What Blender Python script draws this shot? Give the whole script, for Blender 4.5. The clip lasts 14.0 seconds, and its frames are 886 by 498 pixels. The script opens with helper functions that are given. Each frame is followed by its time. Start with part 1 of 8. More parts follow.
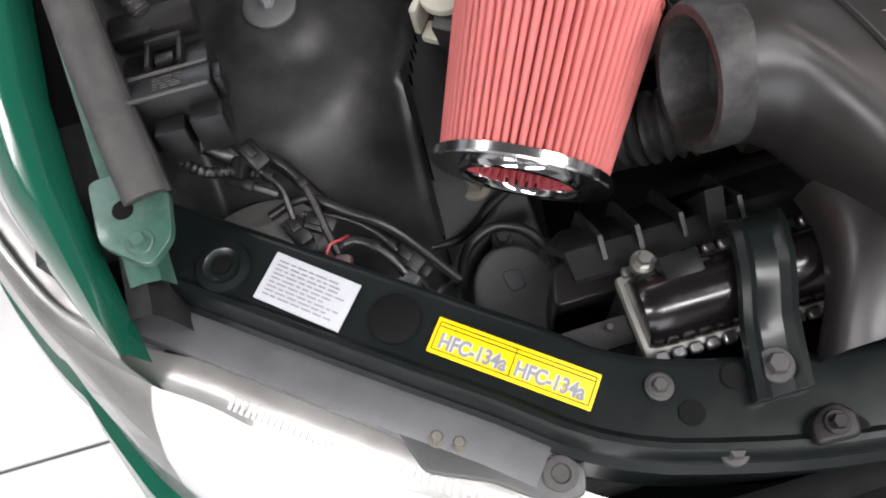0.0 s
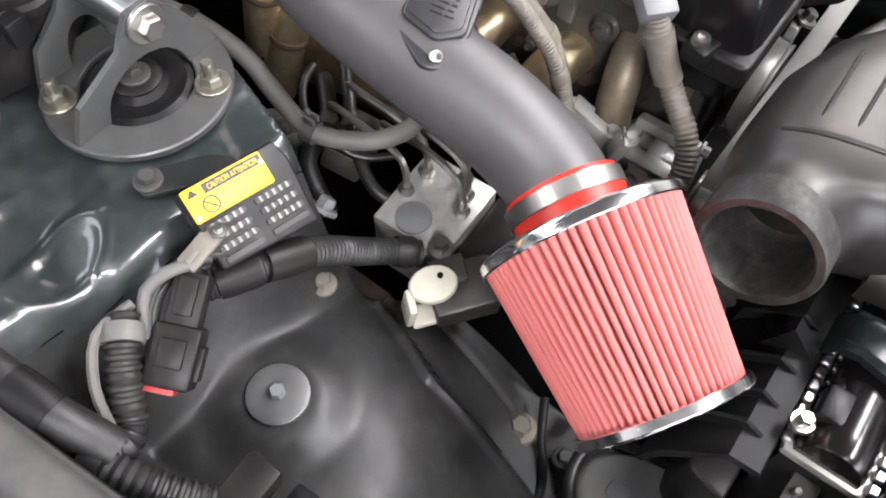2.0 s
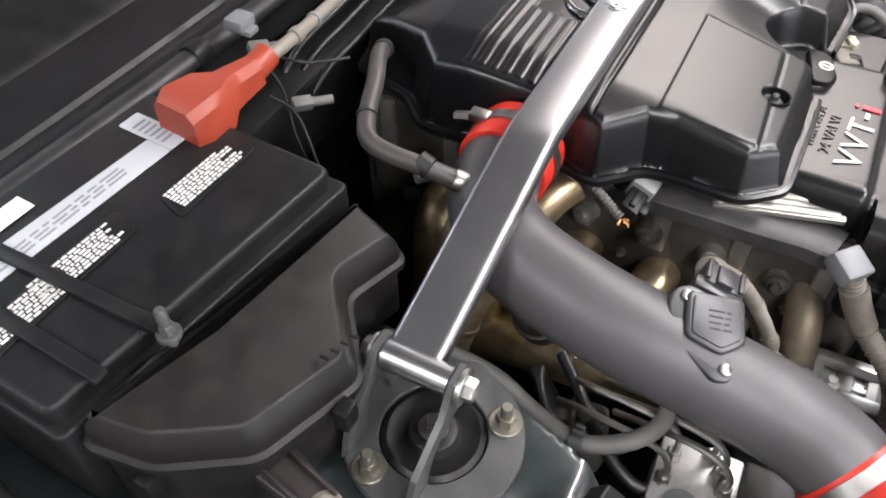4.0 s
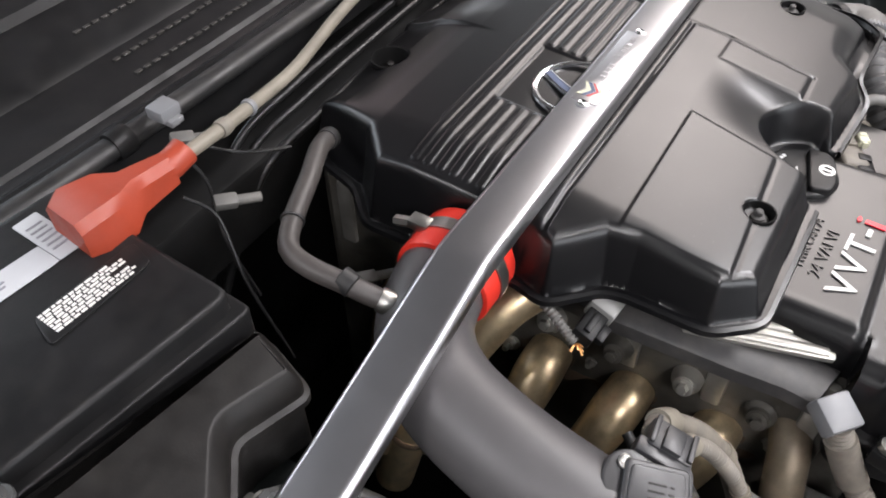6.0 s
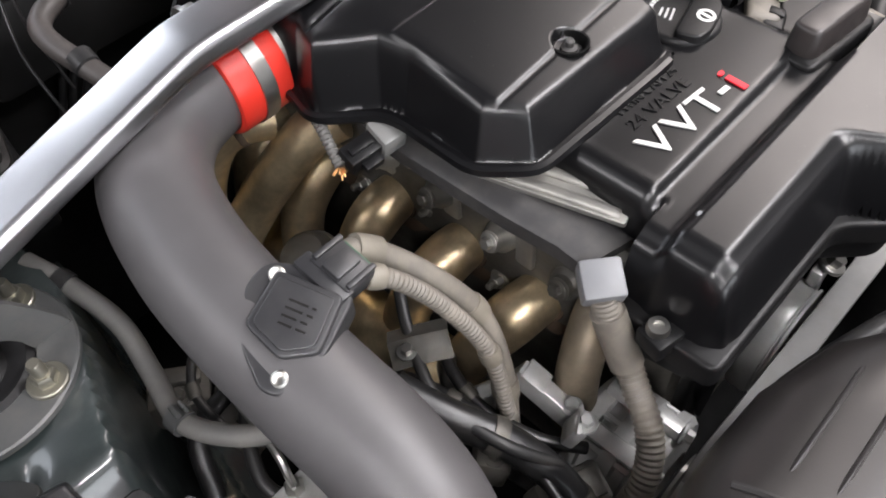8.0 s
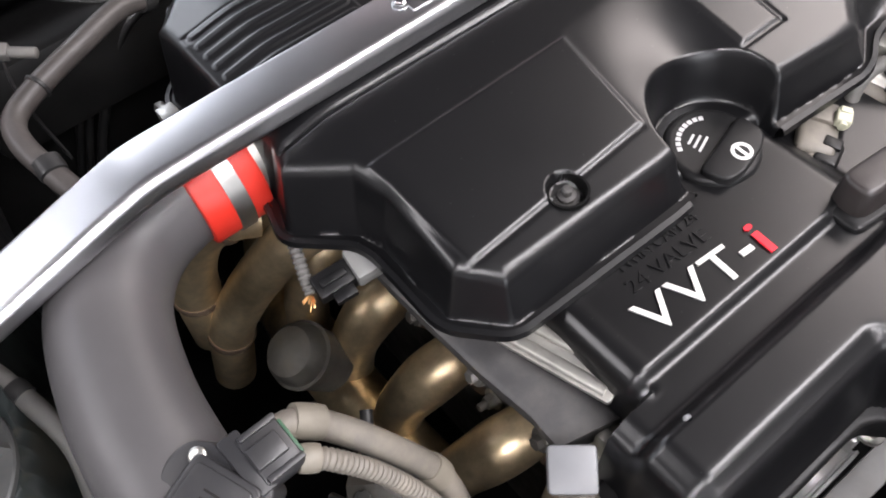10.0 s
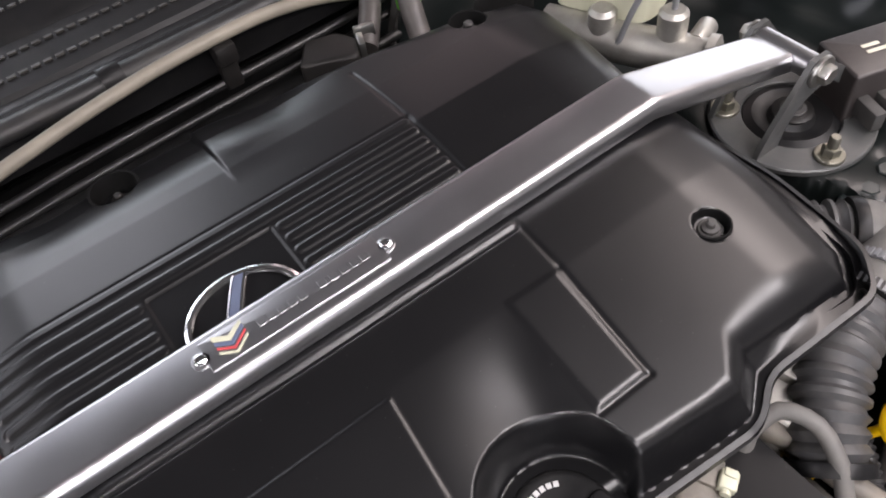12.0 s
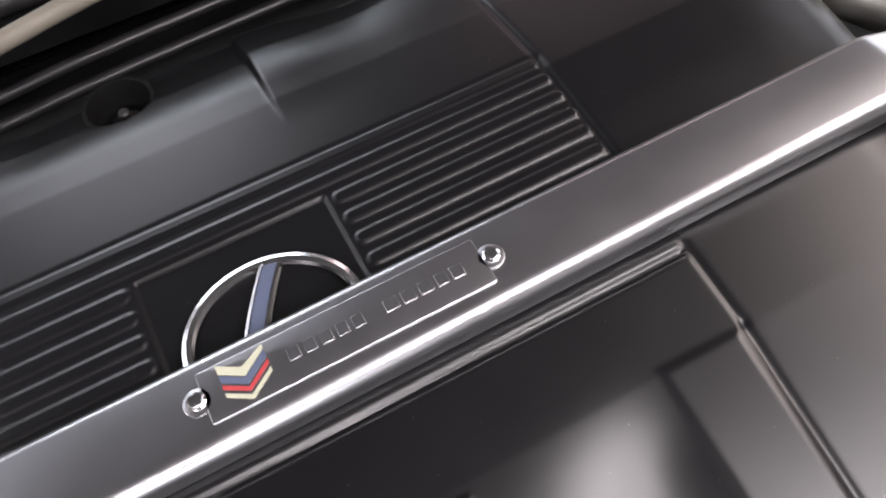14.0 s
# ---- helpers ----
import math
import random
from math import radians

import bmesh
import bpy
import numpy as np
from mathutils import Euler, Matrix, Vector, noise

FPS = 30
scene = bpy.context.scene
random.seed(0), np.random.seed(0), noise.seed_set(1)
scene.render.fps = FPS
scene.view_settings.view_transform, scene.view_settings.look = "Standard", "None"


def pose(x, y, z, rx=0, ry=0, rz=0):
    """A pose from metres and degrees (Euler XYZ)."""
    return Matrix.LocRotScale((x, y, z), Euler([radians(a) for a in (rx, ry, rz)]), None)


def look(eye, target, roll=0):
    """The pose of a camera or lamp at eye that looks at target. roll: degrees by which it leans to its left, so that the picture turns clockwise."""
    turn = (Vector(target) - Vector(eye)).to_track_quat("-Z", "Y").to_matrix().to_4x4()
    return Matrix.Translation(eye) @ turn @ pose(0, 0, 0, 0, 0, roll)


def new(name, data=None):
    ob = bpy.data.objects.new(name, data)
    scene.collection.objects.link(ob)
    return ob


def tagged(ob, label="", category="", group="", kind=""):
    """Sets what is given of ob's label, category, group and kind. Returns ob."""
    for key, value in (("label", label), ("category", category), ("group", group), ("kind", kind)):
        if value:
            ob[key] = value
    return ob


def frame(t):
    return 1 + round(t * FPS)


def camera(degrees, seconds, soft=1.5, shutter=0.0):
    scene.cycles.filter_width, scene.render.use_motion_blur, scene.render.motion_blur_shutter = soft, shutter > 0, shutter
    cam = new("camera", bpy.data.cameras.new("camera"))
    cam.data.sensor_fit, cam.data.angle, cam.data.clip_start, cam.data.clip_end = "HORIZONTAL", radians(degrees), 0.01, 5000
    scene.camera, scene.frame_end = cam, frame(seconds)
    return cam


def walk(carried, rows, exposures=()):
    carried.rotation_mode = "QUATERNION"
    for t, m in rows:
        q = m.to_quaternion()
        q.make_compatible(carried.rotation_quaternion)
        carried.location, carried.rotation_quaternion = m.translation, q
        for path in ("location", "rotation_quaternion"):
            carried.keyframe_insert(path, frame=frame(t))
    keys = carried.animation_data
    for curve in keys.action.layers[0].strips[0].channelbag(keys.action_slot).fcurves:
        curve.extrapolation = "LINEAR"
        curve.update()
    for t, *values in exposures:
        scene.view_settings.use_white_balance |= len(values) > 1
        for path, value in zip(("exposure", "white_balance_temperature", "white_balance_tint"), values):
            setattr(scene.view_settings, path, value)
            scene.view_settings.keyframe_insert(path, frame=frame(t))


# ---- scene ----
cam = camera(58.7, 14.0, soft=1.9)
PATH = [
    (0, -0.5441, -0.6865, 1.2977, 23.004, 3.985, -15.634),
    (0.5, -0.5979, -0.6510, 1.2954, 24.925, 2.454, -22.420),
    (0.7, -0.6030, -0.6060, 1.2950, 25.288, 1.797, -26.618),
    (1, -0.6139, -0.5462, 1.2947, 26.540, 1.435, -33.988),
    (1.5, -0.6489, -0.4667, 1.3036, 28.038, -0.577, -44.377),
    (2, -0.7023, -0.3883, 1.3192, 30.189, -2.507, -53.468),
    (2.5, -0.7940, -0.3059, 1.3516, 33.008, -1.467, -61.823),
    (3, -0.8364, -0.2309, 1.3862, 37.862, -0.655, -63.425),
    (3.5, -0.8153, -0.1595, 1.4013, 40.276, -0.386, -63.481),
    (3.7, -0.7980, -0.1338, 1.4058, 41.269, -0.318, -63.361),
    (5.8, -0.6078, -0.1204, 1.4103, 43.650, 1.147, -57.850),
    (6, -0.6208, -0.1563, 1.4087, 43.726, 0.654, -58.582),
    (6.5, -0.6224, -0.2513, 1.4116, 43.558, 0.594, -59.036),
    (7, -0.5411, -0.3389, 1.3807, 42.372, 0.612, -53.904),
    (7.2, -0.5066, -0.3670, 1.3621, 41.096, 0.932, -50.180),
    (9.3, -0.3879, -0.3996, 1.2889, 34.118, 2.656, -44.381),
    (9.5, -0.3534, -0.3841, 1.3034, 33.973, 2.606, -42.577),
    (10, -0.3006, -0.3469, 1.3395, 34.673, 4.977, -38.919),
    (10.5, -0.2529, -0.3146, 1.3623, 35.960, 5.385, -37.165),
    (11, -0.1876, -0.2971, 1.3765, 36.973, 5.432, -36.395),
    (11.5, -0.1152, -0.2853, 1.3868, 37.949, 5.695, -36.147),
    (12, -0.0516, -0.2682, 1.3916, 38.225, 6.405, -36.461),
    (12.5, 0.0007, -0.2469, 1.3952, 38.461, 7.298, -37.305),
    (13, 0.0133, -0.1995, 1.3686, 38.482, 6.805, -36.222),
    (13.5, -0.0001, -0.1385, 1.3205, 35.450, 5.769, -31.288),
    (14, -0.0102, -0.1191, 1.2848, 32.492, 4.359, -28.058),
]
walk(cam, [(t, pose(x, y, z, rx, ry, rz)) for t, x, y, z, rx, ry, rz in PATH], exposures=[(0.0, -0.4, 6650, 15), (0.5, -0.35, 6650, 15), (1.0, 0.18, 6650, 15), (1.5, 0.4, 6600, 15), (2.5, 0.44, 6600, 15), (3.5, 0.2, 6650, 15), (5.8, -0.09, 6650, 15), (7.0, -0.09, 6650, 15), (9.5, 0.08, 6600, 16), (10.5, -0.16, 6700, 18), (12.0, -0.35, 6800, 20), (13.0, -0.36, 6800, 20), (14.0, -0.45, 6800, 20)])

# ---- world and lights ----
world = bpy.data.worlds.new("world")
world.use_nodes = True
scene.world = world
back = world.node_tree.nodes["Background"]
back.inputs["Color"].default_value = (0.75, 0.82, 0.9, 1)
back.inputs["Strength"].default_value = 0.02


def area_lamp(x, y, z, sx, sy, watts, target=None, colour=(0.97, 0.985, 1.0)):
    data = bpy.data.lights.new("ceiling_lamp", "AREA")
    data.shape, data.size, data.size_y, data.energy, data.color = "RECTANGLE", sx, sy, watts, colour
    ob = new("lamp", data)
    ob.matrix_basis = look((x, y, z), target or (x, y + 0.001, z - 1))
    return ob


CEIL = 2.85
# rows of ceiling tubes round the car, and daylight from a wide door on the right
for lx, ly, watts in ((-2.1, -1.5, 92), (0.0, -1.9, 80), (1.15, -1.05, 85), (-2.7, 0.7, 46)):
    area_lamp(lx, ly, CEIL - 0.09, 1.5, 0.5 if lx > 1 else 0.18, watts)
area_lamp(4.42, 1.6, 1.15, 3.0, 2.1, 75, (0, 0.6, 1.15), (0.86, 0.94, 1.0))
# the open workshop front ahead of the car
area_lamp(-0.9, -4.42, 1.35, 4.0, 2.3, 170, (-0.5, 0, 1.25), (0.88, 0.95, 1.0))
# broad diffused panels over the next bay and behind the car
area_lamp(2.5, -0.12, CEIL - 0.05, 1.7, 1.15, 80, None, (1.0, 0.945, 0.905))
area_lamp(2.4, 3.15, CEIL - 0.05, 1.9, 0.55, 14, None, (1.0, 0.84, 0.86))
area_lamp(-0.33, 3.2, CEIL - 0.05, 1.1, 1.7, 38, None, (0.84, 0.92, 1.0))
# high window in the back wall
area_lamp(-0.2, 4.44, 2.2, 2.8, 0.9, 125, (-0.2, 0, 1.6), (0.84, 0.92, 1.0))
area_lamp(-1.95, 2.4, CEIL - 0.05, 1.0, 2.4, 36, None, (0.84, 0.92, 1.0))

# ---- materials ----
def nodes_of(name):
    m = bpy.data.materials.new(name)
    m.use_nodes = True
    nt = m.node_tree
    return m, nt, nt.nodes["Principled BSDF"]


def tex(nt, kind, scale, detail=4.0, rough=0.55, stretch=None, obj=True):
    co = nt.nodes.new("ShaderNodeTexCoord")
    mp = nt.nodes.new("ShaderNodeMapping")
    nt.links.new(co.outputs["Object"], mp.inputs["Vector"])
    if stretch:
        mp.inputs["Scale"].default_value = stretch
    n = nt.nodes.new(kind)
    n.inputs["Scale"].default_value = scale
    if kind == "ShaderNodeTexNoise":
        n.inputs["Detail"].default_value, n.inputs["Roughness"].default_value = detail, rough
    nt.links.new(mp.outputs["Vector"], n.inputs["Vector"])
    return n


def ramp(nt, src, lo, hi, p0=0.3, p1=0.7):
    r = nt.nodes.new("ShaderNodeValToRGB")
    r.color_ramp.elements[0].position, r.color_ramp.elements[1].position = p0, p1
    r.color_ramp.elements[0].color, r.color_ramp.elements[1].color = (*lo, 1) if len(lo) == 3 else lo, (*hi, 1) if len(hi) == 3 else hi
    nt.links.new(src, r.inputs["Fac"])
    return r.outputs["Color"]


def material(name, colour, rough=0.5, metal=0.0, vary=0.25, grain=260.0, bump=0.06, coat=0.0, dust=0.0, patch=14.0, dust_colour=(0.22, 0.2, 0.17), rough_vary=0.12, stretch=None, spec=0.5, lint=0.0):
    m, nt, b = nodes_of(name)
    lo = tuple(max(0.0, c * (1 - vary)) for c in colour)
    hi = tuple(min(1.0, c * (1 + vary)) for c in colour)
    big = tex(nt, "ShaderNodeTexNoise", patch, 5.0, 0.6)
    col = ramp(nt, big.outputs["Fac"], lo, hi)
    if dust > 0:
        # dry dirt in loose blotches; on BAYPAINT painted sheen as well
        dn = tex(nt, "ShaderNodeTexNoise", patch * 2.7, 8.0, 0.68)
        fac = ramp(nt, dn.outputs["Fac"], (0, 0, 0), (dust, dust, dust), 0.45, 0.75)
        mix = nt.nodes.new("ShaderNodeMix")
        mix.data_type = "RGBA"
        nt.links.new(fac, mix.inputs["Factor"])
        nt.links.new(col, mix.inputs["A"])
        mix.inputs["B"].default_value = (*dust_colour, 1)
        col = mix.outputs["Result"]
    if lint > 0:
        # scattered pale specks of lint and grit
        vo = tex(nt, "ShaderNodeTexVoronoi", 95.0)
        fac = ramp(nt, vo.outputs["Distance"], (lint, lint, lint), (0, 0, 0), 0.03, 0.055)
        mix = nt.nodes.new("ShaderNodeMix")
        mix.data_type = "RGBA"
        nt.links.new(fac, mix.inputs["Factor"])
        nt.links.new(col, mix.inputs["A"])
        mix.inputs["B"].default_value = (0.3, 0.29, 0.27, 1)
        col = mix.outputs["Result"]
    nt.links.new(col, b.inputs["Base Color"])
    rn = tex(nt, "ShaderNodeTexNoise", patch * 3.1, 6.0, 0.65)
    mr = nt.nodes.new("ShaderNodeMapRange")
    mr.inputs["From Min"].default_value, mr.inputs["From Max"].default_value = 0.3, 0.7
    mr.inputs["To Min"].default_value, mr.inputs["To Max"].default_value = (max(0.288, rough - rough_vary), min(1.0, rough + rough_vary)) if rough >= 0.28 else (max(0.02, rough - rough_vary), min(0.262, rough + rough_vary))
    nt.links.new(rn.outputs["Fac"], mr.inputs["Value"])
    nt.links.new(mr.outputs["Result"], b.inputs["Roughness"])
    b.inputs["Metallic"].default_value = metal
    b.inputs["Specular IOR Level"].default_value = spec
    if coat:
        b.inputs["Coat Weight"].default_value, b.inputs["Coat Roughness"].default_value = coat, 0.12
    if bump:
        gn = tex(nt, "ShaderNodeTexNoise", grain, 3.0, 0.6, stretch)
        bp = nt.nodes.new("ShaderNodeBump")
        bp.inputs["Strength"].default_value, bp.inputs["Distance"].default_value = bump, 0.002
        nt.links.new(gn.outputs["Fac"], bp.inputs["Height"])
        nt.links.new(bp.outputs["Normal"], b.inputs["Normal"])
    return m


def glass(name, tint=(0.97, 0.98, 0.98), clear=0.85):
    m, nt, b = nodes_of(name)
    out = nt.nodes["Material Output"]
    gl, tr, mix, fr = (nt.nodes.new(k) for k in ("ShaderNodeBsdfGlossy", "ShaderNodeBsdfTransparent", "ShaderNodeMixShader", "ShaderNodeFresnel"))
    gl.inputs["Roughness"].default_value = 0.03
    tr.inputs["Color"].default_value = (*(c * clear + (1 - clear) * 0.5 for c in tint), 1)
    fr.inputs["IOR"].default_value = 1.5
    nt.links.new(fr.outputs["Fac"], mix.inputs["Fac"])
    nt.links.new(tr.outputs["BSDF"], mix.inputs[1])
    nt.links.new(gl.outputs["BSDF"], mix.inputs[2])
    nt.links.new(mix.outputs["Shader"], out.inputs["Surface"])
    return m


COVER = material("satin black cover plastic", (0.004, 0.004, 0.0046), 0.3, vary=0.1, grain=1600, bump=0.015, rough_vary=0.02, patch=9, lint=0.12)
PLASTIC = material("black plastic", (0.008, 0.008, 0.0085), 0.38, vary=0.3, grain=700, bump=0.07, dust=0.02, spec=0.22)
DULL = material("dull black plastic", (0.0105, 0.0098, 0.0095), 0.43, vary=0.25, grain=500, bump=0.07, dust=0.03, spec=0.22)
RUBBER = material("black rubber", (0.014, 0.014, 0.0145), 0.46, vary=0.3, grain=400, bump=0.1, dust=0.08, spec=0.4)
GASKET = material("grey rubber seal", (0.038, 0.0365, 0.036), 0.62, vary=0.2, grain=300, bump=0.1, dust=0.15)
GREYHOSE = material("faded grey hose", (0.1, 0.097, 0.092), 0.6, vary=0.25, grain=260, bump=0.1, dust=0.25)
TANHOSE = material("tan dusty loom", (0.135, 0.122, 0.104), 0.55, vary=0.25, grain=260, bump=0.12, dust=0.3, dust_colour=(0.35, 0.3, 0.23))
# pale blotches here are dust and also the panel's broad sheen, painted in
BAYPAINT = material("dark green bay paint", (0.015, 0.0205, 0.0205), 0.32, vary=0.25, grain=120, bump=0.05, coat=1.0, dust=0.35, patch=7, dust_colour=(0.1, 0.11, 0.109))
BAYDULL = material("dusty black body paint", (0.011, 0.012, 0.012), 0.45, vary=0.35, grain=160, bump=0.08, dust=0.22, spec=0.35, patch=9, dust_colour=(0.085, 0.082, 0.076))
GREEN = material("green car paint", (0.003, 0.075, 0.045), 0.25, vary=0.08, grain=60, bump=0.01, coat=1.0, rough_vary=0.04)
GREENDUST = material("dusty green paint", (0.026, 0.075, 0.055), 0.4, vary=0.25, grain=200, bump=0.05, coat=0.3, dust=0.5, dust_colour=(0.1, 0.15, 0.125), patch=18)
ALU = material("polished aluminium", (0.47, 0.47, 0.485), 0.3, 1.0, vary=0.05, grain=160, bump=0.012, rough_vary=0.03, stretch=(0.1, 12, 12))
OLDZINC = material("dull yellowed zinc", (0.26, 0.25, 0.21), 0.4, 0.9, vary=0.25, grain=300, bump=0.1, dust=0.2)
STEEL = material("zinc plated steel", (0.4, 0.395, 0.375), 0.32, 1.0, vary=0.15, grain=300, bump=0.06, dust=0.1)
GREYSTEEL = material("grey painted steel bracket", (0.075, 0.077, 0.077), 0.4, 0.3, vary=0.12, grain=300, bump=0.05, dust=0.15)
CAST = material("cast aluminium", (0.42, 0.41, 0.38), 0.42, 0.8, vary=0.25, grain=180, bump=0.2, dust=0.3, dust_colour=(0.2, 0.17, 0.13))
DIRTYCAST = material("oily cast metal", (0.1, 0.095, 0.085), 0.5, 0.5, vary=0.4, grain=120, bump=0.25, dust=0.4, dust_colour=(0.1, 0.08, 0.05))
CHANNEL = material("grey black matt plastic", (0.04, 0.039, 0.04), 0.5, vary=0.15, grain=600, bump=0.05, dust=0.15)
GUARD = material("worn grey belt rubber", (0.17, 0.168, 0.164), 0.5, vary=0.2, grain=300, bump=0.08, dust=0.2)
GOLD = material("heat tinted stainless steel", (0.7, 0.56, 0.36), 0.33, 0.9, vary=0.35, grain=120, bump=0.1, patch=22, dust=0.25, dust_colour=(0.13, 0.085, 0.05))
CHROME = material("chrome", (0.86, 0.86, 0.87), 0.16, 1.0, vary=0.03, grain=80, bump=0.01, rough_vary=0.03)
PIPE = material("grey wrinkle powder coat", (0.068, 0.065, 0.067), 0.4, vary=0.1, grain=1400, bump=0.12, rough_vary=0.05)
REDHOSE = material("red silicone", (0.58, 0.03, 0.018), 0.4, vary=0.12, grain=500, bump=0.05)
FILTER = material("red cotton gauze", (0.5, 0.13, 0.12), 0.8, vary=0.1, grain=900, bump=0.5, rough_vary=0.05)
FILTERDARK = material("deep red filter media", (0.32, 0.045, 0.055), 0.85, vary=0.2, grain=900, bump=0.3)
REDCAP = material("orange red rubber boot", (0.26, 0.036, 0.016), 0.45, vary=0.15, grain=300, bump=0.08)
YELLOW = material("yellow label", (0.82, 0.55, 0.0), 0.4, vary=0.06, grain=300, bump=0.02)
AMBERLAB = material("amber yellow label", (0.78, 0.42, 0.0), 0.4, vary=0.06, grain=300, bump=0.02)
WHITELAB = material("white label", (0.4, 0.41, 0.43), 0.4, vary=0.06, grain=300, bump=0.02, dust=0.1)
INK = material("black print", (0.02, 0.018, 0.016), 0.5, vary=0.1, bump=0)
GREYINK = material("grey print", (0.2, 0.2, 0.22), 0.5, vary=0.15, bump=0)
LIGHTINK = material("pale grey print", (0.5, 0.5, 0.5), 0.5, vary=0.15, bump=0)
WHITEINK = material("white letter paint", (0.6, 0.59, 0.57), 0.4, vary=0.08, grain=300, bump=0.03)
REDINK = material("red letter paint", (0.7, 0.015, 0.03), 0.4, vary=0.08, grain=300, bump=0.03)
MIDGREY = material("mid grey plastic", (0.17, 0.17, 0.165), 0.45, vary=0.15, grain=300, bump=0.05, dust=0.15)
ARCH = material("dusty grey black arch paint", (0.019, 0.0195, 0.0198), 0.4, vary=0.25, grain=150, bump=0.07, dust=0.3, patch=9, dust_colour=(0.095, 0.092, 0.088), spec=0.32)
# dusty paint, lighter than ARCH: the rail's soft reflection is in the colour
RAIL = material("lightened dusty grey rail paint", (0.075, 0.076, 0.077), 0.42, vary=0.25, grain=150, bump=0.08, coat=0.1, dust=0.4, patch=11, dust_colour=(0.1, 0.098, 0.094))
BLACKWIRE = material("glossy black wire sheath", (0.008, 0.008, 0.0085), 0.36, vary=0.3, grain=400, bump=0.08, dust=0.05)
RUSTY = material("brown heat stained iron", (0.085, 0.06, 0.042), 0.6, 0.4, vary=0.5, grain=160, bump=0.3, dust=0.4, dust_colour=(0.16, 0.11, 0.07))
NAVY = material("navy enamel", (0.09, 0.11, 0.17), 0.3, vary=0.1, bump=0)
WHITEPLAST = material("yellowed white plastic", (0.5, 0.48, 0.4), 0.45, vary=0.25, grain=300, bump=0.05, dust=0.2, dust_colour=(0.35, 0.3, 0.2))
GREYPLAST = material("pale grey plastic", (0.15, 0.154, 0.163), 0.45, vary=0.12, grain=300, bump=0.05, dust=0.15)
CREAM = material("cream translucent plastic", (0.46, 0.46, 0.35), 0.4, vary=0.1, grain=200, bump=0.03, dust=0.12)
YELLOWPL = material("yellow plastic", (0.85, 0.5, 0.0), 0.4, vary=0.08, grain=200, bump=0.04)
GREENPL = material("bright green plastic", (0.12, 0.42, 0.05), 0.45, vary=0.1, bump=0.03)
BROWNPL = material("brown black plastic", (0.024, 0.02, 0.0195), 0.38, vary=0.2, grain=500, bump=0.06, dust=0.06)
COPPER = material("frayed copper strands", (0.75, 0.4, 0.16), 0.4, 0.7, vary=0.3, bump=0.1)
PINKWIRE = material("red wire", (0.42, 0.05, 0.055), 0.45, vary=0.1, bump=0)
LENSBACK = material("silvered lamp bowl", (0.82, 0.82, 0.83), 0.36, 0.25, vary=0.03, grain=90, bump=0.0, rough_vary=0.04)
FLOORMAT = material("pale floor tile", (0.62, 0.61, 0.59), 0.3, vary=0.06, grain=90, bump=0.02, dust=0.08, patch=3)
GROUT = material("dark grout", (0.12, 0.12, 0.12), 0.7, vary=0.2, grain=60, bump=0.1)
WALLMAT = material("painted wall", (0.4, 0.4, 0.395), 0.7, vary=0.05, grain=60, bump=0.03, patch=2)
CEILMAT = material("dull grey ceiling", (0.055, 0.053, 0.053), 0.8, vary=0.06, grain=40, bump=0.03, patch=2)
DUCT = material("brownish duct plastic", (0.0125, 0.011, 0.0106), 0.33, vary=0.2, grain=500, bump=0.03, dust=0.07, dust_colour=(0.06, 0.05, 0.045), patch=7)
DUSTY = material("dusty duct mouth", (0.014, 0.0135, 0.013), 0.55, vary=0.3, grain=300, bump=0.2, dust=0.36, dust_colour=(0.11, 0.102, 0.095), patch=34)
BELLOWS = material("faded grey bellows rubber", (0.04, 0.04, 0.0415), 0.48, vary=0.2, grain=300, bump=0.08, dust=0.2)
PALECAST = material("pale machined aluminium", (0.46, 0.455, 0.44), 0.42, 0.6, vary=0.25, grain=260, bump=0.15, dust=0.45, dust_colour=(0.26, 0.24, 0.21), patch=30)
BRIGHTCAST = material("bright cast metal", (0.50, 0.50, 0.49), 0.38, 0.45, vary=0.2, grain=200, bump=0.15, dust=0.15, dust_colour=(0.25, 0.22, 0.18))
BEAMPAINT = material("glossy green black beam paint", (0.0045, 0.0065, 0.0064), 0.3, vary=0.25, grain=160, bump=0.04, coat=0.15, dust=0.03, patch=9, dust_colour=(0.07, 0.068, 0.06), spec=0.28)
# body paint taken near black: the shade behind the engine, in the colour
DEEP = material("body paint darkened as shade", (0.0045, 0.0045, 0.0046), 0.5, vary=0.35, grain=160, bump=0.08, dust=0.08, spec=0.3, patch=9, dust_colour=(0.05, 0.047, 0.043))
TANMETAL = material("dull tan stained metal", (0.22, 0.18, 0.13), 0.5, 0.5, vary=0.35, grain=140, bump=0.2, dust=0.35, dust_colour=(0.16, 0.13, 0.1), patch=24)
CABLE = material("brown tan cable sheath", (0.17, 0.152, 0.122), 0.55, vary=0.25, grain=260, bump=0.1, dust=0.2, dust_colour=(0.17, 0.15, 0.12))
DARKHOSE = material("dark brown grey hose rubber", (0.042, 0.037, 0.035), 0.5, vary=0.25, grain=260, bump=0.08, dust=0.15)
SIDEBOWL = material("grey silvered side bowl", (0.42, 0.41, 0.39), 0.32, 0.7, vary=0.2, grain=60, bump=0.1, rough_vary=0.1, stretch=(0.15, 6, 6), patch=20)
MIRROR = material("bright chrome", (0.8, 0.8, 0.81), 0.09, 1.0, vary=0.03, grain=80, bump=0.008, rough_vary=0.02)
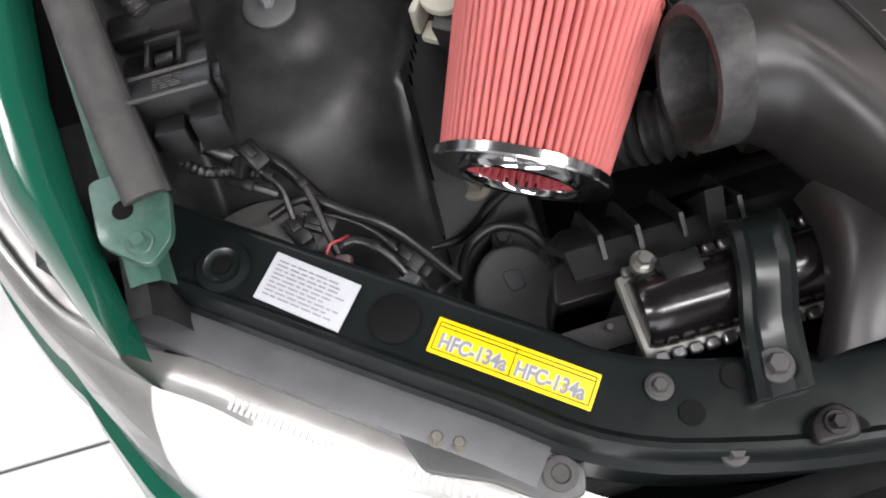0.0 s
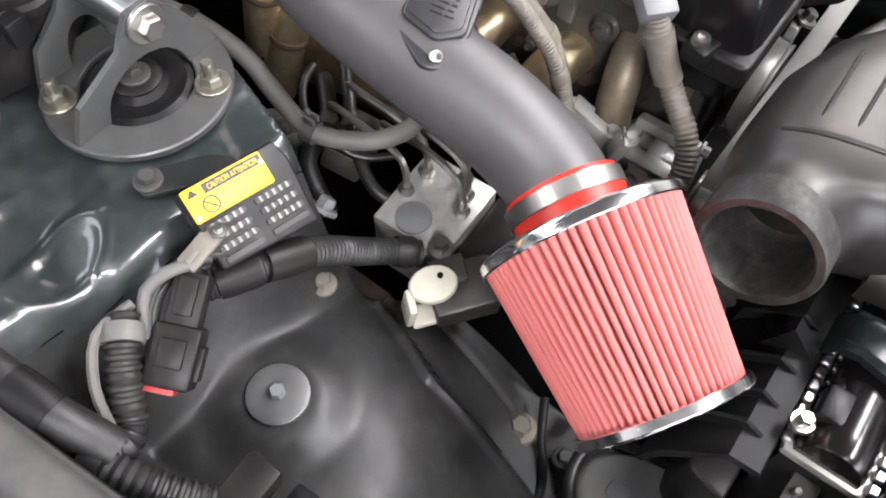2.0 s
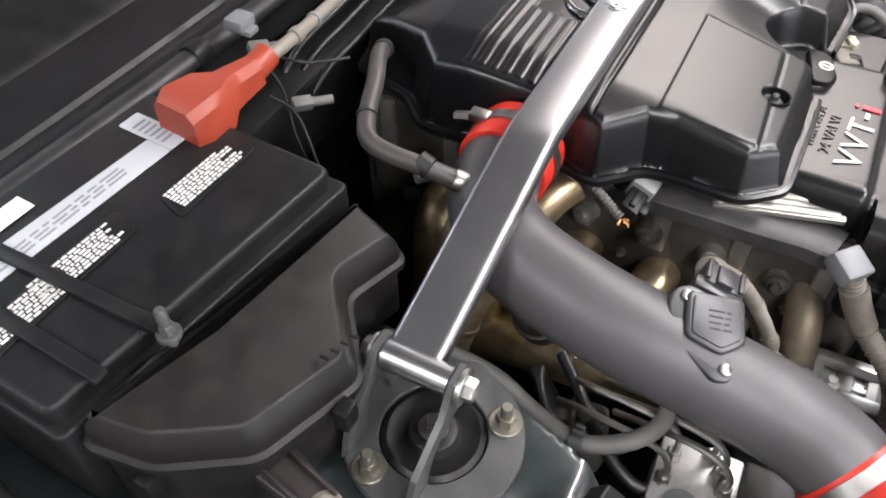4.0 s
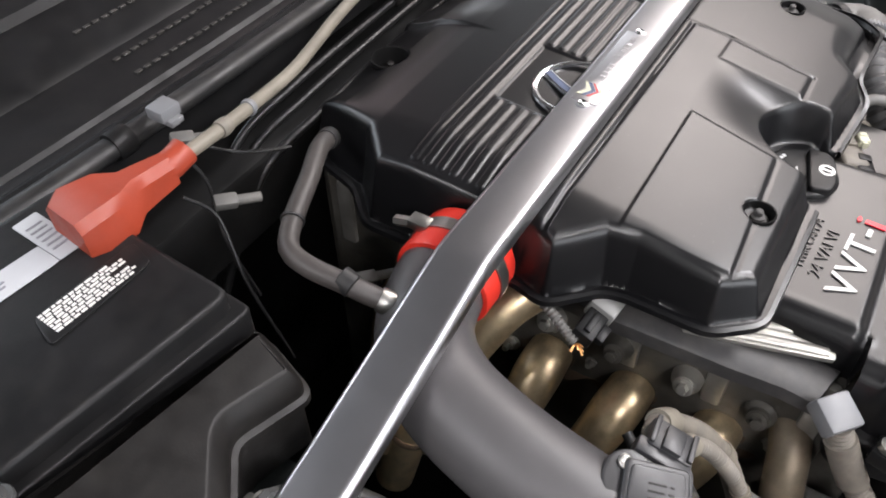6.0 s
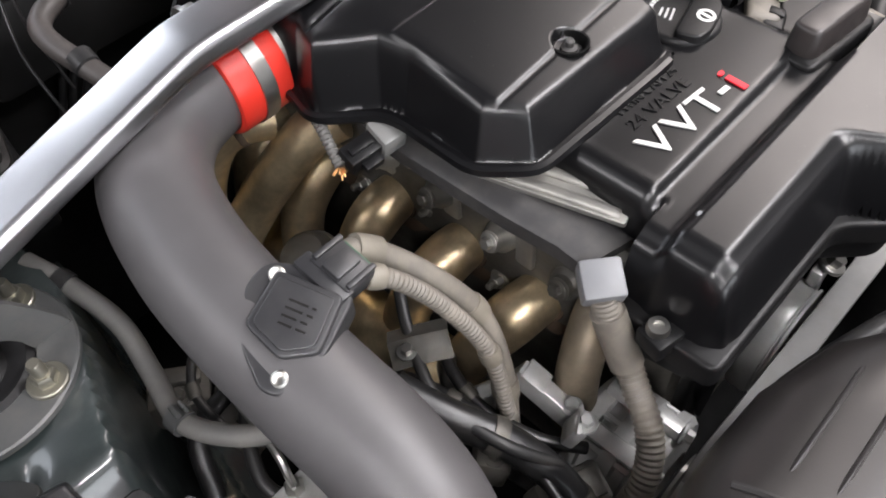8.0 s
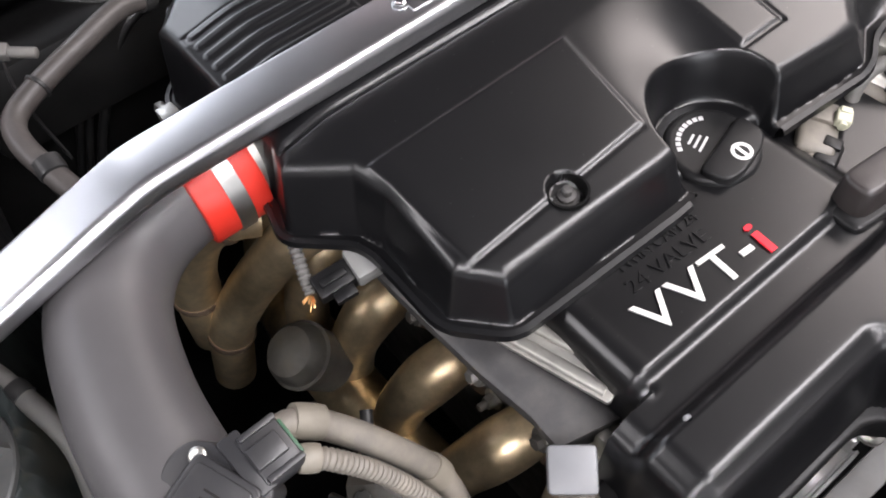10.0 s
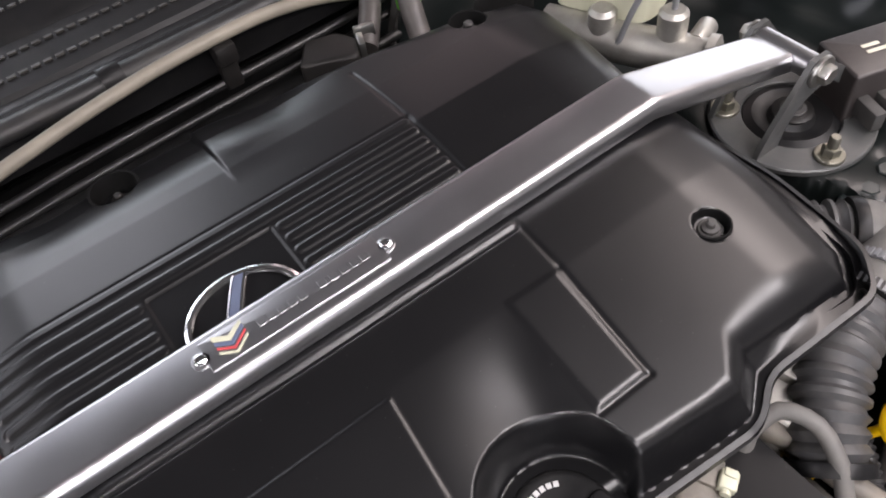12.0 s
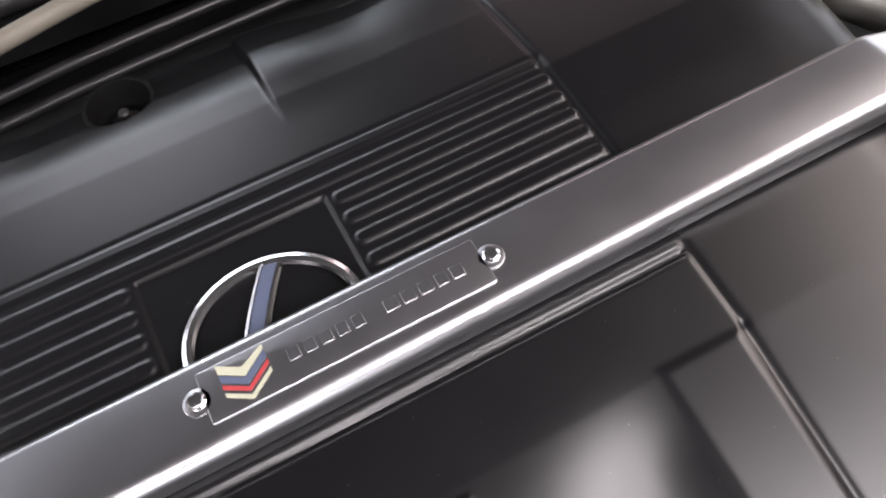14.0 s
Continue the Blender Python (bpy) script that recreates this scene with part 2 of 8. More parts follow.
TANKPL = material("glossy black tank plastic", (0.006, 0.005, 0.005), 0.2, vary=0.2, grain=500, bump=0.03, rough_vary=0.05)
SENSORPL = material("smooth charcoal plastic", (0.022, 0.022, 0.024), 0.36, vary=0.15, grain=700, bump=0.04, dust=0.05, spec=0.5)
GREENPLUG = material("dark green seal rubber", (0.03, 0.09, 0.05), 0.5, vary=0.2, bump=0.05)
LEDGE = material("dusty grey ledge plastic", (0.08, 0.081, 0.085), 0.42, vary=0.2, grain=300, bump=0.08, dust=0.25, dust_colour=(0.13, 0.13, 0.13))
PINKGREY = material("dull pink grey plastic", (0.13, 0.085, 0.08), 0.45, vary=0.3, grain=300, bump=0.06, dust=0.2)
LENS = glass("headlamp lens")
WINDSCREEN = glass("windscreen glass", (0.35, 0.4, 0.4), 0.9)
# near-black: shade of holes, gaps and undersides is put into the colour
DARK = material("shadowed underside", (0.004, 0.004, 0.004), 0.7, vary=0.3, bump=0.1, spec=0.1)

# ---- mesh helpers ----
ORIGIN = {}


def thing(name, label, category, at=(0, 0, 0), group="", kind=""):
    ob = new(name)
    ob.location = at
    ob.empty_display_size = 0.02
    ORIGIN[ob.name] = Vector(at)
    return tagged(ob, label, category, group, kind)


def to_mesh(name, bm, mat, shift, smooth):
    me = bpy.data.meshes.new(name)
    if shift.length:
        bmesh.ops.translate(bm, verts=bm.verts, vec=-shift)
    bmesh.ops.recalc_face_normals(bm, faces=bm.faces)
    bm.to_mesh(me)
    bm.free()
    finish(me, mat, smooth)
    return me


def finish(me, mat, smooth):
    me.materials.append(mat)
    if smooth:
        me.polygons.foreach_set("use_smooth", [True] * len(me.polygons))
        me.set_sharp_from_angle(angle=radians(smooth))


def part(name, bm, mat, parent, label="", smooth=38):
    ob = new(name, to_mesh(name, bm, mat, ORIGIN[parent.name], smooth))
    ORIGIN[ob.name] = ORIGIN[parent.name]
    ob.parent = parent
    return tagged(ob, label)


def solid(name, bm, mat, label, category, group="", kind="", smooth=38):
    """One mesh that is a thing of its own, its origin at its base."""
    co = [v.co for v in bm.verts]
    at = Vector(((min(c.x for c in co) + max(c.x for c in co)) / 2, (min(c.y for c in co) + max(c.y for c in co)) / 2, min(c.z for c in co)))
    ob = new(name, to_mesh(name, bm, mat, at, smooth))
    ob.location = at
    ORIGIN[ob.name] = at
    return tagged(ob, label, category, group, kind)


def structure(name, bm, mat, label, category, smooth=38):
    ob = new(name, to_mesh(name, bm, mat, Vector((0, 0, 0)), smooth))
    ORIGIN[ob.name] = Vector((0, 0, 0))
    return tagged(ob, label, category, kind="structure")


def basis(at, x, up):
    """A pose at a place, its x axis along x and its z axis near up."""
    x = Vector(x).normalized()
    y = Vector(up).cross(x).normalized()
    z = x.cross(y)
    m = Matrix((x, y, z)).transposed().to_4x4()
    m.translation = at
    return m


def box(bm, lo, hi, m=None, bevel=0.0, seg=2, taper=1.0):
    cx, cy = (lo[0] + hi[0]) / 2, (lo[1] + hi[1]) / 2
    vs = []
    for z in (lo[2], hi[2]):
        k = taper if z == hi[2] else 1.0
        for x, y in ((lo[0], lo[1]), (hi[0], lo[1]), (hi[0], hi[1]), (lo[0], hi[1])):
            v = Vector((cx + (x - cx) * k, cy + (y - cy) * k, z))
            vs.append(bm.verts.new(m @ v if m else v))
    fs = [bm.faces.new([vs[i] for i in q]) for q in ((3, 2, 1, 0), (4, 5, 6, 7), (0, 1, 5, 4), (1, 2, 6, 5), (2, 3, 7, 6), (3, 0, 4, 7))]
    if bevel:
        es = list({e for f in fs for e in f.edges})
        bmesh.ops.bevel(bm, geom=es, offset=bevel, segments=seg, affect="EDGES", profile=0.5)
    return bm


def cbox(bm, at, size, m=None, bevel=0.0, seg=2, taper=1.0):
    h = [s / 2 for s in size]
    return box(bm, [a - b for a, b in zip(at, h)], [a + b for a, b in zip(at, h)], m, bevel, seg, taper)


def loft(bm, loops, close=True, cap=True):
    """Skin between loops of equal count; close: each loop is a ring."""
    rows = [[bm.verts.new(p) for p in loop] for loop in loops]
    n = len(rows[0])
    for a, b in zip(rows, rows[1:]):
        for i in range(n if close else n - 1):
            j = (i + 1) % n
            bm.faces.new((a[i], a[j], b[j], b[i]))
    if cap and close:
        bm.faces.new(rows[0][::-1])
        bm.faces.new(rows[-1])
    return bm


def rounded_loop(pts, r, seg=4):
    """A polygon of (x, y) with its corners rounded."""
    out, n = [], len(pts)
    for i in range(n):
        p, a, b = Vector(pts[i]), Vector(pts[i - 1]), Vector(pts[(i + 1) % n])
        da, db = (a - p), (b - p)
        k = min(r, 0.45 * da.length, 0.45 * db.length)
        s, e = p + da.normalized() * k, p + db.normalized() * k
        for j in range(seg + 1):
            t = j / seg
            out.append((1 - t) ** 2 * s + 2 * t * (1 - t) * p + t * t * e)
    return out


def inset_loop(pts, d):
    """The polygon moved inwards by d."""
    n, out = len(pts), []
    area = sum(pts[i - 1][0] * pts[i][1] - pts[i][0] * pts[i - 1][1] for i in range(n))
    s = 1 if area > 0 else -1
    for i in range(n):
        a, p, b = Vector(pts[i - 1]), Vector(pts[i]), Vector(pts[(i + 1) % n])
        u, v = (p - a), (b - p)
        u = u.normalized() if u.length > 1e-9 else v.normalized()
        v = v.normalized() if v.length > 1e-9 else u
        nrm = Vector((-(u.y + v.y), u.x + v.x))
        nrm = nrm.normalized() if nrm.length > 1e-6 else Vector((-u.y, u.x))
        out.append(p + nrm * d * s)
    return out


def slab(bm, pts, z0, z1, r=0.004, corner=0.01, m=None, seg=3, draft=0.0):
    """A moulded block: a rounded outline, raised from z0 to z1, with a rolled top edge."""
    base = rounded_loop(pts, corner) if corner else [Vector(p) for p in pts]
    loops = [[(p.x, p.y, z0) for p in base]]
    for j in range(seg + 1):
        a = j / seg * math.pi / 2
        q = inset_loop(base, draft + r * (1 - math.cos(a)))
        loops.append([(p.x, p.y, z1 - r + r * math.sin(a)) for p in q])
    if m:
        loops = [[m @ Vector(p) for p in loop] for loop in loops]
    return loft(bm, loops)


def lathe(bm, profile, m=None, n=32, squash=1.0):
    """Turns a profile of (radius, height) about z."""
    loops = []
    for r, h in profile:
        loop = []
        for i in range(n):
            a = 2 * math.pi * i / n
            v = Vector((r * math.cos(a), r * math.sin(a) * squash, h))
            loop.append(m @ v if m else v)
        loops.append(loop)
    return loft(bm, loops)


def ring_lathe(bm, profile, m=None, n=48):
    """A closed profile of (radius, height) turned about z: a torus-like ring."""
    rows = []
    for i in range(n):
        a = 2 * math.pi * i / n
        rows.append([bm.verts.new((m or Matrix()) @ Vector((r * math.cos(a), r * math.sin(a), h))) for r, h in profile])
    k = len(profile)
    for i in range(n):
        a, b = rows[i], rows[(i + 1) % n]
        for j in range(k):
            bm.faces.new((a[j], a[(j + 1) % k], b[(j + 1) % k], b[j]))
    return bm


def smooth_path(pts, step=0.006):
    """Catmull-Rom through the points, resampled."""
    p = [Vector(q) for q in pts]
    p = [p[0] * 2 - p[1]] + p + [p[-1] * 2 - p[-2]]
    out = []
    for i in range(1, len(p) - 2):
        a, b, c, d = p[i - 1 : i + 3]
        n = max(2, int((c - b).length / step))
        for j in range(n):
            t = j / n
            out.append(0.5 * (2 * b + (c - a) * t + (2 * a - 5 * b + 4 * c - d) * t * t + (3 * b - a - 3 * c + d) * t**3))
    out.append(p[-2])
    return out


def tube(bm, pts, r, n=12, step=0.006, ribs=0.0, pitch=0.006, flat=1.0, cap=True, shape=None):
    """A round tube along a smooth path. ribs: depth of corrugation; shape: radius factor by 0..1."""
    path = smooth_path(pts, min(step, pitch / 4) if ribs else step)
    far = [0.0]
    for a, b in zip(path, path[1:]):
        far.append(far[-1] + (b - a).length)
    t0 = (path[1] - path[0]).normalized()
    up = Vector((0, 0, 1)) if abs(t0.z) < 0.9 else Vector((1, 0, 0))
    u = t0.cross(up).normalized()
    loops = []
    for i, p in enumerate(path):
        t = (path[min(i + 1, len(path) - 1)] - path[max(i - 1, 0)]).normalized()
        u = (u - t * u.dot(t)).normalized()
        w = t.cross(u)
        k = r * (shape(far[i] / far[-1]) if shape else 1.0)
        if ribs:
            k += ribs * (0.5 + 0.5 * math.tanh(2.5 * math.sin(2 * math.pi * far[i] / pitch))) - ribs
        loops.append([p + (u * math.cos(2 * math.pi * j / n) + w * math.sin(2 * math.pi * j / n) * flat) * k for j in range(n)])
    return loft(bm, loops, cap=cap)


def hexbolt(bm, at, r=0.006, h=0.005, up=(0, 0, 1), washer=True):
    m = basis(at, Vector(up).orthogonal(), up)
    if washer:
        lathe(bm, [(r * 1.6, 0), (r * 1.6, h * 0.3), (r * 1.5, h * 0.4)], m, 20)
    lathe(bm, [(r, h * 0.3), (r, h * 1.1), (r * 0.85, h * 1.3)], m, 6)
    return bm


def field(bm, x0, x1, y0, y1, step, height, keep=None):
    """A sheet over a rectangle, its height and its extent given by functions of arrays."""
    xs, ys = np.arange(x0, x1 + step / 2, step), np.arange(y0, y1 + step / 2, step)
    gx, gy = np.meshgrid(xs, ys)
    gz = height(gx, gy)
    ok = keep(gx, gy) if keep else np.ones_like(gx, bool)
    vs = {}
    ny, nx = gx.shape
    for j in range(ny - 1):
        for i in range(nx - 1):
            if ok[j, i] and ok[j, i + 1] and ok[j + 1, i + 1] and ok[j + 1, i]:
                q = []
                for a, b in ((j, i), (j, i + 1), (j + 1, i + 1), (j + 1, i)):
                    if (a, b) not in vs:
                        vs[a, b] = bm.verts.new((gx[a, b], gy[a, b], gz[a, b]))
                    q.append(vs[a, b])
                bm.faces.new(q)
    return bm


def sstep(a, b, x):
    t = np.clip((x - a) / (b - a), 0, 1)
    return t * t * (3 - 2 * t)


def seg_dist(x, y, ax, ay, bx, by):
    dx, dy = bx - ax, by - ay
    t = np.clip(((x - ax) * dx + (y - ay) * dy) / (dx * dx + dy * dy), 0, 1)
    return np.hypot(x - ax - t * dx, y - ay - t * dy)


def poly_dist(x, y, pts):
    """Signed distance to a polygon, positive inside."""
    d, inside = np.full(x.shape, 9.0), np.zeros(x.shape, bool)
    for (ax, ay), (bx, by) in zip(pts, pts[1:] + pts[:1]):
        d = np.minimum(d, seg_dist(x, y, ax, ay, bx, by))
        cross = ((ay > y) != (by > y)) & (x < (bx - ax) * (y - ay) / ((by - ay) or 1e-12) + ax)
        inside ^= cross
    return np.where(inside, d, -d)


def letters(name, text, mat, parent, m, height, width=None, depth=0.0008, label="", bold=0.0):
    """Raised lettering in the built-in font, lying in m's xy plane, its left foot at m's origin."""
    cu = bpy.data.curves.new(name, "FONT")
    cu.body, cu.extrude, cu.offset = text, depth / 2, bold
    tmp = bpy.data.objects.new(name, cu)
    me = bpy.data.meshes.new_from_object(tmp)
    bpy.data.objects.remove(tmp)
    me.name = name
    n = len(me.vertices)
    co = np.empty(n * 3)
    me.vertices.foreach_get("co", co)
    co = co.reshape(-1, 3)
    lo, hi = co.min(0), co.max(0)
    sy = height / (hi[1] - lo[1])
    sx = (width / (hi[0] - lo[0])) if width else sy
    m4 = np.array(m) if parent is None else np.array(Matrix.Translation(-ORIGIN[parent.name]) @ m)
    loc = np.stack([(co[:, 0] - lo[0]) * sx, (co[:, 1] - lo[1]) * sy, (co[:, 2] - lo[2])], 1)
    me.vertices.foreach_set("co", (loc @ m4[:3, :3].T + m4[:3, 3]).ravel())
    me.materials.clear()
    me.materials.append(mat)
    me.update()
    ob = new(name, me)
    ob.parent = parent
    ORIGIN[ob.name] = ORIGIN[parent.name]
    return tagged(ob, label)


def bars(bm, m, rows, x0, x1, y0, y1, seed, z=0.0006, fill=0.6, word=0.006):
    """Rows of short bars in place of writing that cannot be read."""
    rng = random.Random(seed)
    dy = (y1 - y0) / rows
    for k in range(rows):
        y, x = y0 + dy * (k + 0.5), x0
        end = x1 - rng.uniform(0, 0.25) * (x1 - x0)
        while x < end:
            w = min(rng.uniform(0.5, 1.6) * word, x1 - x)
            cbox(bm, (x + w / 2, y, z), (w, dy * fill, 0.0005), m)
            x += w + 0.3 * word
    return bm

# ---- the room ----
bm = bmesh.new()
box(bm, (-4.5, -4.5, -0.12), (4.5, 4.5, -0.006))
structure("floor", bm, GROUT, "dark grouted bed under pale floor tiles", "floor")
for name, lo, hi in (("wall_west", (-4.6, -4.5, 0), (-4.5, 4.5, CEIL)), ("wall_east", (4.5, -4.5, 0), (4.6, 4.5, CEIL)), ("wall_south", (-4.6, -4.6, 0), (4.6, -4.5, CEIL)), ("wall_north", (-4.6, 4.5, 0), (4.6, 4.6, CEIL))):
    structure(name, box(bmesh.new(), lo, hi), WALLMAT, "plain pale painted wall closing the workshop", "wall")
structure("ceiling", box(bmesh.new(), (-4.6, -4.6, CEIL), (4.6, 4.6, CEIL + 0.1)), CEILMAT, "dull grey plain workshop ceiling", "ceiling")

# ---- the car's body ----
def flange_z(y):
    return np.interp(y, [-0.45, -0.37, -0.1, 0.1, 0.45], [0.80, 0.812, 0.885, 0.905, 0.925])


def apron_left(x, y):
    tower = 0.858 + 0.03 * sstep(-0.63, -0.70, x) + 0.006 * np.sin(14 * x) * np.sin(11 * y) + 0.0042 * np.sin(47 * x + 1.0) * np.sin(39 * y + 0.6) + 0.014 * np.exp(-(((x + 0.662) / 0.022) ** 2) - ((y - 0.05) / 0.034) ** 2)
    r = np.hypot(x + 0.62, (y + 0.185) * 0.9)
    # a broad dome with a steeper cone round its bolt
    dome = 0.752 - 5.2 * np.clip(r - 0.06, 0, 1) ** 2 - 0.10 * np.clip(r - 0.05, 0, 0.12)
    rb = np.hypot(x + 0.601, y + 0.194)
    dome = dome + 0.013 * sstep(0.062, 0.024, rb) - 0.012 * sstep(0.10, 0.19, r)
    rail = 0.577 - 0.016 * sstep(0.016, 0.010, np.abs(x + 0.462 - 0.3 * (y + 0.25) * 0.2)) * sstep(-0.20, -0.24, y)
    rail = rail - 0.10 * sstep(-0.412, -0.398, x)
    low = np.maximum(dome, rail)
    back = sstep(-0.165, -0.085, y + 0.10 * np.clip(x + 0.56, -0.2, 0.2))
    z = low + (tower - low) * back
    # the tower's inner wall falls away to the engine along a slanted line
    edge = np.interp(y, [-0.17, -0.12, -0.06, -0.015, 0.05], [-0.480, -0.476, -0.458, -0.442, -0.428])
    z = z - (z - 0.50) * sstep(edge, edge + 0.028, x) * sstep(-0.2, -0.13, y)
    # raised rim towards the fender
    rim = sstep(-0.685, -0.725, x)
    z = z + (flange_z(y) - z) * rim
    # pressed oval and crease lines in the panel
    along, across = 0.945 * (x + 0.638) + 0.328 * (y + 0.060), 0.945 * (y + 0.060) - 0.328 * (x + 0.638)
    ov = np.abs(np.hypot(along / 0.039, across / 0.021) - 1)
    z = z + 0.0042 * np.exp(-((ov / 0.2) ** 2))
    # a facet that rises towards the box behind a crease
    facet = y - 0.013 - 0.24 * (x + 0.612)
    z = z + (0.26 * np.clip(facet, 0, 0.045) + 0.0025 * np.exp(-((facet / 0.005) ** 2))) * sstep(-0.600, -0.625, x)
    z = z - 0.006 * np.exp(-((seg_dist(x, y, -0.60, -0.125, -0.52, -0.07) / 0.012) ** 2))
    # bead where the dome meets the rail, and a groove along the rail
    for a in ((-0.462, -0.13, -0.477, -0.187), (-0.477, -0.187, -0.506, -0.264), (-0.506, -0.264, -0.512, -0.375)):
        z = z + 0.008 * np.exp(-((seg_dist(x, y, *a) / 0.0048) ** 2))
    z = z - 0.007 * np.exp(-((seg_dist(x, y, -0.434, -0.214, -0.462, -0.371) / 0.004) ** 2))
    return z


def apron_right(x, y):
    z = apron_left(-x - 0.0, y) - 0.012
    return z


def arch_part(x, y):
    return y + 0.10 * np.clip(x + 0.56, -0.2, 0.2) < -0.112


def rail_part(x, y):
    return x > np.interp(y, [-0.46, -0.375, -0.264, -0.187, -0.13], [-0.515, -0.508, -0.502, -0.473, -0.458])


bm = field(bmesh.new(), -0.74, -0.385, -0.46, 0.46, 0.004, apron_left, lambda x, y: arch_part(x, y - 0.005) == False)
structure("inner_wing_left", bm, BAYPAINT, "dark green painted strut tower panel with pressed ovals", "car body", smooth=60)
bm = field(bmesh.new(), -0.74, -0.385, -0.46, 0.46, 0.004, lambda x, y: apron_left(x, y) - 0.0015, lambda x, y: arch_part(x, y - 0.012) & ~rail_part(x - 0.0045, y))
structure("wheel_arch_left", bm, ARCH, "dusty grey black domed wheel arch panel", "car body", smooth=60)
bm = field(bmesh.new(), -0.53, -0.385, -0.46, -0.06, 0.004, lambda x, y: apron_left(x, y) - 0.0015, lambda x, y: arch_part(x, y - 0.012) & rail_part(x, y))
structure("chassis_rail_left", bm, RAIL, "dusty chassis rail with a pressed bead, lightened as soft reflection", "car body", smooth=60)
bm = lathe(bmesh.new(), [(0.006, 0), (0.006, 0.0008)], Matrix.Translation((-0.462, -0.190, 0.5755)), 20)
solid("rail_hole", bm, DARK, "small dark round hole in the chassis rail", "hole")
bm = field(bmesh.new(), 0.385, 0.74, -0.46, 0.46, 0.006, apron_right)
structure("inner_wing_right", bm, BEAMPAINT, "dark green painted strut tower panel", "car body", smooth=60)

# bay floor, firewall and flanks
# undertray in the shade colour, so the depth below reads dark
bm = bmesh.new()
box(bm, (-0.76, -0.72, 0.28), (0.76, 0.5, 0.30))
structure("undertray", bm, DARK, "undertray deep below the engine, shade in its near-black colour", "car body")
# firewall, with the shade of the rear gap in its paint colour
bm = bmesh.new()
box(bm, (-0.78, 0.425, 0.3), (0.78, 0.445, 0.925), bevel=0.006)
structure("firewall", bm, DEEP, "dusty firewall behind the engine, coloured near-black as shade", "car body")
for name, x0, x1 in (("bay_side_left", -0.80, -0.742), ("bay_side_right", 0.742, 0.80)):
    structure(name, box(bmesh.new(), (x0, -0.40, 0.30), (x1, 0.46, 0.80)), BAYDULL, "black inner side wall of the engine bay", "car body")
# front panel, also painted with the shade colour
bm = bmesh.new()
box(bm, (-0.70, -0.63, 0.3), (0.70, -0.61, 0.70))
structure("front_panel", bm, DARK, "panel below the radiator crossmember, coloured near-black as shade", "car body")


def wing(sign, label):
    """The outer wing: painted skin with its inner flange."""
    w = thing("fender", label, "car body", (sign * -0.8, -0.1, 0.3))
    ys = [-0.49, -0.46, -0.42, -0.36, -0.28, -0.18, -0.06, 0.08, 0.24, 0.42, 0.6]
    loops = []
    for y in ys:
        t = (y + 0.49) / 1.09
        xi = -0.738 - 0.036 * min(1, t * 6.5) - 0.012 * t
        zi = 0.818 + 0.105 * min(1.0, t * 1.25) ** 0.8
        wide = 0.012 + 0.115 * min(1, t * 1.9) ** 0.7
        prof = [(0.006, -0.03), (0, -0.004), (-0.004, 0.0), (-0.25 * wide, 0.002), (-0.55 * wide, -0.008), (-0.8 * wide, -0.03), (-wide, -0.075), (-wide * 1.12, -0.17), (-wide * 1.16, -0.36)]
        loops.append([(-sign * (-(xi + a)), y - (0.02 if b < -0.1 else 0) * 0, zi + b) if sign < 0 else (xi + a, y, zi + b) for a, b in prof])
    bm = loft(bmesh.new(), loops, close=False)
    sk = part("skin", bm, GREEN, w, smooth=50)
    return w


FENDER = wing(1, "glossy dark green painted car fender beside the engine bay")

# dusty green inner flange and the rubber seal that lies along it
bm = bmesh.new()
loops = []
for y in np.arange(-0.44, 0.5, 0.02):
    z = float(flange_z(y))
    x = -0.712 - 0.024 * min(1, (y + 0.44) / 0.3)
    loops.append([(x + 0.006, y, z - 0.01), (x, y, z + 0.004), (x - 0.012, y, z + 0.006), (x - 0.022, y, z + 0.004), (x - 0.024, y, z - 0.03)])
loft(bm, loops, close=False)
part("flange", bm, GREENDUST, FENDER, "dusty pale green inner flange")

# sheet below flange and skin, its dark colour standing in for shade
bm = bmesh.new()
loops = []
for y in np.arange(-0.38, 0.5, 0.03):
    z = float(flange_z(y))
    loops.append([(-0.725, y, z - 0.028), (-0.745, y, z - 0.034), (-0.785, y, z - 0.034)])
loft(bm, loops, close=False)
part("gap_shade", bm, DARK, FENDER, "dark sheet painted as the shaded gap between flange and skin")

seal = thing("hood_seal", "grey rubber hood seal along the fender flange", "rubber seal", (-0.73, -0.3, 0.8))
bm = bmesh.new()
pts = [(-0.708, -0.385, 0.822), (-0.722, -0.30, 0.846), (-0.734, -0.2, 0.872), (-0.742, -0.08, 0.898), (-0.748, 0.08, 0.914), (-0.750, 0.25, 0.924), (-0.748, 0.45, 0.932)]
tube(bm, pts, 0.017, 14, 0.01, flat=0.75)
part("bulb", bm, GASKET, seal)
bm = bmesh.new()
tube(bm, [(x + 0.015, y, z + 0.001) for x, y, z in pts], 0.004, 8, 0.01)
part("lip", bm, RUBBER, seal, "black rubber lip")
# pale green bracket at the flange's front end
bm = bmesh.new()
slab(bm, [(-0.748, -0.360), (-0.706, -0.360), (-0.692, -0.384), (-0.694, -0.420), (-0.712, -0.438), (-0.744, -0.412)], 0.818, 0.825, 0.001, 0.008)
fb = part("end_plate", bm, GREENDUST, FENDER, "pale green steel plate with holes")
bm = bmesh.new()
lathe(bm, [(0.0075, 0), (0.0075, 0.0006)], Matrix.Translation((-0.725, -0.390, 0.8252)), 20)
part("hole", bm, DARK, fb)
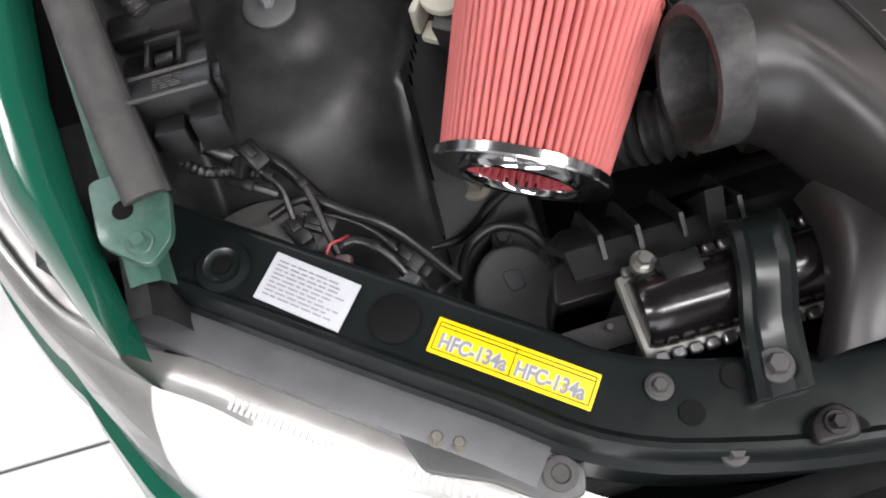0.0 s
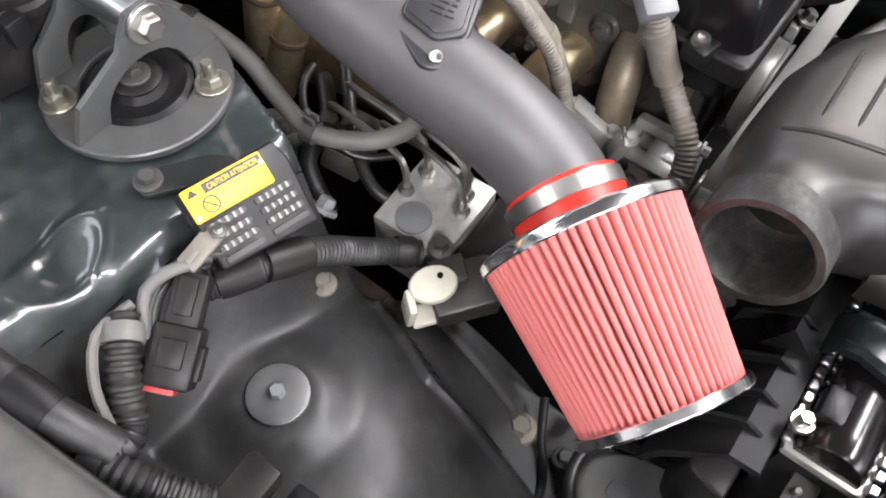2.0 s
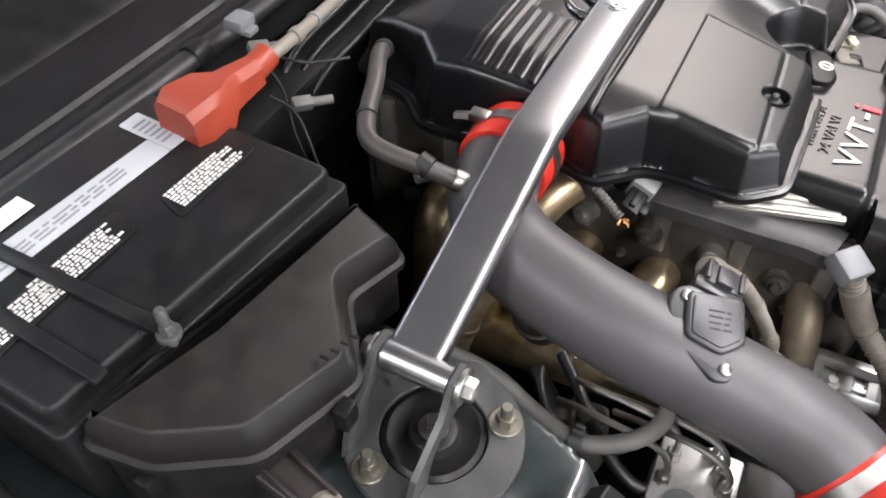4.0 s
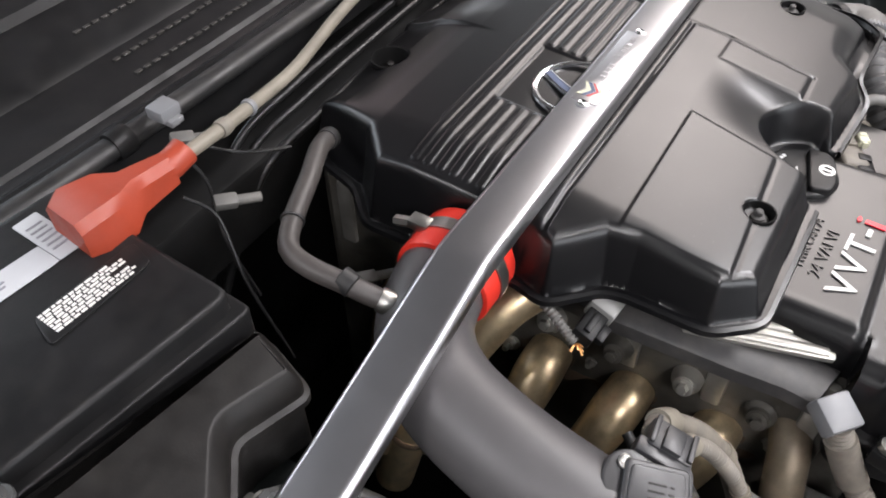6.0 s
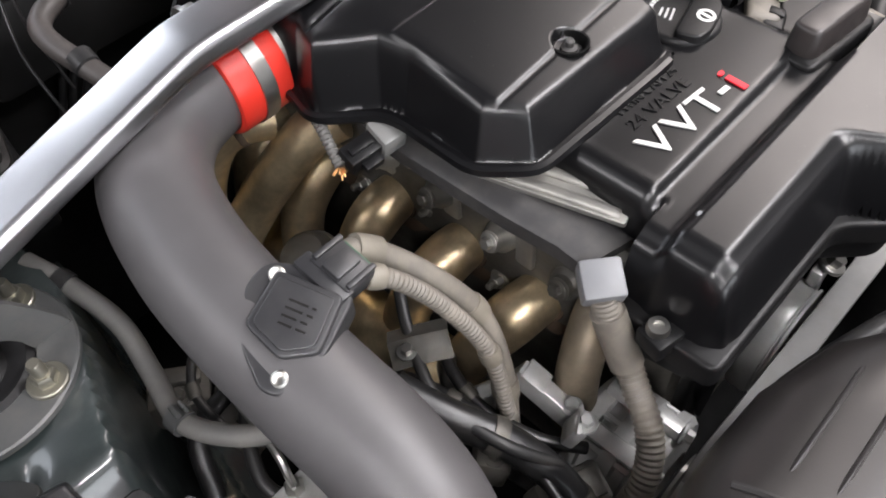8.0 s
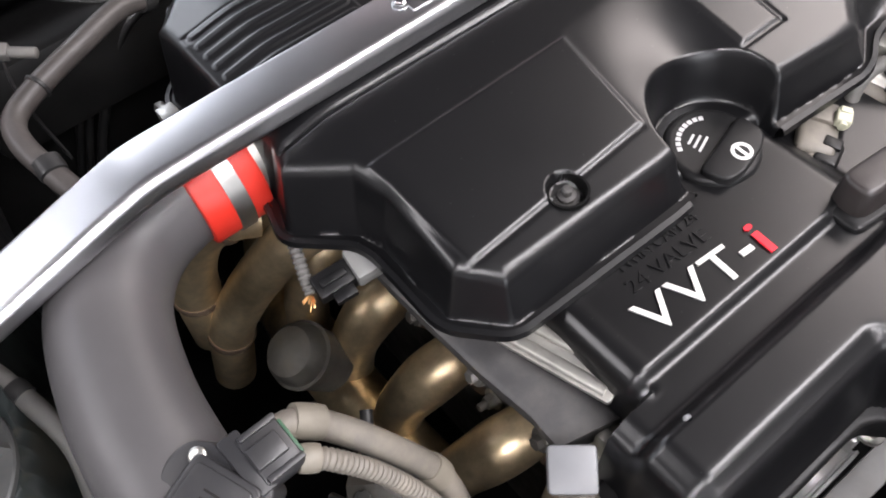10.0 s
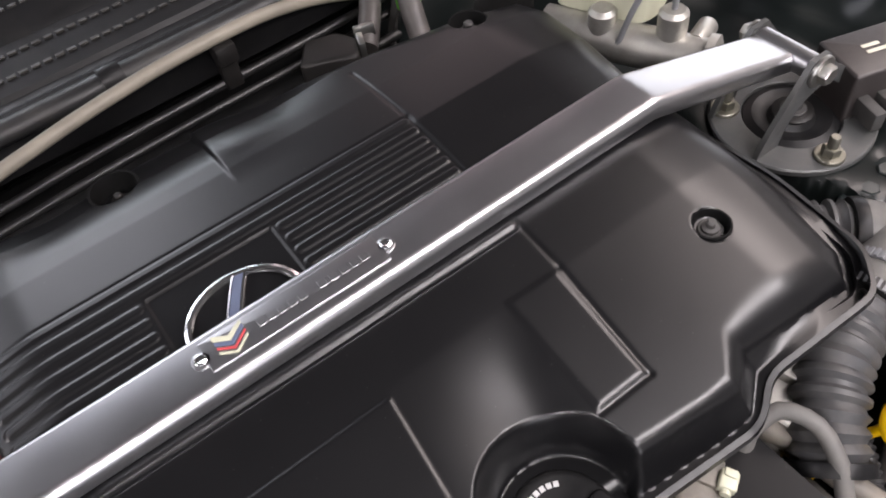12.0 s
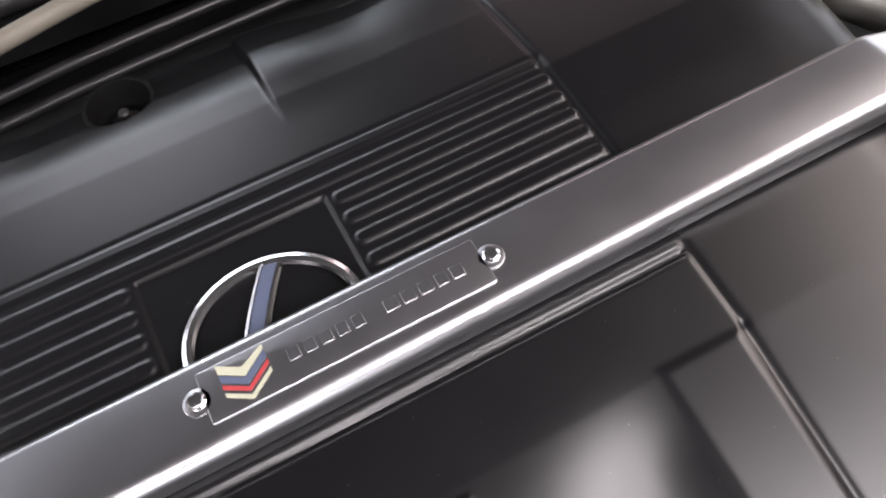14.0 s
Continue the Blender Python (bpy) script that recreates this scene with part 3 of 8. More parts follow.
part("bolt", hexbolt(bmesh.new(), (-0.716, -0.418, 0.825), 0.006, 0.005), GREENDUST, fb)

# ---- upper crossmember ----
BEAM = [(-0.745, -0.375), (-0.685, -0.418), (-0.621, -0.466), (-0.555, -0.515), (-0.496, -0.558), (-0.445, -0.597), (-0.38, -0.622), (-0.25, -0.646), (0.0, -0.655), (0.25, -0.646), (0.38, -0.622), (0.445, -0.597), (0.62, -0.466), (0.745, -0.375)]


def along(pts, prof):
    """Sweeps a profile of (forward offset, height) along a plan line; forward is towards the car's nose."""
    loops = []
    for i, p in enumerate(pts):
        a, b = Vector(pts[max(i - 1, 0)]), Vector(pts[min(i + 1, len(pts) - 1)])
        t = (b - a).normalized()
        n = Vector((t.y, -t.x))
        loops.append([(p[0] + n.x * o, p[1] + n.y * o, z) for o, z in prof])
    return loops


cross = thing("crossmember", "black painted steel crossmember carrying labels above the radiator", "car body", (0, -0.6, 0.7), kind="structure")
FINE = [tuple(v) for v in smooth_path([(*p, 0) for p in BEAM], 0.02)]
FINE = [(p[0], p[1]) for p in FINE]
bm = loft(bmesh.new(), along(FINE, [(-0.034, 0.70), (-0.034, 0.766), (-0.031, 0.771), (-0.026, 0.773), (0.020, 0.773), (0.024, 0.777), (0.028, 0.777), (0.031, 0.772), (0.034, 0.752), (0.040, 0.748), (0.042, 0.70)]))
part("beam", bm, BEAMPAINT, cross)
bm = loft(bmesh.new(), along([p for p in FINE if p[0] < -0.46], [(0.038, 0.71), (0.038, 0.7495), (0.043, 0.751), (0.066, 0.744), (0.068, 0.738), (0.068, 0.71)]))
part("ledge", bm, LEDGE, cross, "grey plastic ledge behind the headlamp")

# ---- engine cover ----
COVER_LINE = [(-0.19, 0.031), (-0.20, 0.003), (-0.165, -0.03), (-0.158, -0.055), (-0.160, -0.125), (-0.138, -0.151), (0.0, -0.153), (0.05, -0.150), (0.10, -0.150), (0.2, -0.160), (0.224, -0.142), (0.325, -0.147), (0.342, -0.128), (0.350, -0.05), (0.342, 0.08), (0.355, 0.2), (0.347, 0.237), (0.25, 0.25), (0.17, 0.258), (0.06, 0.295), (-0.02, 0.30), (-0.145, 0.28), (-0.165, 0.21), (-0.198, 0.178), (-0.195, 0.09)]
STUDS = [(-0.066, -0.128, 0.8), (0.271, -0.066, 0.78), (-0.05, 0.262, 1.15), (0.281, 0.225, 1.0)]
RIBS = [(0.146, -0.186, 0.163), (0.133, -0.186, 0.163), (0.120, -0.186, -0.076), (0.120, 0.029, 0.163), (0.107, -0.186, -0.076), (0.107, 0.029, 0.163), (0.094, -0.186, -0.076), (0.094, 0.029, 0.163), (0.081, -0.186, -0.076), (0.081, 0.029, 0.163)]


def cover_top(x, y):
    return np.interp(y, [-0.16, -0.115, -0.03, 0.02, 0.1, 0.14, 0.2, 0.25, 0.3], [0.934, 0.943, 0.959, 0.966, 0.974, 0.977, 0.973, 0.966, 0.95])


def skirt_z(x):
    return 0.898 + 0.018 * sstep(0.17, 0.26, x)


def cover_height(x, y):
    z = cover_top(x, y)
    # gentle crown to the right end, and the fall of the back edge
    z = z - 0.012 * sstep(0.27, 0.35, x) - 0.008 * sstep(-0.14, -0.2, x)
    # raised pads left and right of the oil filler
    pad = sstep(0.0, 0.004, poly_dist(x, y, [(-0.158, -0.034), (0.021, -0.033), (0.012, -0.122), (-0.150, -0.131)]))
    z = z + 0.0013 * pad
    pad2 = sstep(-0.001, 0.005, poly_dist(x, y, [(0.161, -0.028), (0.116, -0.027), (0.116, -0.118), (0.158, -0.118)]))
    z = z + 0.0011 * pad2
    # valley that runs down to the filler
    xa, xb = 0.021 + 0.09 * (y + 0.033), 0.116 + 0.01 * (y + 0.036)
    v = sstep(-0.02, -0.11, y) * np.sin(math.pi * np.clip((x - xa) / (xb - xa), 0, 1) ** 1.7)
    z = z - 0.0105 * v
    # panel joints
    for a in ((0.164, 0.235, 0.164, -0.028), (0.164, -0.028, 0.159, -0.119), (0.159, -0.119, 0.116, -0.119)):
        z = z - 0.0009 * np.exp(-((seg_dist(x, y, *a) / 0.0019) ** 2))
    z = z - 0.002 * np.exp(-((seg_dist(x, y, -0.19, 0.016, 0.160, 0.014) / 0.002) ** 2))
    z = z - 0.0005 * np.exp(-((seg_dist(x, y, -0.150, -0.131, 0.008, -0.123) / 0.002) ** 2))
    # ribbed band
    band = sstep(0, 0.005, poly_dist(x, y, [(-0.192, 0.07), (0.168, 0.07), (0.168, 0.153), (-0.192, 0.153)]))
    z = z - 0.0012 * band
    for ry, xa, xb in RIBS:
        z = z + 0.0013 * sstep(0.0043, 0.0028, seg_dist(x, y, xa + 0.004, ry, xb - 0.004, ry))
    plate = sstep(0.0, 0.002, poly_dist(x, y, [(-0.074, 0.05), (0.027, 0.05), (0.027, 0.126), (-0.074, 0.126)]))
    z = z - 0.002 * plate
    # scooped facet near the back
    sc = sstep(0.0255, 0.0285, x) * sstep(0.10, 0.035, x) * sstep(0.176, 0.262, y)
    z = z + 0.006 * sc
    z = z - 0.016 * sstep(0.17, 0.05, x) * sstep(0.215, 0.285, y) * sstep(-0.16, -0.1, x) * 0.6
    for sx, sy, size in STUDS:
        d = np.hypot(x - sx, y - sy)
        z = z - (0.008 if size < 0.9 else 0.017) * sstep(0.0175 * size, 0.0145 * size, d)
    # round cut for the filler cap
    d = np.hypot(x - 0.066, y + 0.146)
    z = np.where(d < 0.075, z - (z - 0.897) * sstep(0.055, 0.044, d), z)
    # rolled edge, wall and flange
    e = poly_dist(x, y, COVER_LINE)
    wide = 0.010 + 0.020 * sstep(0.17, 0.27, x)
    roll = np.clip((wide - e) / wide, 0, 1)
    z = z - (0.009 + 0.009 * sstep(0.17, 0.27, x)) * (1 - np.sqrt(np.clip(1 - roll**2, 0, 1)))
    wall = np.clip(-e / 0.010, 0, 1)
    z = z - np.clip(z - skirt_z(x), 0, 1) * wall
    return z


bm = field(bmesh.new(), -0.222, 0.384, -0.184, 0.325, 0.0013, cover_height, lambda x, y: poly_dist(x, y, COVER_LINE) > -0.0165)
cov = thing("engine_cover", "satin black moulded plastic engine cover with ribs and emblem", "engine cover", (0.07, 0.06, 0.89))
part("shell", bm, COVER, cov, smooth=50)
# rolled bead under the rim
bm = bmesh.new()
rim = rounded_loop(inset_loop(COVER_LINE, -0.0165), 0.012, 4)
loops = [[(p.x, p.y, z - 0.898 + float(skirt_z(p.x))) for p in q] for q, z in ((rim, 0.9), (inset_loop(rim, -0.004), 0.899), (inset_loop(rim, -0.005), 0.894), (inset_loop(rim, 0.0), 0.888), (inset_loop(rim, 0.008), 0.888), (inset_loop(rim, 0.008), 0.897))]
loft(bm, loops, cap=False)
bmesh.ops.delete(bm, geom=[f for f in bm.faces if math.hypot(f.calc_center_median().x - 0.066, f.calc_center_median().y + 0.146) < 0.05], context="FACES")
part("rim", bm, COVER, cov)
for sx, sy, size in STUDS:
    z = float(cover_height(np.array([sx]), np.array([sy]))[0])
    m = Matrix.Translation((sx, sy, z + (0.003 if size > 1.1 else 0))) @ Matrix.Scale(0.8 if size > 1.1 else size * 0.97, 4)
    bm = bmesh.new()
    lathe(bm, [(0.0125, 0), (0.0125, 0.002), (0.011, 0.0035), (0.0105, 0.003)], m, 28)
    lathe(bm, [(0.0085, 0.002), (0.008, 0.006), (0.0045, 0.0075), (0.0045, 0.013), (0.003, 0.0145)], m, 20)
    # rear-left nut in a blacker material, its recess shade put into the colour
    part("fastener", bm, DULL if size > 1.1 else GASKET, cov, "dark grey cap nut in a round recess")
    zr = float(np.mean(cover_height(sx + 0.0205 * size * np.cos(np.arange(8) * 0.785), sy + 0.0205 * size * np.sin(np.arange(8) * 0.785))))
    lip = 0.004 if size > 1.1 else 0.0006
    part("grommet", ring_lathe(bmesh.new(), [(0.0142 * size, zr - 0.010), (0.0178 * size, zr - 0.006 + lip), (0.0185 * size, zr + lip), (0.0165 * size, zr + lip), (0.0148 * size, zr - 0.004), (0.0140 * size, zr - 0.014)], Matrix.Translation((sx, sy, 0)), 36), DARK, cov, "black rubber grommet")
# emblem: an oval ring with one slanted arm
bm = bmesh.new()
ez = float(cover_height(np.array([-0.022]), np.array([0.10]))[0]) + 0.0005
ring = []
for i in range(56):
    a = 2 * math.pi * i / 56
    ring.append([(-0.022 + (0.041 + o) * math.cos(a), 0.069 + (0.0365 + o) * math.sin(a), ez + h) for o, h in ((-0.0028, 0), (-0.0022, 0.0028), (0, 0.0036), (0.0022, 0.0028), (0.0028, 0))])
ring.append(ring[0])
loft(bm, ring, close=False)
arm = []
for t in np.linspace(0, 1, 10):
    x, y = -0.040 + 0.020 * t + 0.010 * t * t, 0.050 + 0.055 * t
    arm.append([(x + o, y, ez + h) for o, h in ((-0.0062, 0), (-0.0058, 0.0028), (-0.0042, 0.0032), (-0.0040, 0.0018), (0.0040, 0.0018), (0.0042, 0.0032), (0.0058, 0.0028), (0.0062, 0))])
loft(bm, arm, close=False)
bmesh.ops.remove_doubles(bm, verts=bm.verts, dist=1e-6)
emb = part("emblem", bm, CHROME, cov, "chrome oval emblem with a slanted arm")
part("inlay", loft(bmesh.new(), [[(-0.040 + 0.020 * t + 0.010 * t * t + o, 0.050 + 0.055 * t, ez + h) for o, h in ((-0.0038, 0.0016), (-0.0038, 0.0024), (0.0038, 0.0024), (0.0038, 0.0016))] for t in np.linspace(0, 0.98, 10)]), NAVY, emb, "navy enamel inlay")

# ---- strut brace ----
def brace_z(x):
    return float(np.interp(x, [-0.485, -0.276, 0.305, 0.48], [0.919, 0.977, 0.977, 0.922]))


brace = thing("strut_brace", "polished aluminium strut brace with hinged steel feet on both towers", "strut brace", (0, 0.044, 0.86))
xs = [-0.482, -0.44, -0.36, -0.30, -0.284, -0.276, -0.268, -0.25, -0.1, 0.1, 0.28, 0.298, 0.3025, 0.305, 0.3075, 0.312, 0.33, 0.40, 0.476]
loops = []
for x in xs:
    soft = 0.012 if x < 0 else 0.003
    z = (brace_z(x - soft) + brace_z(x) + brace_z(x + soft)) / 3
    loop = []
    hw, hh, r = 0.0215, 0.0105, 0.008
    for side, r, a0 in ((1, 0.005, 0), (-1, 0.0072, 90), (-1, 0.0072, 180), (1, 0.005, 270)):
        qx, qy = side * (hw - r) - (0.0015 if side < 0 else 0), (hh - r) * (1 if a0 in (0, 90) else -1)
        for k in range(7):
            a = radians(a0 + 15 * k)
            loop.append((x, 0.044 + qx + r * math.cos(a), z + qy + r * math.sin(a)))
    loops.append(loop)
part("bar", loft(bmesh.new(), loops), ALU, brace, "polished aluminium tube", smooth=30)
for sgn, ex, ez2, cx, cy, rr in ((-1, -0.490, 0.927, -0.503, 0.017, 0.070), (1, 0.484, 0.927, 0.496, 0.020, 0.075)):
    top = ez2 - 0.002
    base = 0.8615 if sgn < 0 else 0.850
    bm = bmesh.new()
    m = basis((ex, 0.007, top), (1, 0, 0), (0, 1, 0))
    lathe(bm, [(0.0095, 0), (0.0115, 0.002), (0.0115, 0.056), (0.0095, 0.058)], m, 28)
    part("hinge_tube", bm, ALU, brace)
    part("pivot_bolt", hexbolt(bmesh.new(), (ex, 0.001, top), 0.0095, 0.009, (0, -1, 0)), STEEL, brace, "zinc plated pivot bolt")
    part("pivot_nut", hexbolt(bmesh.new(), (ex, 0.071, top), 0.0085, 0.008, (0, 1, 0)), STEEL, brace, "zinc plated pivot nut")
    foot = thing("tower_plate", "grey painted steel brace foot bolted on the strut tower", "bracket", (cx, cy, base), group="brace feet")
    # flat ring on the tower
    bm = bmesh.new()
    prof = [(rr * 0.6, base), (rr * 0.6, base + 0.005), (rr * 0.6 + 0.001, base + 0.006), (rr - 0.0015, base + 0.006), (rr, base + 0.0045), (rr, base)]
    ring_lathe(bm, prof, Matrix.Translation((cx, cy, 0)), 64)
    part("ring", bm, GREYSTEEL, foot)
    # two upright webs with an arched opening
    for wy in (0.004, 0.0675):
        dy = wy - cy
        half = math.sqrt(max(rr**2 - dy * dy, 0.0016)) * 0.92
        outer = [(ex - 0.016, top + 0.006), (ex - 0.010, top + 0.0135), (ex + 0.010, top + 0.0135), (ex + 0.016, top + 0.006), (ex + 0.030, top - 0.010), (cx + half * 0.86, base + 0.034), (cx + half, base + 0.016), (cx + half + 0.004, base + 0.003)]
        outer += [(cx + half - 0.024, base + 0.003)] + [(cx + (half - 0.026) * math.cos(a), base + 0.006 + (top - base - 0.030) * math.sin(a)) for a in np.linspace(0.12, math.pi - 0.12, 13)] + [(cx - half + 0.024, base + 0.003)]
        outer += [(cx - half - 0.004, base + 0.003), (cx - half, base + 0.016), (cx - half * 0.86, base + 0.034), (ex - 0.026, top - 0.010)]
        bm = bmesh.new()
        lp = [[(x, y, z) for x, z in outer] for y in (wy - 0.0025, wy + 0.0025)]
        loft(bm, lp)
        part("web", bm, GREYSTEEL, foot)
    # rubber strut top inside the ring
    bm = bmesh.new()
    lathe(bm, [(rr * 0.6, base - 0.004), (rr * 0.58, base + 0.003), (0.036, base + 0.006), (0.030, base + 0.003), (0.022, base + 0.003), (0.018, base + 0.008)], Matrix.Translation((cx, cy, 0)), 48)
    mount = thing("strut_mount", "black rubber strut top mount with a nut", "strut mount", (cx, cy, base), group="strut mounts")
    part("rubber", bm, PLASTIC, mount)
    part("cup", ring_lathe(bmesh.new(), [(0.017, base + 0.006), (0.019, base + 0.011), (0.016, base + 0.013), (0.006, base + 0.013), (0.006, base + 0.006)], Matrix.Translation((cx, cy, 0)), 32), DULL, mount)
    part("rod_nut", lathe(hexbolt(bmesh.new(), (cx, cy, base + 0.012), 0.0075, 0.008), [(0.005, base + 0.018), (0.005, base + 0.026), (0.004, base + 0.027)], Matrix.Translation((cx, cy, 0)), 14), GASKET, mount, "dark rod nut")
    for a in (150, 270 + 35, 30) if sgn < 0 else (250, 130, 10):
        x, y = cx + rr * 0.8 * math.cos(radians(a)), cy + rr * 0.8 * math.sin(radians(a))
        bm = bmesh.new()
        hexbolt(bm, (x, y, base + 0.006), 0.0085, 0.009)
        lathe(bm, [(0.005, 0.009), (0.005, 0.022), (0.004, 0.024)], Matrix.Translation((x, y, base + 0.006)), 14)
        part("stud_nut", bm, OLDZINC, foot, "dull zinc nut on a stud")

# name plate on the brace
bm = bmesh.new()
bz = 0.9875
m = basis((0.006, 0.0445, bz), (1, 0, 0), (0, 0, 1))
slab(bm, [(-0.066, -0.0125), (0.066, -0.0125), (0.066, 0.0125), (-0.066, 0.0125)], 0, 0.0014, 0.0006, 0.0015, m)
for sx in (-0.0685, 0.0695):
    lathe(bm, [(0.0062, 0), (0.0062, 0.0012), (0.0058, 0.0014)], m @ Matrix.Translation((sx, 0, 0)), 20)
badge = part("name_plate", bm, ALU, brace, "thin brushed aluminium name plate")
for sx in (-0.0685, 0.0695):
    bm = bmesh.new()
    lathe(bm, [(0.0042, 0.0012), (0.0042, 0.0022), (0.003, 0.003), (0.0015, 0.0026)], m @ Matrix.Translation((sx, 0, 0)), 18)
    part("screw", bm, CHROME, badge)
bm = bmesh.new()
rng = random.Random(4)
x = -0.028
for k in range(11):
    w = rng.uniform(0.0052, 0.0066)
    if k != 5:
        bm = bmesh.new()
        cbox(bm, (x + w / 2, 0.0004, 0.0016), (w, 0.0062, 0.0008), m, 0.0003, 1)
        part("lettering", bm, ALU, badge, "raised plain bar in place of a letter")
    x += w + 0.0020
for mat, o, th in ((CREAM, 0.0050, 0.0045), (NAVY, 0.0008, 0.0036), (PINKWIRE, -0.0026, 0.0022), (CREAM, -0.0065, 0.0022)):
    bm = bmesh.new()
    pts = [(-0.057, o + 0.002), (-0.047, o - 0.004), (-0.036, o + 0.004), (-0.036, o + 0.004 + th), (-0.047, o - 0.004 + th), (-0.057, o + 0.002 + th)]
    loft(bm, [[m @ Vector((px, max(min(py, 0.0115), -0.0115), zz)) for px, py in pts] for zz in (0.0013, 0.0017)])
    part("chevron", bm, mat, badge)

# ---- intake pipe, hoses and filter ----
PIPE_LINE = [(-0.205, 0.078, 0.908), (-0.255, 0.078, 0.908), (-0.303, 0.062, 0.906), (-0.338, 0.022, 0.904), (-0.356, -0.04, 0.898), (-0.361, -0.10, 0.888), (-0.360, -0.16, 0.873), (-0.3575, -0.215, 0.857), (-0.3605, -0.258, 0.840), (-0.372, -0.288, 0.8285)]
intake = thing("intake_pipe", "grey wrinkle-coated metal intake pipe with a smooth bend", "intake pipe", (-0.35, -0.1, 0.82))
part("pipe", tube(bmesh.new(), PIPE_LINE, 0.0405, 40, 0.006), PIPE, intake)


def hose_clamp(parent, at, axis, r, width=0.012):
    """A worm-drive band with its screw housing."""
    m = basis(at, Vector(axis).orthogonal(), axis)
    bm = ring_lathe(bmesh.new(), [(r, -width / 2), (r + 0.0014, -width / 2), (r + 0.0014, width / 2), (r, width / 2)], m, 56)
    band = part("clamp_band", bm, STEEL, parent, "shiny steel clamp band")
    return m


# red coupler at the throttle
coup = thing("throttle_coupler", "red silicone hose coupler with steel clamps at the throttle", "hose coupler", (-0.235, 0.078, 0.86))
mx = basis((-0.252, 0.078, 0.908), (0, 1, 0), (1, 0, 0))
part("sleeve", ring_lathe(bmesh.new(), [(0.041, 0), (0.0445, 0.001), (0.0455, 0.003), (0.0455, 0.047), (0.0445, 0.05), (0.041, 0.05)], mx, 56), REDHOSE, coup)
hose_clamp(coup, (-0.2245, 0.078, 0.908), (1, 0, 0), 0.0457, 0.013)
bm = bmesh.new()
cbox(bm, (-0.228, 0.078 + 0.034, 0.908 + 0.036), (0.014, 0.02, 0.01), None, 0.002)
lathe(bm, [(0.005, 0), (0.005, 0.016), (0.004, 0.017)], basis((-0.228, 0.122, 0.94), (1, 0, 0), (0, 1, -0.3)), 6)
part("clamp_screw", bm, STEEL, coup)
bm = bmesh.new()
lathe(bm, [(0.038, 0), (0.038, 0.06)], basis((-0.205, 0.078, 0.908), (0, 1, 0), (1, 0, 0)), 40)
part("throttle_neck", bm, CAST, coup, "cast aluminium throttle neck")

# filter: pleated cone between two chrome caps
F0, F1 = Vector((-0.379, -0.302, 0.822)), Vector((-0.450, -0.428, 0.781))
fax = (F1 - F0).normalized()
fm = basis(F0, fax.orthogonal(), fax)
flen = (F1 - F0).length
filt = thing("air_filter", "red pleated cone air filter with chrome end caps", "air filter", F0)
bm = bmesh.new()
PLEATS = 64
loops = []
for k in range(13):
    t = k / 12
    h = 0.006 + t * (flen - 0.010)
    r = 0.0785 + (0.0625 - 0.0785) * t
    loop = []
    for i in range(PLEATS * 6):
        ph = (i % 6) / 6
        dip = (0.0, 0.0003, 0.0016, 0.0085, 0.0016, 0.0003)[i % 6]
        a = 2 * math.pi * i / (PLEATS * 6) + 0.006 * math.sin(3 * t + (i // 6) * 2.4)
        rr = r - dip * (1.0 + 0.25 * math.sin((i // 6) * 1.7))
        loop.append(fm @ Vector((rr * math.cos(a), rr * math.sin(a), h)))
    loops.append(loop)
loft(bm, loops, cap=False)
part("pleats", bm, FILTER, filt, "coral red pleated cotton gauze", smooth=80)
bm = ring_lathe(bmesh.new(), [(0.044, -0.002), (0.078, -0.0005), (0.0808, 0.001), (0.0818, 0.003), (0.0818, 0.0095), (0.0805, 0.0105), (0.044, 0.006)], fm, 96)
part("inlet_cap", bm, CHROME, filt, "chrome inlet end cap")
e = flen - 0.010
bm = ring_lathe(bmesh.new(), [(0.0662, e + 0.001), (0.0675, e + 0.002), (0.0675, e + 0.0085), (0.0663, e + 0.0098), (0.0475, e + 0.0088), (0.0465, e + 0.006), (0.0465, e + 0.003), (0.060, e + 0.001)], fm, 96)
part("end_cap", bm, CHROME, filt, "chrome end cap with a recessed centre")
bm = ring_lathe(bmesh.new(), [(0.0395, e + 0.003), (0.0395, e + 0.010), (0.0408, e + 0.0128), (0.0432, e + 0.0138), (0.0456, e + 0.0128), (0.0468, e + 0.0095), (0.0468, e + 0.003)], fm, 72)
part("end_ring", bm, MIRROR, filt)
bm = bmesh.new()
loops = []
for h, r in ((e + 0.008, 0.0405), (e - 0.035, 0.034)):
    loops.append([fm @ Vector(((r - (0.0055 if i % 4 in (1, 2) else 0)) * math.cos(2 * math.pi * i / 128), (r - (0.0055 if i % 4 in (1, 2) else 0)) * math.sin(2 * math.pi * i / 128), h)) for i in range(128)])
loft(bm, loops, cap=False)
part("inner_cone", bm, FILTERDARK, filt, "deep red inner pleats")
bm = ring_lathe(bmesh.new(), [(0.040, -0.034), (0.0445, -0.033), (0.0455, -0.030), (0.0455, -0.004), (0.050, -0.001), (0.040, 0.0)], fm, 56)
part("neck", bm, REDHOSE, filt, "red silicone neck")
hose_clamp(filt, fm @ Vector((0, 0, -0.0225)), fax, 0.0458, 0.013)

# air mass sensor on the pipe
maf = thing("air_flow_sensor", "black plastic air flow sensor screwed on the intake pipe", "sensor", (-0.353, -0.142, 0.91))
mm = basis((-0.3475, -0.1440, 0.9195), (0.376, -0.906, -0.196), (-0.169, -0.275, 0.946))
bm = bmesh.new()
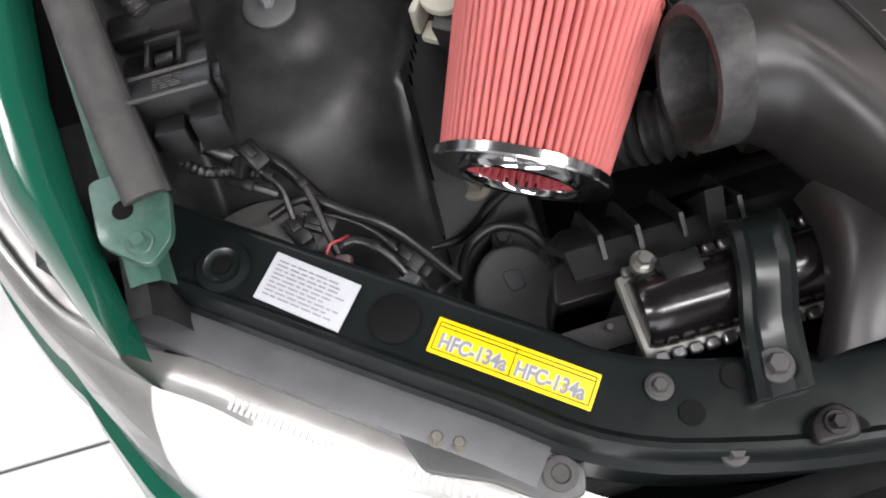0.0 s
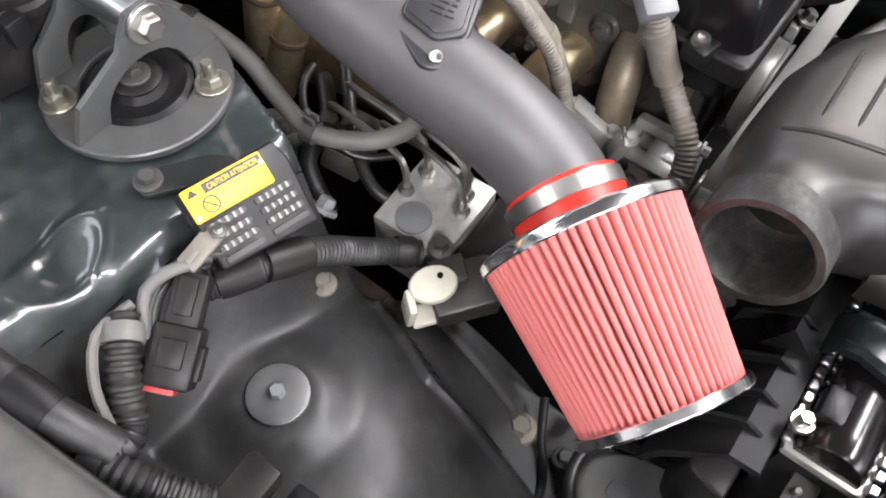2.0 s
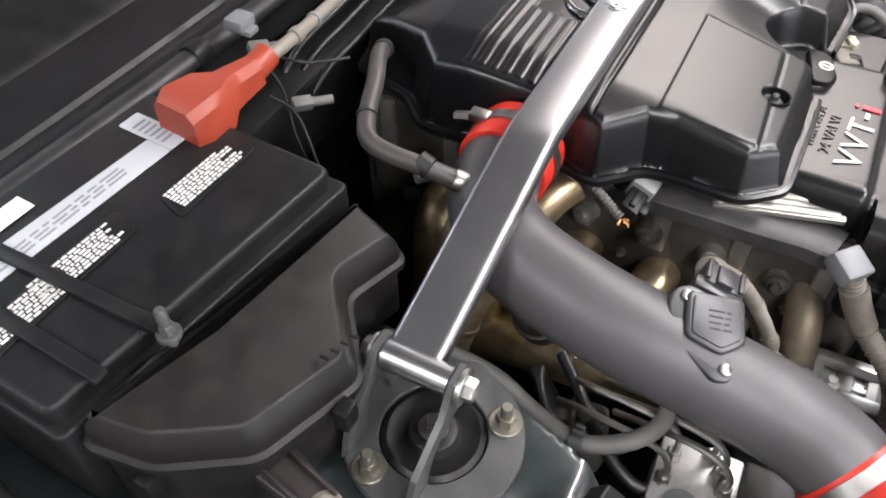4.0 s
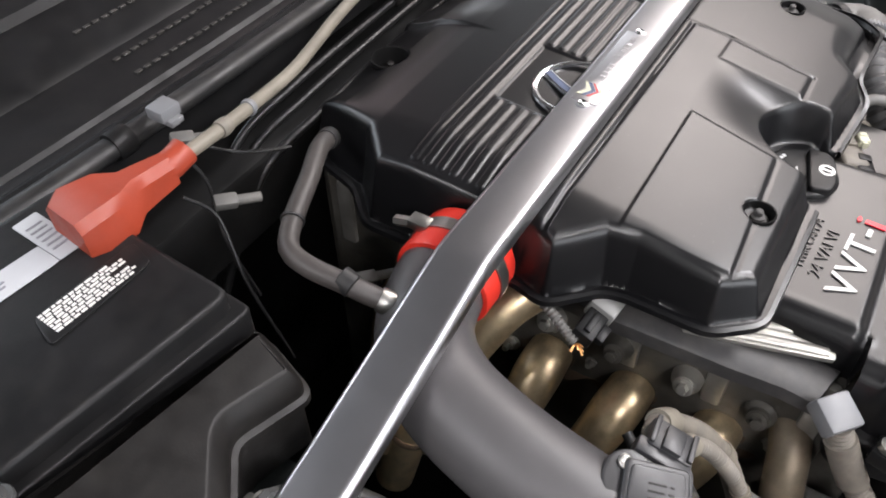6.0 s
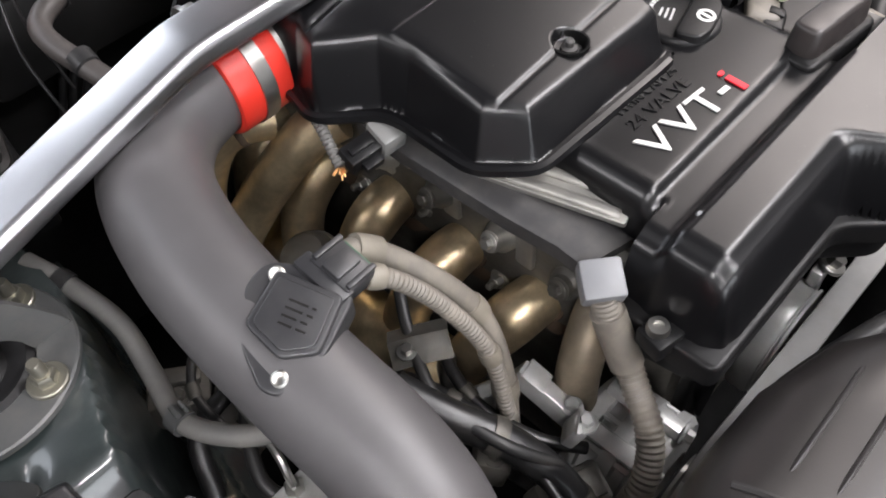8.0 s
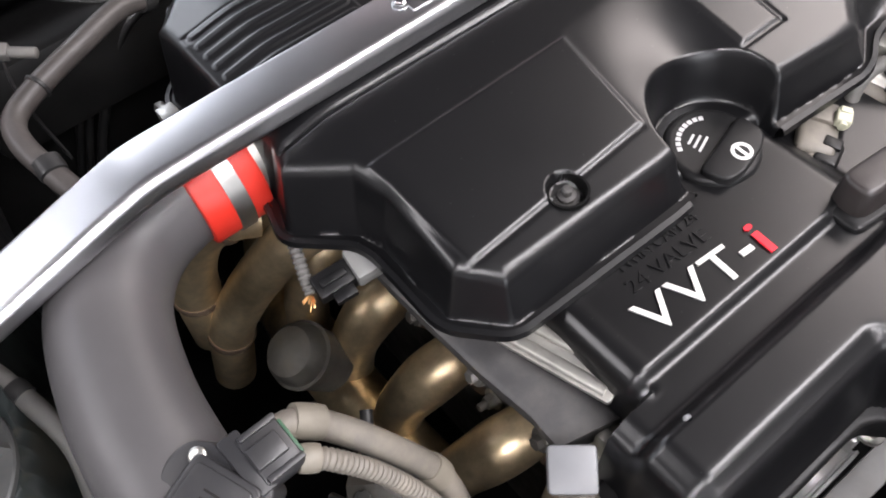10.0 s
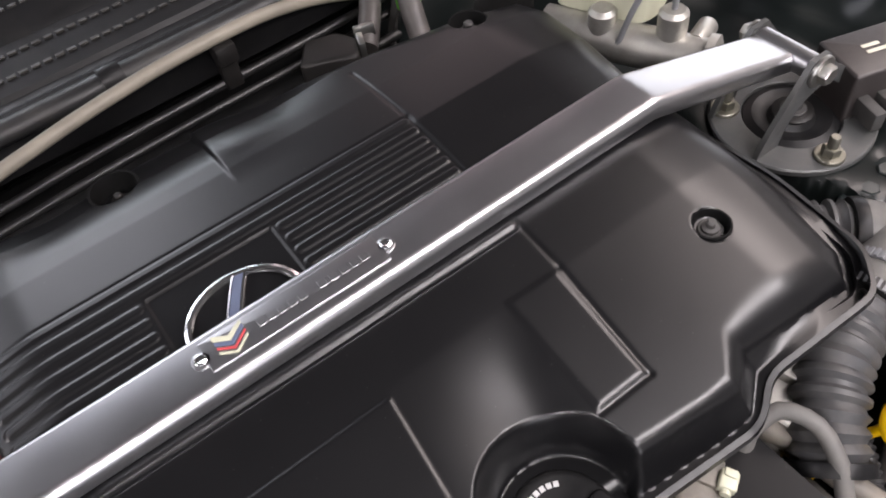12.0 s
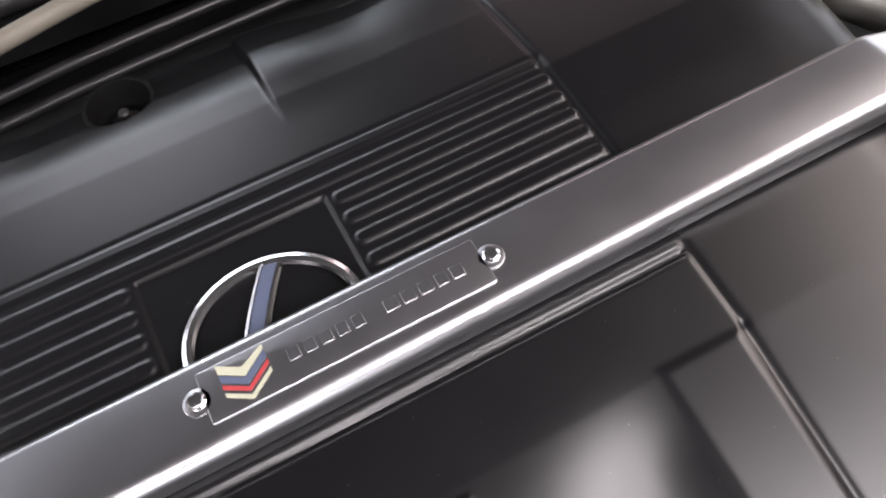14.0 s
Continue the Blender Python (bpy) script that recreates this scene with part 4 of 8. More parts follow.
slab(bm, [(-0.031, 0.024), (-0.036, 0.008), (-0.028, -0.022), (0.000, -0.047), (0.013, -0.046), (0.027, -0.014), (0.028, 0.026), (-0.018, 0.030)], -0.030, 0.0005, 0.002, 0.007, mm)
part("flange", bm, SENSORPL, maf)
BODY = [(-0.021, 0.022), (0.023, 0.022), (0.024, -0.015), (0.004, -0.027), (-0.024, -0.016)]
body = part("body", slab(bmesh.new(), BODY, -0.003, 0.006, 0.002, 0.005, mm), SENSORPL, maf)
part("cover_rim", slab(bmesh.new(), [(0.84 * x, 0.84 * y) for x, y in BODY], 0.0055, 0.0072, 0.001, 0.004, mm), SENSORPL, body)
bm = bmesh.new()
bars(bm, mm, 4, -0.006, 0.012, -0.010, 0.010, 3, 0.0072, 0.3, 0.008)
part("print", bm, DULL, body, "grey moulded marks")
# the plug points a little down and towards the engine
pm = mm @ Matrix.Translation((0.003, 0.024, -0.004)) @ basis((0, 0, 0), (0.93, -0.33, 0.02), (0.10, 0.28, 0.95))
part("socket", cbox(bmesh.new(), (0.001, 0.004, 0.0), (0.040, 0.014, 0.015), pm, 0.002), SENSORPL, maf)
plug = part("plug", cbox(bmesh.new(), (0.003, 0.018, 0.0), (0.034, 0.026, 0.019), pm, 0.003), SENSORPL, maf, "black plug with latch")
part("latch", cbox(bmesh.new(), (0.003, 0.016, 0.0105), (0.014, 0.020, 0.005), pm, 0.001), SENSORPL, plug)
for o in (-0.011, 0.017):
    part("rib", cbox(bmesh.new(), (o, 0.019, 0.0100), (0.004, 0.024, 0.004), pm, 0.001), SENSORPL, plug)
part("seal", cbox(bmesh.new(), (0.003, 0.0315, 0.0), (0.024, 0.003, 0.012), pm, 0.001), GREENPLUG, plug, "dark green wire seal")
for p in ((-0.0205, 0.0195, 0.0), (0.0085, -0.0365, 0.0)):
    bm = bmesh.new()
    lathe(bm, [(0.0052, 0), (0.0052, 0.0028), (0.004, 0.0036), (0.0022, 0.0026)], mm @ Matrix.Translation(p), 18)
    part("screw", bm, STEEL, maf)

# breather hose from the cover to the pipe
def hose(name, pts, r, mat, label, category="hose", n=14, ribs=0.0, pitch=0.006, flat=1.0, group="", bands=()):
    """A hose or loom; bands: (place along it 0..1, width, material, part name) of tape, clips and sleeves."""
    if not bands:
        return solid(name, tube(bmesh.new(), pts, r, n, 0.008, ribs, pitch, flat), mat, label, category, group)
    t = thing(name, label, category, pts[len(pts) // 2], group)
    part("tube", tube(bmesh.new(), pts, r, n, 0.008, ribs, pitch, flat), mat, t)
    path = smooth_path(pts, 0.004)
    for f, wide, bmat_, bname in bands:
        i = min(max(int(f * (len(path) - 1)), 1), len(path) - 2)
        m = basis(path[i], Vector((0, 0, 1)) if abs((path[i + 1] - path[i]).normalized().z) < 0.9 else Vector((1, 0, 0)), (0, 0, 1))
        ax = (path[i + 1] - path[i - 1]).normalized()
        m = basis(path[i], ax.orthogonal(), ax)
        k = r + 0.0012
        part(bname, ring_lathe(bmesh.new(), [(r * 0.7, -wide / 2), (k, -wide / 2), (k + 0.0006, -wide / 4), (k + 0.0006, wide / 4), (k, wide / 2), (r * 0.7, wide / 2)], m, 22), bmat_, t)
    return t


hose("breather_hose", [(-0.178, 0.245, 0.948), (-0.205, 0.235, 0.958), (-0.245, 0.215, 0.960), (-0.290, 0.197, 0.957), (-0.316, 0.180, 0.955), (-0.322, 0.155, 0.953), (-0.316, 0.120, 0.945), (-0.305, 0.085, 0.93)], 0.0088, DARKHOSE, "dull brown grey rubber breather hose bent to the intake pipe", bands=((0.03, 0.012, RUBBER, "clip"), (0.97, 0.014, STEEL, "clip"), (0.5, 0.003, RUBBER, "mould_ring")))
bm = ring_lathe(bmesh.new(), [(0.0086, 0), (0.0103, 0.001), (0.0103, 0.013), (0.0086, 0.014)], basis((-0.3155, 0.118, 0.9445), (1, 0, 0), (-0.2, 1, 0.4)), 24)
solid("spring_clip", bm, RUBBER, "black clip on the breather hose", "hose clip")

# ---- engine: block, timing cover, exhaust side ----
bm = bmesh.new()
box(bm, (-0.115, -0.30, 0.40), (0.24, 0.33, 0.84), bevel=0.02)
solid("engine_block", bm, DIRTYCAST, "dirty cast engine block below the covers", "engine")
bm = bmesh.new()
box(bm, (-0.132, -0.255, 0.70), (-0.10, 0.30, 0.845), bevel=0.004)
headc = thing("cylinder_head", "cast aluminium cylinder head flank above the exhaust", "engine", (-0.115, 0.02, 0.70))
part("casting", bm, DIRTYCAST, headc)
for k in range(7):
    part("rib", cbox(bmesh.new(), (-0.130, -0.235 + 0.085 * k, 0.80), (0.014, 0.02, 0.09), None, 0.004), CAST, headc)


def timing_height(x, y):
    plate = 0.893 + 0.0 * x
    nose = 0.045 * sstep(0.015, 0.05, x)
    ridge = sstep(-0.264, -0.274, y)
    z = plate + 0.007 * ridge - 0.006 * sstep(-0.234, -0.241, y) * (1 - ridge)
    # plate's left bead
    z = z + 0.004 * np.exp(-(((x + 0.107) / 0.006) ** 2)) * sstep(-0.250, -0.24, y)
    # low land on the far right
    z = z - 0.02 * sstep(0.10, 0.135, x) * (1 - ridge)
    # front face
    fy = -0.314 - nose
    z = z - 0.070 * sstep(0, 0.022, fy - y) - 0.006 * sstep(fy + 0.012, fy, y)
    # left ends
    xl = np.where(y > -0.245, -0.113, -0.141)
    z = z - 0.065 * sstep(0, 0.012, xl - x) - 0.008 * sstep(0.016, 0.0, x - xl)
    z = z - 0.008 * sstep(0.05, 0.075, x) * sstep(-0.33, -0.37, y)
    return z


def timing_keep(x, y):
    xl = np.where(y > -0.245, -0.128, -0.158)
    return (x > xl) & (y > -0.337 - 0.045 * sstep(0.015, 0.05, x)) & (y < -0.135)


tc = thing("timing_cover", "black plastic timing belt cover with white and red lettering", "engine cover", (0, -0.25, 0.82))
bm = field(bmesh.new(), -0.17, 0.21, -0.40, -0.13, 0.003, timing_height, timing_keep)
part("shell", bm, COVER, tc, smooth=50)
bm = bmesh.new()
edge = [(-0.162, -0.255), (-0.162, -0.338), (0.01, -0.338), (0.05, -0.383), (0.215, -0.383), (0.215, -0.25), (0.0, -0.22)]
slab(bm, edge, 0.806, 0.829, 0.004, 0.012)
slab(bm, [(-0.150, -0.255), (-0.140, -0.326), (0.02, -0.326), (0.06, -0.368), (0.205, -0.368), (0.205, -0.25), (0.0, -0.22)], 0.765, 0.807, 0.004, 0.014)
slab(bm, [(-0.105, -0.255), (-0.095, -0.312), (0.205, -0.312), (0.205, -0.25), (0.0, -0.22)], 0.56, 0.766, 0.004, 0.012)
part("flange", bm, PLASTIC, tc)
for p in ((-0.162, -0.289, 0.835),):
    bm = bmesh.new()
    cbox(bm, (0.002, -0.002, -0.009), (0.026, 0.024, 0.018), Matrix.Translation(p) @ pose(0, 0, 0, 0, 0, -12), 0.003)
    ear = part("ear", bm, PLASTIC, tc)
    bm = bmesh.new()
    lathe(bm, [(0.0085, 0), (0.0085, 0.003), (0.0075, 0.006), (0.004, 0.006), (0.004, 0.003)], Matrix.Translation(p), 22)
    part("bolt", bm, STEEL, ear, "zinc plated flange bolt")
bm = bmesh.new()
lathe(bm, [(0.003, 0), (0.003, 0.0025), (0.002, 0.0035)], Matrix.Translation((-0.108, -0.2735, 0.8965)), 12)
part("pip", bm, GREYPLAST, tc)
tm = basis((-0.080, -0.2235, 0.8936), (1, -0.07, 0), (0, 0, 1))
for ch_, o, wd in (("V", 0.0, 0.027), ("V", 0.029, 0.027), ("T", 0.0585, 0.024)):
    letters("letter", ch_, WHITEINK, tc, tm @ Matrix.Translation((o, 0, 0)), 0.0245, wd, 0.0012, "white raised letter")
letters("dash", "-", WHITEINK, tc, tm @ Matrix.Translation((0.0865, 0.0085, 0)), 0.0045, 0.0105, 0.0012, "white dash")
letters("letter", "i", REDINK, tc, tm @ Matrix.Translation((0.1025, 0.0, 0)), 0.0255, 0.0068, 0.0012, "red letter")
letters("relief", "TWIN CAM 24", COVER, tc, basis((-0.062, -0.177, 0.8934), (1, -0.05, 0), (0, 0, 1)), 0.0085, 0.072, 0.001, "black raised letters")
letters("relief", "24 VALVE", COVER, tc, basis((-0.066, -0.193, 0.8934), (1, -0.05, 0), (0, 0, 1)), 0.0105, 0.07, 0.001, "black raised letters")

# oil filler cap
cap = thing("oil_cap", "black plastic oil filler cap with pale printed marks", "oil cap", (0.066, -0.143, 0.893))
cm = basis((0.065, -0.1450, 0.8935), (1, 0, 0), (-0.03, -0.06, 1)) @ Matrix.Diagonal((0.86, 0.86, 0.62, 1))
bm = lathe(bmesh.new(), [(0.041, -0.004), (0.0415, 0.002), (0.040, 0.006), (0.0385, 0.008), (0.036, 0.009), (0.034, 0.0085)], cm, 56)
part("skirt", bm, PLASTIC, cap)
bm = bmesh.new()
slab(bm, [(-0.033, -0.028), (-0.018, -0.035), (0.018, -0.035), (0.033, -0.028), (0.036, -0.004), (-0.036, -0.004)], 0.006, 0.018, 0.003, 0.007, cm @ pose(0, 0, 0, 0, 0, 14))
part("grip", bm, PLASTIC, cap)
bm = bmesh.new()
for k in range(9):
    cbox(bm, (0.029, 0, 0.0088), (0.0042, 0.0040, 0.0006), cm @ pose(0, 0, 0, 0, 0, 62 + 11 * k))
for k in range(3):
    cbox(bm, (-0.004, 0.018 - 0.0055 * k, 0.0088), (0.012 + 0.003 * k, 0.0022, 0.0006), cm @ pose(0, 0, 0, 0, 0, 20))
part("print", bm, LIGHTINK, cap, "pale grey printed marks")
bm = ring_lathe(bmesh.new(), [(0.0062, 0.0202), (0.0092, 0.0202), (0.0092, 0.0208), (0.0062, 0.0208)], cm @ Matrix.Translation((0.006, -0.023, -0.002)), 28)
cbox(bm, (0.006, -0.023, 0.0185), (0.003, 0.012, 0.0006), cm)
part("mark", bm, WHITEINK, cap, "white round mark")

# coil connector block right of the lettering
blkk = thing("ignition_connector", "black plastic ignition connector block with a raised ridge", "connector", (0.125, -0.235, 0.87))
im = basis((0.124, -0.243, 0.880), (0.99, -0.10, 0), (0, 0, 1))
bm = bmesh.new()
slab(bm, [(-0.045, -0.020), (0.050, -0.020), (0.050, 0.020), (-0.045, 0.020)], -0.03, 0.012, 0.004, 0.010, im)
part("base", bm, PLASTIC, blkk)
bm = bmesh.new()
slab(bm, [(-0.038, -0.014), (0.048, -0.014), (0.048, 0.015), (-0.038, 0.015)], 0.008, 0.036, 0.004, 0.012, im, draft=0.002)
part("ridge", bm, BROWNPL, blkk)

# wiring channel along the head
ch = thing("wiring_channel", "black plastic wiring channel along the cylinder head", "cable duct", (-0.16, -0.16, 0.83))
bm = bmesh.new()
loops = []
for x, y, z in ((-0.150, 0.0, 0.862), (-0.152, -0.06, 0.862), (-0.150, -0.10, 0.861), (-0.146, -0.16, 0.858), (-0.140, -0.205, 0.855), (-0.141, -0.232, 0.853)):
    loops.append([(x + a, y - 0.25 * a, z + b) for a, b in ((-0.020, -0.02), (-0.022, -0.002), (-0.018, 0.001), (0.018, 0.001), (0.022, -0.002), (0.020, -0.02))])
loft(bm, loops)
part("lid", bm, CHANNEL, ch)
bm = bmesh.new()
bx = basis((-0.167, -0.242, 0.854), (0.76, -0.65, 0), (-0.2, -0.25, 0.95))
cbox(bm, (0, 0, 0), (0.031, 0.030, 0.020), bx, 0.003)
part("end_cap", bm, GREYPLAST, ch, "pale grey plastic end cap")
fr = thing("metal_cover_strip", "bare pressed aluminium strip with two ribs beside the wiring channel", "trim strip", (-0.12, -0.19, 0.86))
sm = basis((-0.120, -0.187, 0.869), (0.02, -0.070, 0), (-0.25, 0, 1))
part("plate", slab(bmesh.new(), [(-0.085, -0.015), (0.040, -0.015), (0.040, 0.015), (-0.085, 0.015)], -0.006, 0.0, 0.001, 0.003, sm), CAST, fr)
for o in (-0.008, 0.007):
    part("rib", tube(bmesh.new(), [sm @ Vector((-0.080, o, -0.0005)), sm @ Vector((0, o, 0.0)), sm @ Vector((0.034, o, -0.0005))], 0.0048, 12, 0.01, flat=0.7), CAST, fr)
hose("wiring_conduit", [(-0.172, -0.248, 0.848), (-0.172, -0.262, 0.818), (-0.173, -0.278, 0.792), (-0.180, -0.295, 0.776), (-0.190, -0.314, 0.763), (-0.203, -0.328, 0.745), (-0.222, -0.334, 0.722), (-0.245, -0.33, 0.69)], 0.0112, TANHOSE, "tan ribbed wiring conduit hanging from the channel", "conduit", 16, 0.0011, 0.0048)
hose("conduit_sleeve", [(-0.172, -0.254, 0.834), (-0.172, -0.266, 0.811), (-0.1735, -0.279, 0.790)], 0.0134, TANHOSE, "tan split sleeve round the conduit", "conduit", 14)

# exhaust header runners
def runner(y, lean, r=0.023):
    pts = [(-0.100, y, 0.712), (-0.125, y, 0.721), (-0.150, y + 0.15 * lean, 0.718), (-0.174, y + 0.5 * lean, 0.698), (-0.192, y + lean, 0.660), (-0.204, y + 1.5 * lean, 0.59)]
    t = thing("exhaust_runner", "gold heat-tinted stainless exhaust runner", "exhaust header", (-0.16, y, 0.6), group="exhaust runners")
    part("pipe", tube(bmesh.new(), pts, r, 22, 0.006, shape=lambda f: 1.0 + 0.12 * math.exp(-(((f - 0.32) / 0.16) ** 2))), GOLD, t)
    m = basis((-0.127, y, 0.722), (0, 1, 0), (-1, 0, 0.25))
    part("weld_collar", ring_lathe(bmesh.new(), [(0.02, -0.003), (0.0265, -0.003), (0.0285, 0.001), (0.0265, 0.005), (0.02, 0.006)], m, 30), RUSTY, t, "brown weld collar")


PORTS = (-0.168, -0.078, 0.014, 0.106, 0.198)
for y, lean in zip(PORTS, (0.030, 0.022, 0.010, 0.0, -0.01)):
    runner(y, lean)
xf = thing("exhaust_flange", "brown stained iron flange plate of the exhaust header", "exhaust header", (-0.125, 0.02, 0.69))
bm = bmesh.new()
fmx = basis((-0.119, 0, 0.725), (0, 1, 0), (-1, 0, 0.3))
out = []
for yc in PORTS:
    out += [(yc - 0.036, -0.036), (yc + 0.036, -0.036)]
for yc in PORTS[::-1]:
    out += [(yc + 0.042, 0.028), (yc + 0.024, 0.042), (yc - 0.024, 0.042), (yc - 0.042, 0.028)]
slab(bm, out, -0.004, 0.006, 0.002, 0.006, fmx)
part("plate", bm, RUSTY, xf)
for k in range(6):
    yc = PORTS[0] - 0.046 + 0.092 * k
    bm = hexbolt(bmesh.new(), fmx @ Vector((yc, -0.004 + 0.026 * (k % 2), 0.006)), 0.0068, 0.009, (-1, 0, 0.3))
    lathe(bm, [(0.0038, 0.0), (0.0038, 0.018), (0.003, 0.02)], basis(fmx @ Vector((yc, -0.004 + 0.026 * (k % 2), 0.006)), (0, 1, 0), (-1, 0, 0.3)), 10)
    part("stud_nut", bm, STEEL if k % 3 == 0 else CAST, xf, "dull steel nut on a stud")
# cast bosses and small sensors along the head above the runners
for y, z, dx, mat in ((-0.125, 0.775, 0.024, CAST), (-0.055, 0.78, 0.028, DIRTYCAST), (0.018, 0.778, 0.024, CAST), (0.09, 0.785, 0.026, DIRTYCAST), (-0.195, 0.77, 0.02, DIRTYCAST)):
    bm = bmesh.new()
    mb = basis((-0.128, y, z), (0, 1, 0), (-1, 0.1, 0.35))
    lathe(bm, [(0.016, -0.004), (0.015, dx * 0.5), (0.011, dx * 0.7), (0.0105, dx)], mb, 22)
    hexbolt(bm, mb @ Vector((0, 0, dx)), 0.006, 0.006, (-1, 0.1, 0.35))
    solid("head_boss", bm, mat, "cast boss with a plug bolt on the cylinder head", "engine part", "head bosses")
bm = bmesh.new()
tube(bm, [(-0.205, -0.13, 0.62), (-0.21, -0.03, 0.61), (-0.21, 0.06, 0.60), (-0.2, 0.2, 0.55)], 0.034, 24, 0.01)
solid("exhaust_collector", bm, GOLD, "gold brown exhaust collector pipe below the runners", "exhaust header")
hose("exhaust_downpipe", [(-0.168, 0.030, 0.846), (-0.190, 0.046, 0.832), (-0.222, 0.068, 0.790), (-0.250, 0.088, 0.742), (-0.272, 0.104, 0.69), (-0.29, 0.12, 0.6)], 0.0215, GOLD, "gold heat-tinted pipe dropping beside the bend", "exhaust header", 24, bands=((0.72, 0.008, RUSTY, "weld"),))
hose("exhaust_downpipe", [(-0.205, 0.082, 0.842), (-0.228, 0.092, 0.846), (-0.250, 0.104, 0.834), (-0.268, 0.114, 0.80), (-0.278, 0.124, 0.75), (-0.284, 0.135, 0.66)], 0.0225, GOLD, "gold heat-tinted elbow curling under the red coupler", "exhaust header", 24, bands=((0.14, 0.006, RUSTY, "weld"), (0.66, 0.008, RUSTY, "weld")))
# grey heat shield cup between the runners
bm = bmesh.new()
cm3 = basis((-0.230, 0.026, 0.690), (0, 1, 0), (-0.4, -0.3, 0.85))
lathe(bm, [(0.028, -0.03), (0.030, 0.0), (0.030, 0.014), (0.0325, 0.015), (0.0325, 0.020), (0.0295, 0.021), (0.028, 0.031), (0.023, 0.038), (0.012, 0.041), (0.002, 0.042)], cm3, 36)
solid("metal_cup", bm, DIRTYCAST, "pale grey round metal cup between exhaust pipes", "engine part")

# unplugged connector with frayed wire under the cover's edge
cn = thing("loose_connector", "black and pale grey plug with a frayed wire", "connector", (-0.19, -0.045, 0.87))
lm = basis((-0.190, -0.042, 0.877), (0.95, -0.10, 0.05), (-0.3, -0.3, 1)) @ Matrix.Scale(1.05, 4)
bm = bmesh.new()
cbox(bm, (0.010, 0, 0.002), (0.022, 0.024, 0.022), lm, 0.003)
part("head", bm, MIDGREY, cn, "mid grey plug head")
bm = bmesh.new()
cbox(bm, (-0.014, 0, 0), (0.028, 0.018, 0.016), lm, 0.002)
cbox(bm, (-0.012, -0.012, 0), (0.016, 0.008, 0.008), lm, 0.001)
cbox(bm, (-0.014, 0.0, 0.009), (0.02, 0.006, 0.004), lm, 0.001)
part("body", bm, PLASTIC, cn)
bm = bmesh.new()
rng = random.Random(8)
for k in range(7):
    a = Vector((-0.222, -0.037, 0.870))
    b = a + Vector((rng.uniform(-0.010, -0.002), rng.uniform(-0.010, 0.002), rng.uniform(-0.002, 0.006)))
    tube(bm, [a, (a + b) / 2 + Vector((0, 0, 0.002)), b], 0.0007, 5, 0.003)
part("strands", bm, COPPER, cn, "frayed copper strands")
hose("taped_wire", [(-0.207, 0.012, 0.892), (-0.213, -0.008, 0.886), (-0.219, -0.025, 0.878), (-0.222, -0.036, 0.872)], 0.0052, GREYHOSE, "grey braided wire sleeve under the cover", "wire", 10, 0.0012, 0.004)

# sensor wires from the air flow sensor down to the engine
hose("sensor_loom", [(-0.299, -0.128, 0.914), (-0.279, -0.130, 0.904), (-0.250, -0.155, 0.868), (-0.226, -0.180, 0.815), (-0.228, -0.205, 0.765), (-0.24, -0.225, 0.70)], 0.0095, TANHOSE, "tan wiring loom from the sensor", "wiring loom", 12, bands=((0.08, 0.02, CABLE, "tape"), (0.5, 0.016, CABLE, "tape"), (0.82, 0.016, CABLE, "tape")))
hose("sensor_loom", [(-0.300, -0.146, 0.912), (-0.280, -0.157, 0.898), (-0.255, -0.175, 0.855), (-0.238, -0.20, 0.80), (-0.242, -0.225, 0.735)], 0.007, TANHOSE, "thin tan ribbed conduit from the sensor", "wiring loom", 12, 0.001, 0.004, bands=((0.06, 0.012, CABLE, "tape"), (0.7, 0.012, CABLE, "tape")))

# alternator and brackets low in front of the head
alt = thing("alternator", "cast aluminium alternator end with cooling slots", "alternator", (-0.2, -0.3, 0.62))
am = basis((-0.165, -0.303, 0.641), (1, 0, 0), (0.05, -1, 0.02))
part("housing", ring_lathe(bmesh.new(), [(0.030, -0.050), (0.052, -0.048), (0.057, -0.042), (0.057, -0.030), (0.053, -0.028), (0.053, -0.016), (0.057, -0.014), (0.0575, 0.0), (0.054, 0.003), (0.053, 0.012), (0.059, 0.015), (0.060, 0.024), (0.056, 0.030), (0.030, 0.034)], am, 44), BRIGHTCAST, alt)
for k in range(12):
    bm = bmesh.new()
    box(bm, (0.050, -0.003, -0.030), (0.0568, 0.003, 0.020), am @ pose(0, 0, 0, 0, 0, 30 * k + 8), 0.001, 1)
    part("fin", bm, BRIGHTCAST, alt)
for a in (75, 115):
    ca = am @ pose(0, 0, 0, 0, 0, a)
    bm = bmesh.new()
    cbox(bm, (0.062, 0, -0.006), (0.014, 0.016, 0.070), ca, 0.004)
    hexbolt(bm, ca @ Vector((0.064, 0, 0.029)), 0.006, 0.007, (0.05, -1, 0.02))
    part("lug", bm, BRIGHTCAST, alt)
part("pulley", ring_lathe(bmesh.new(), [(0.010, 0.034), (0.034, 0.036), (0.034, 0.039), (0.031, 0.041), (0.031, 0.058), (0.034, 0.060), (0.034, 0.063), (0.012, 0.064)], am @ Matrix.Translation((-0.01, 0.02, 0.008)), 40), STEEL, alt, "bare steel pulley")
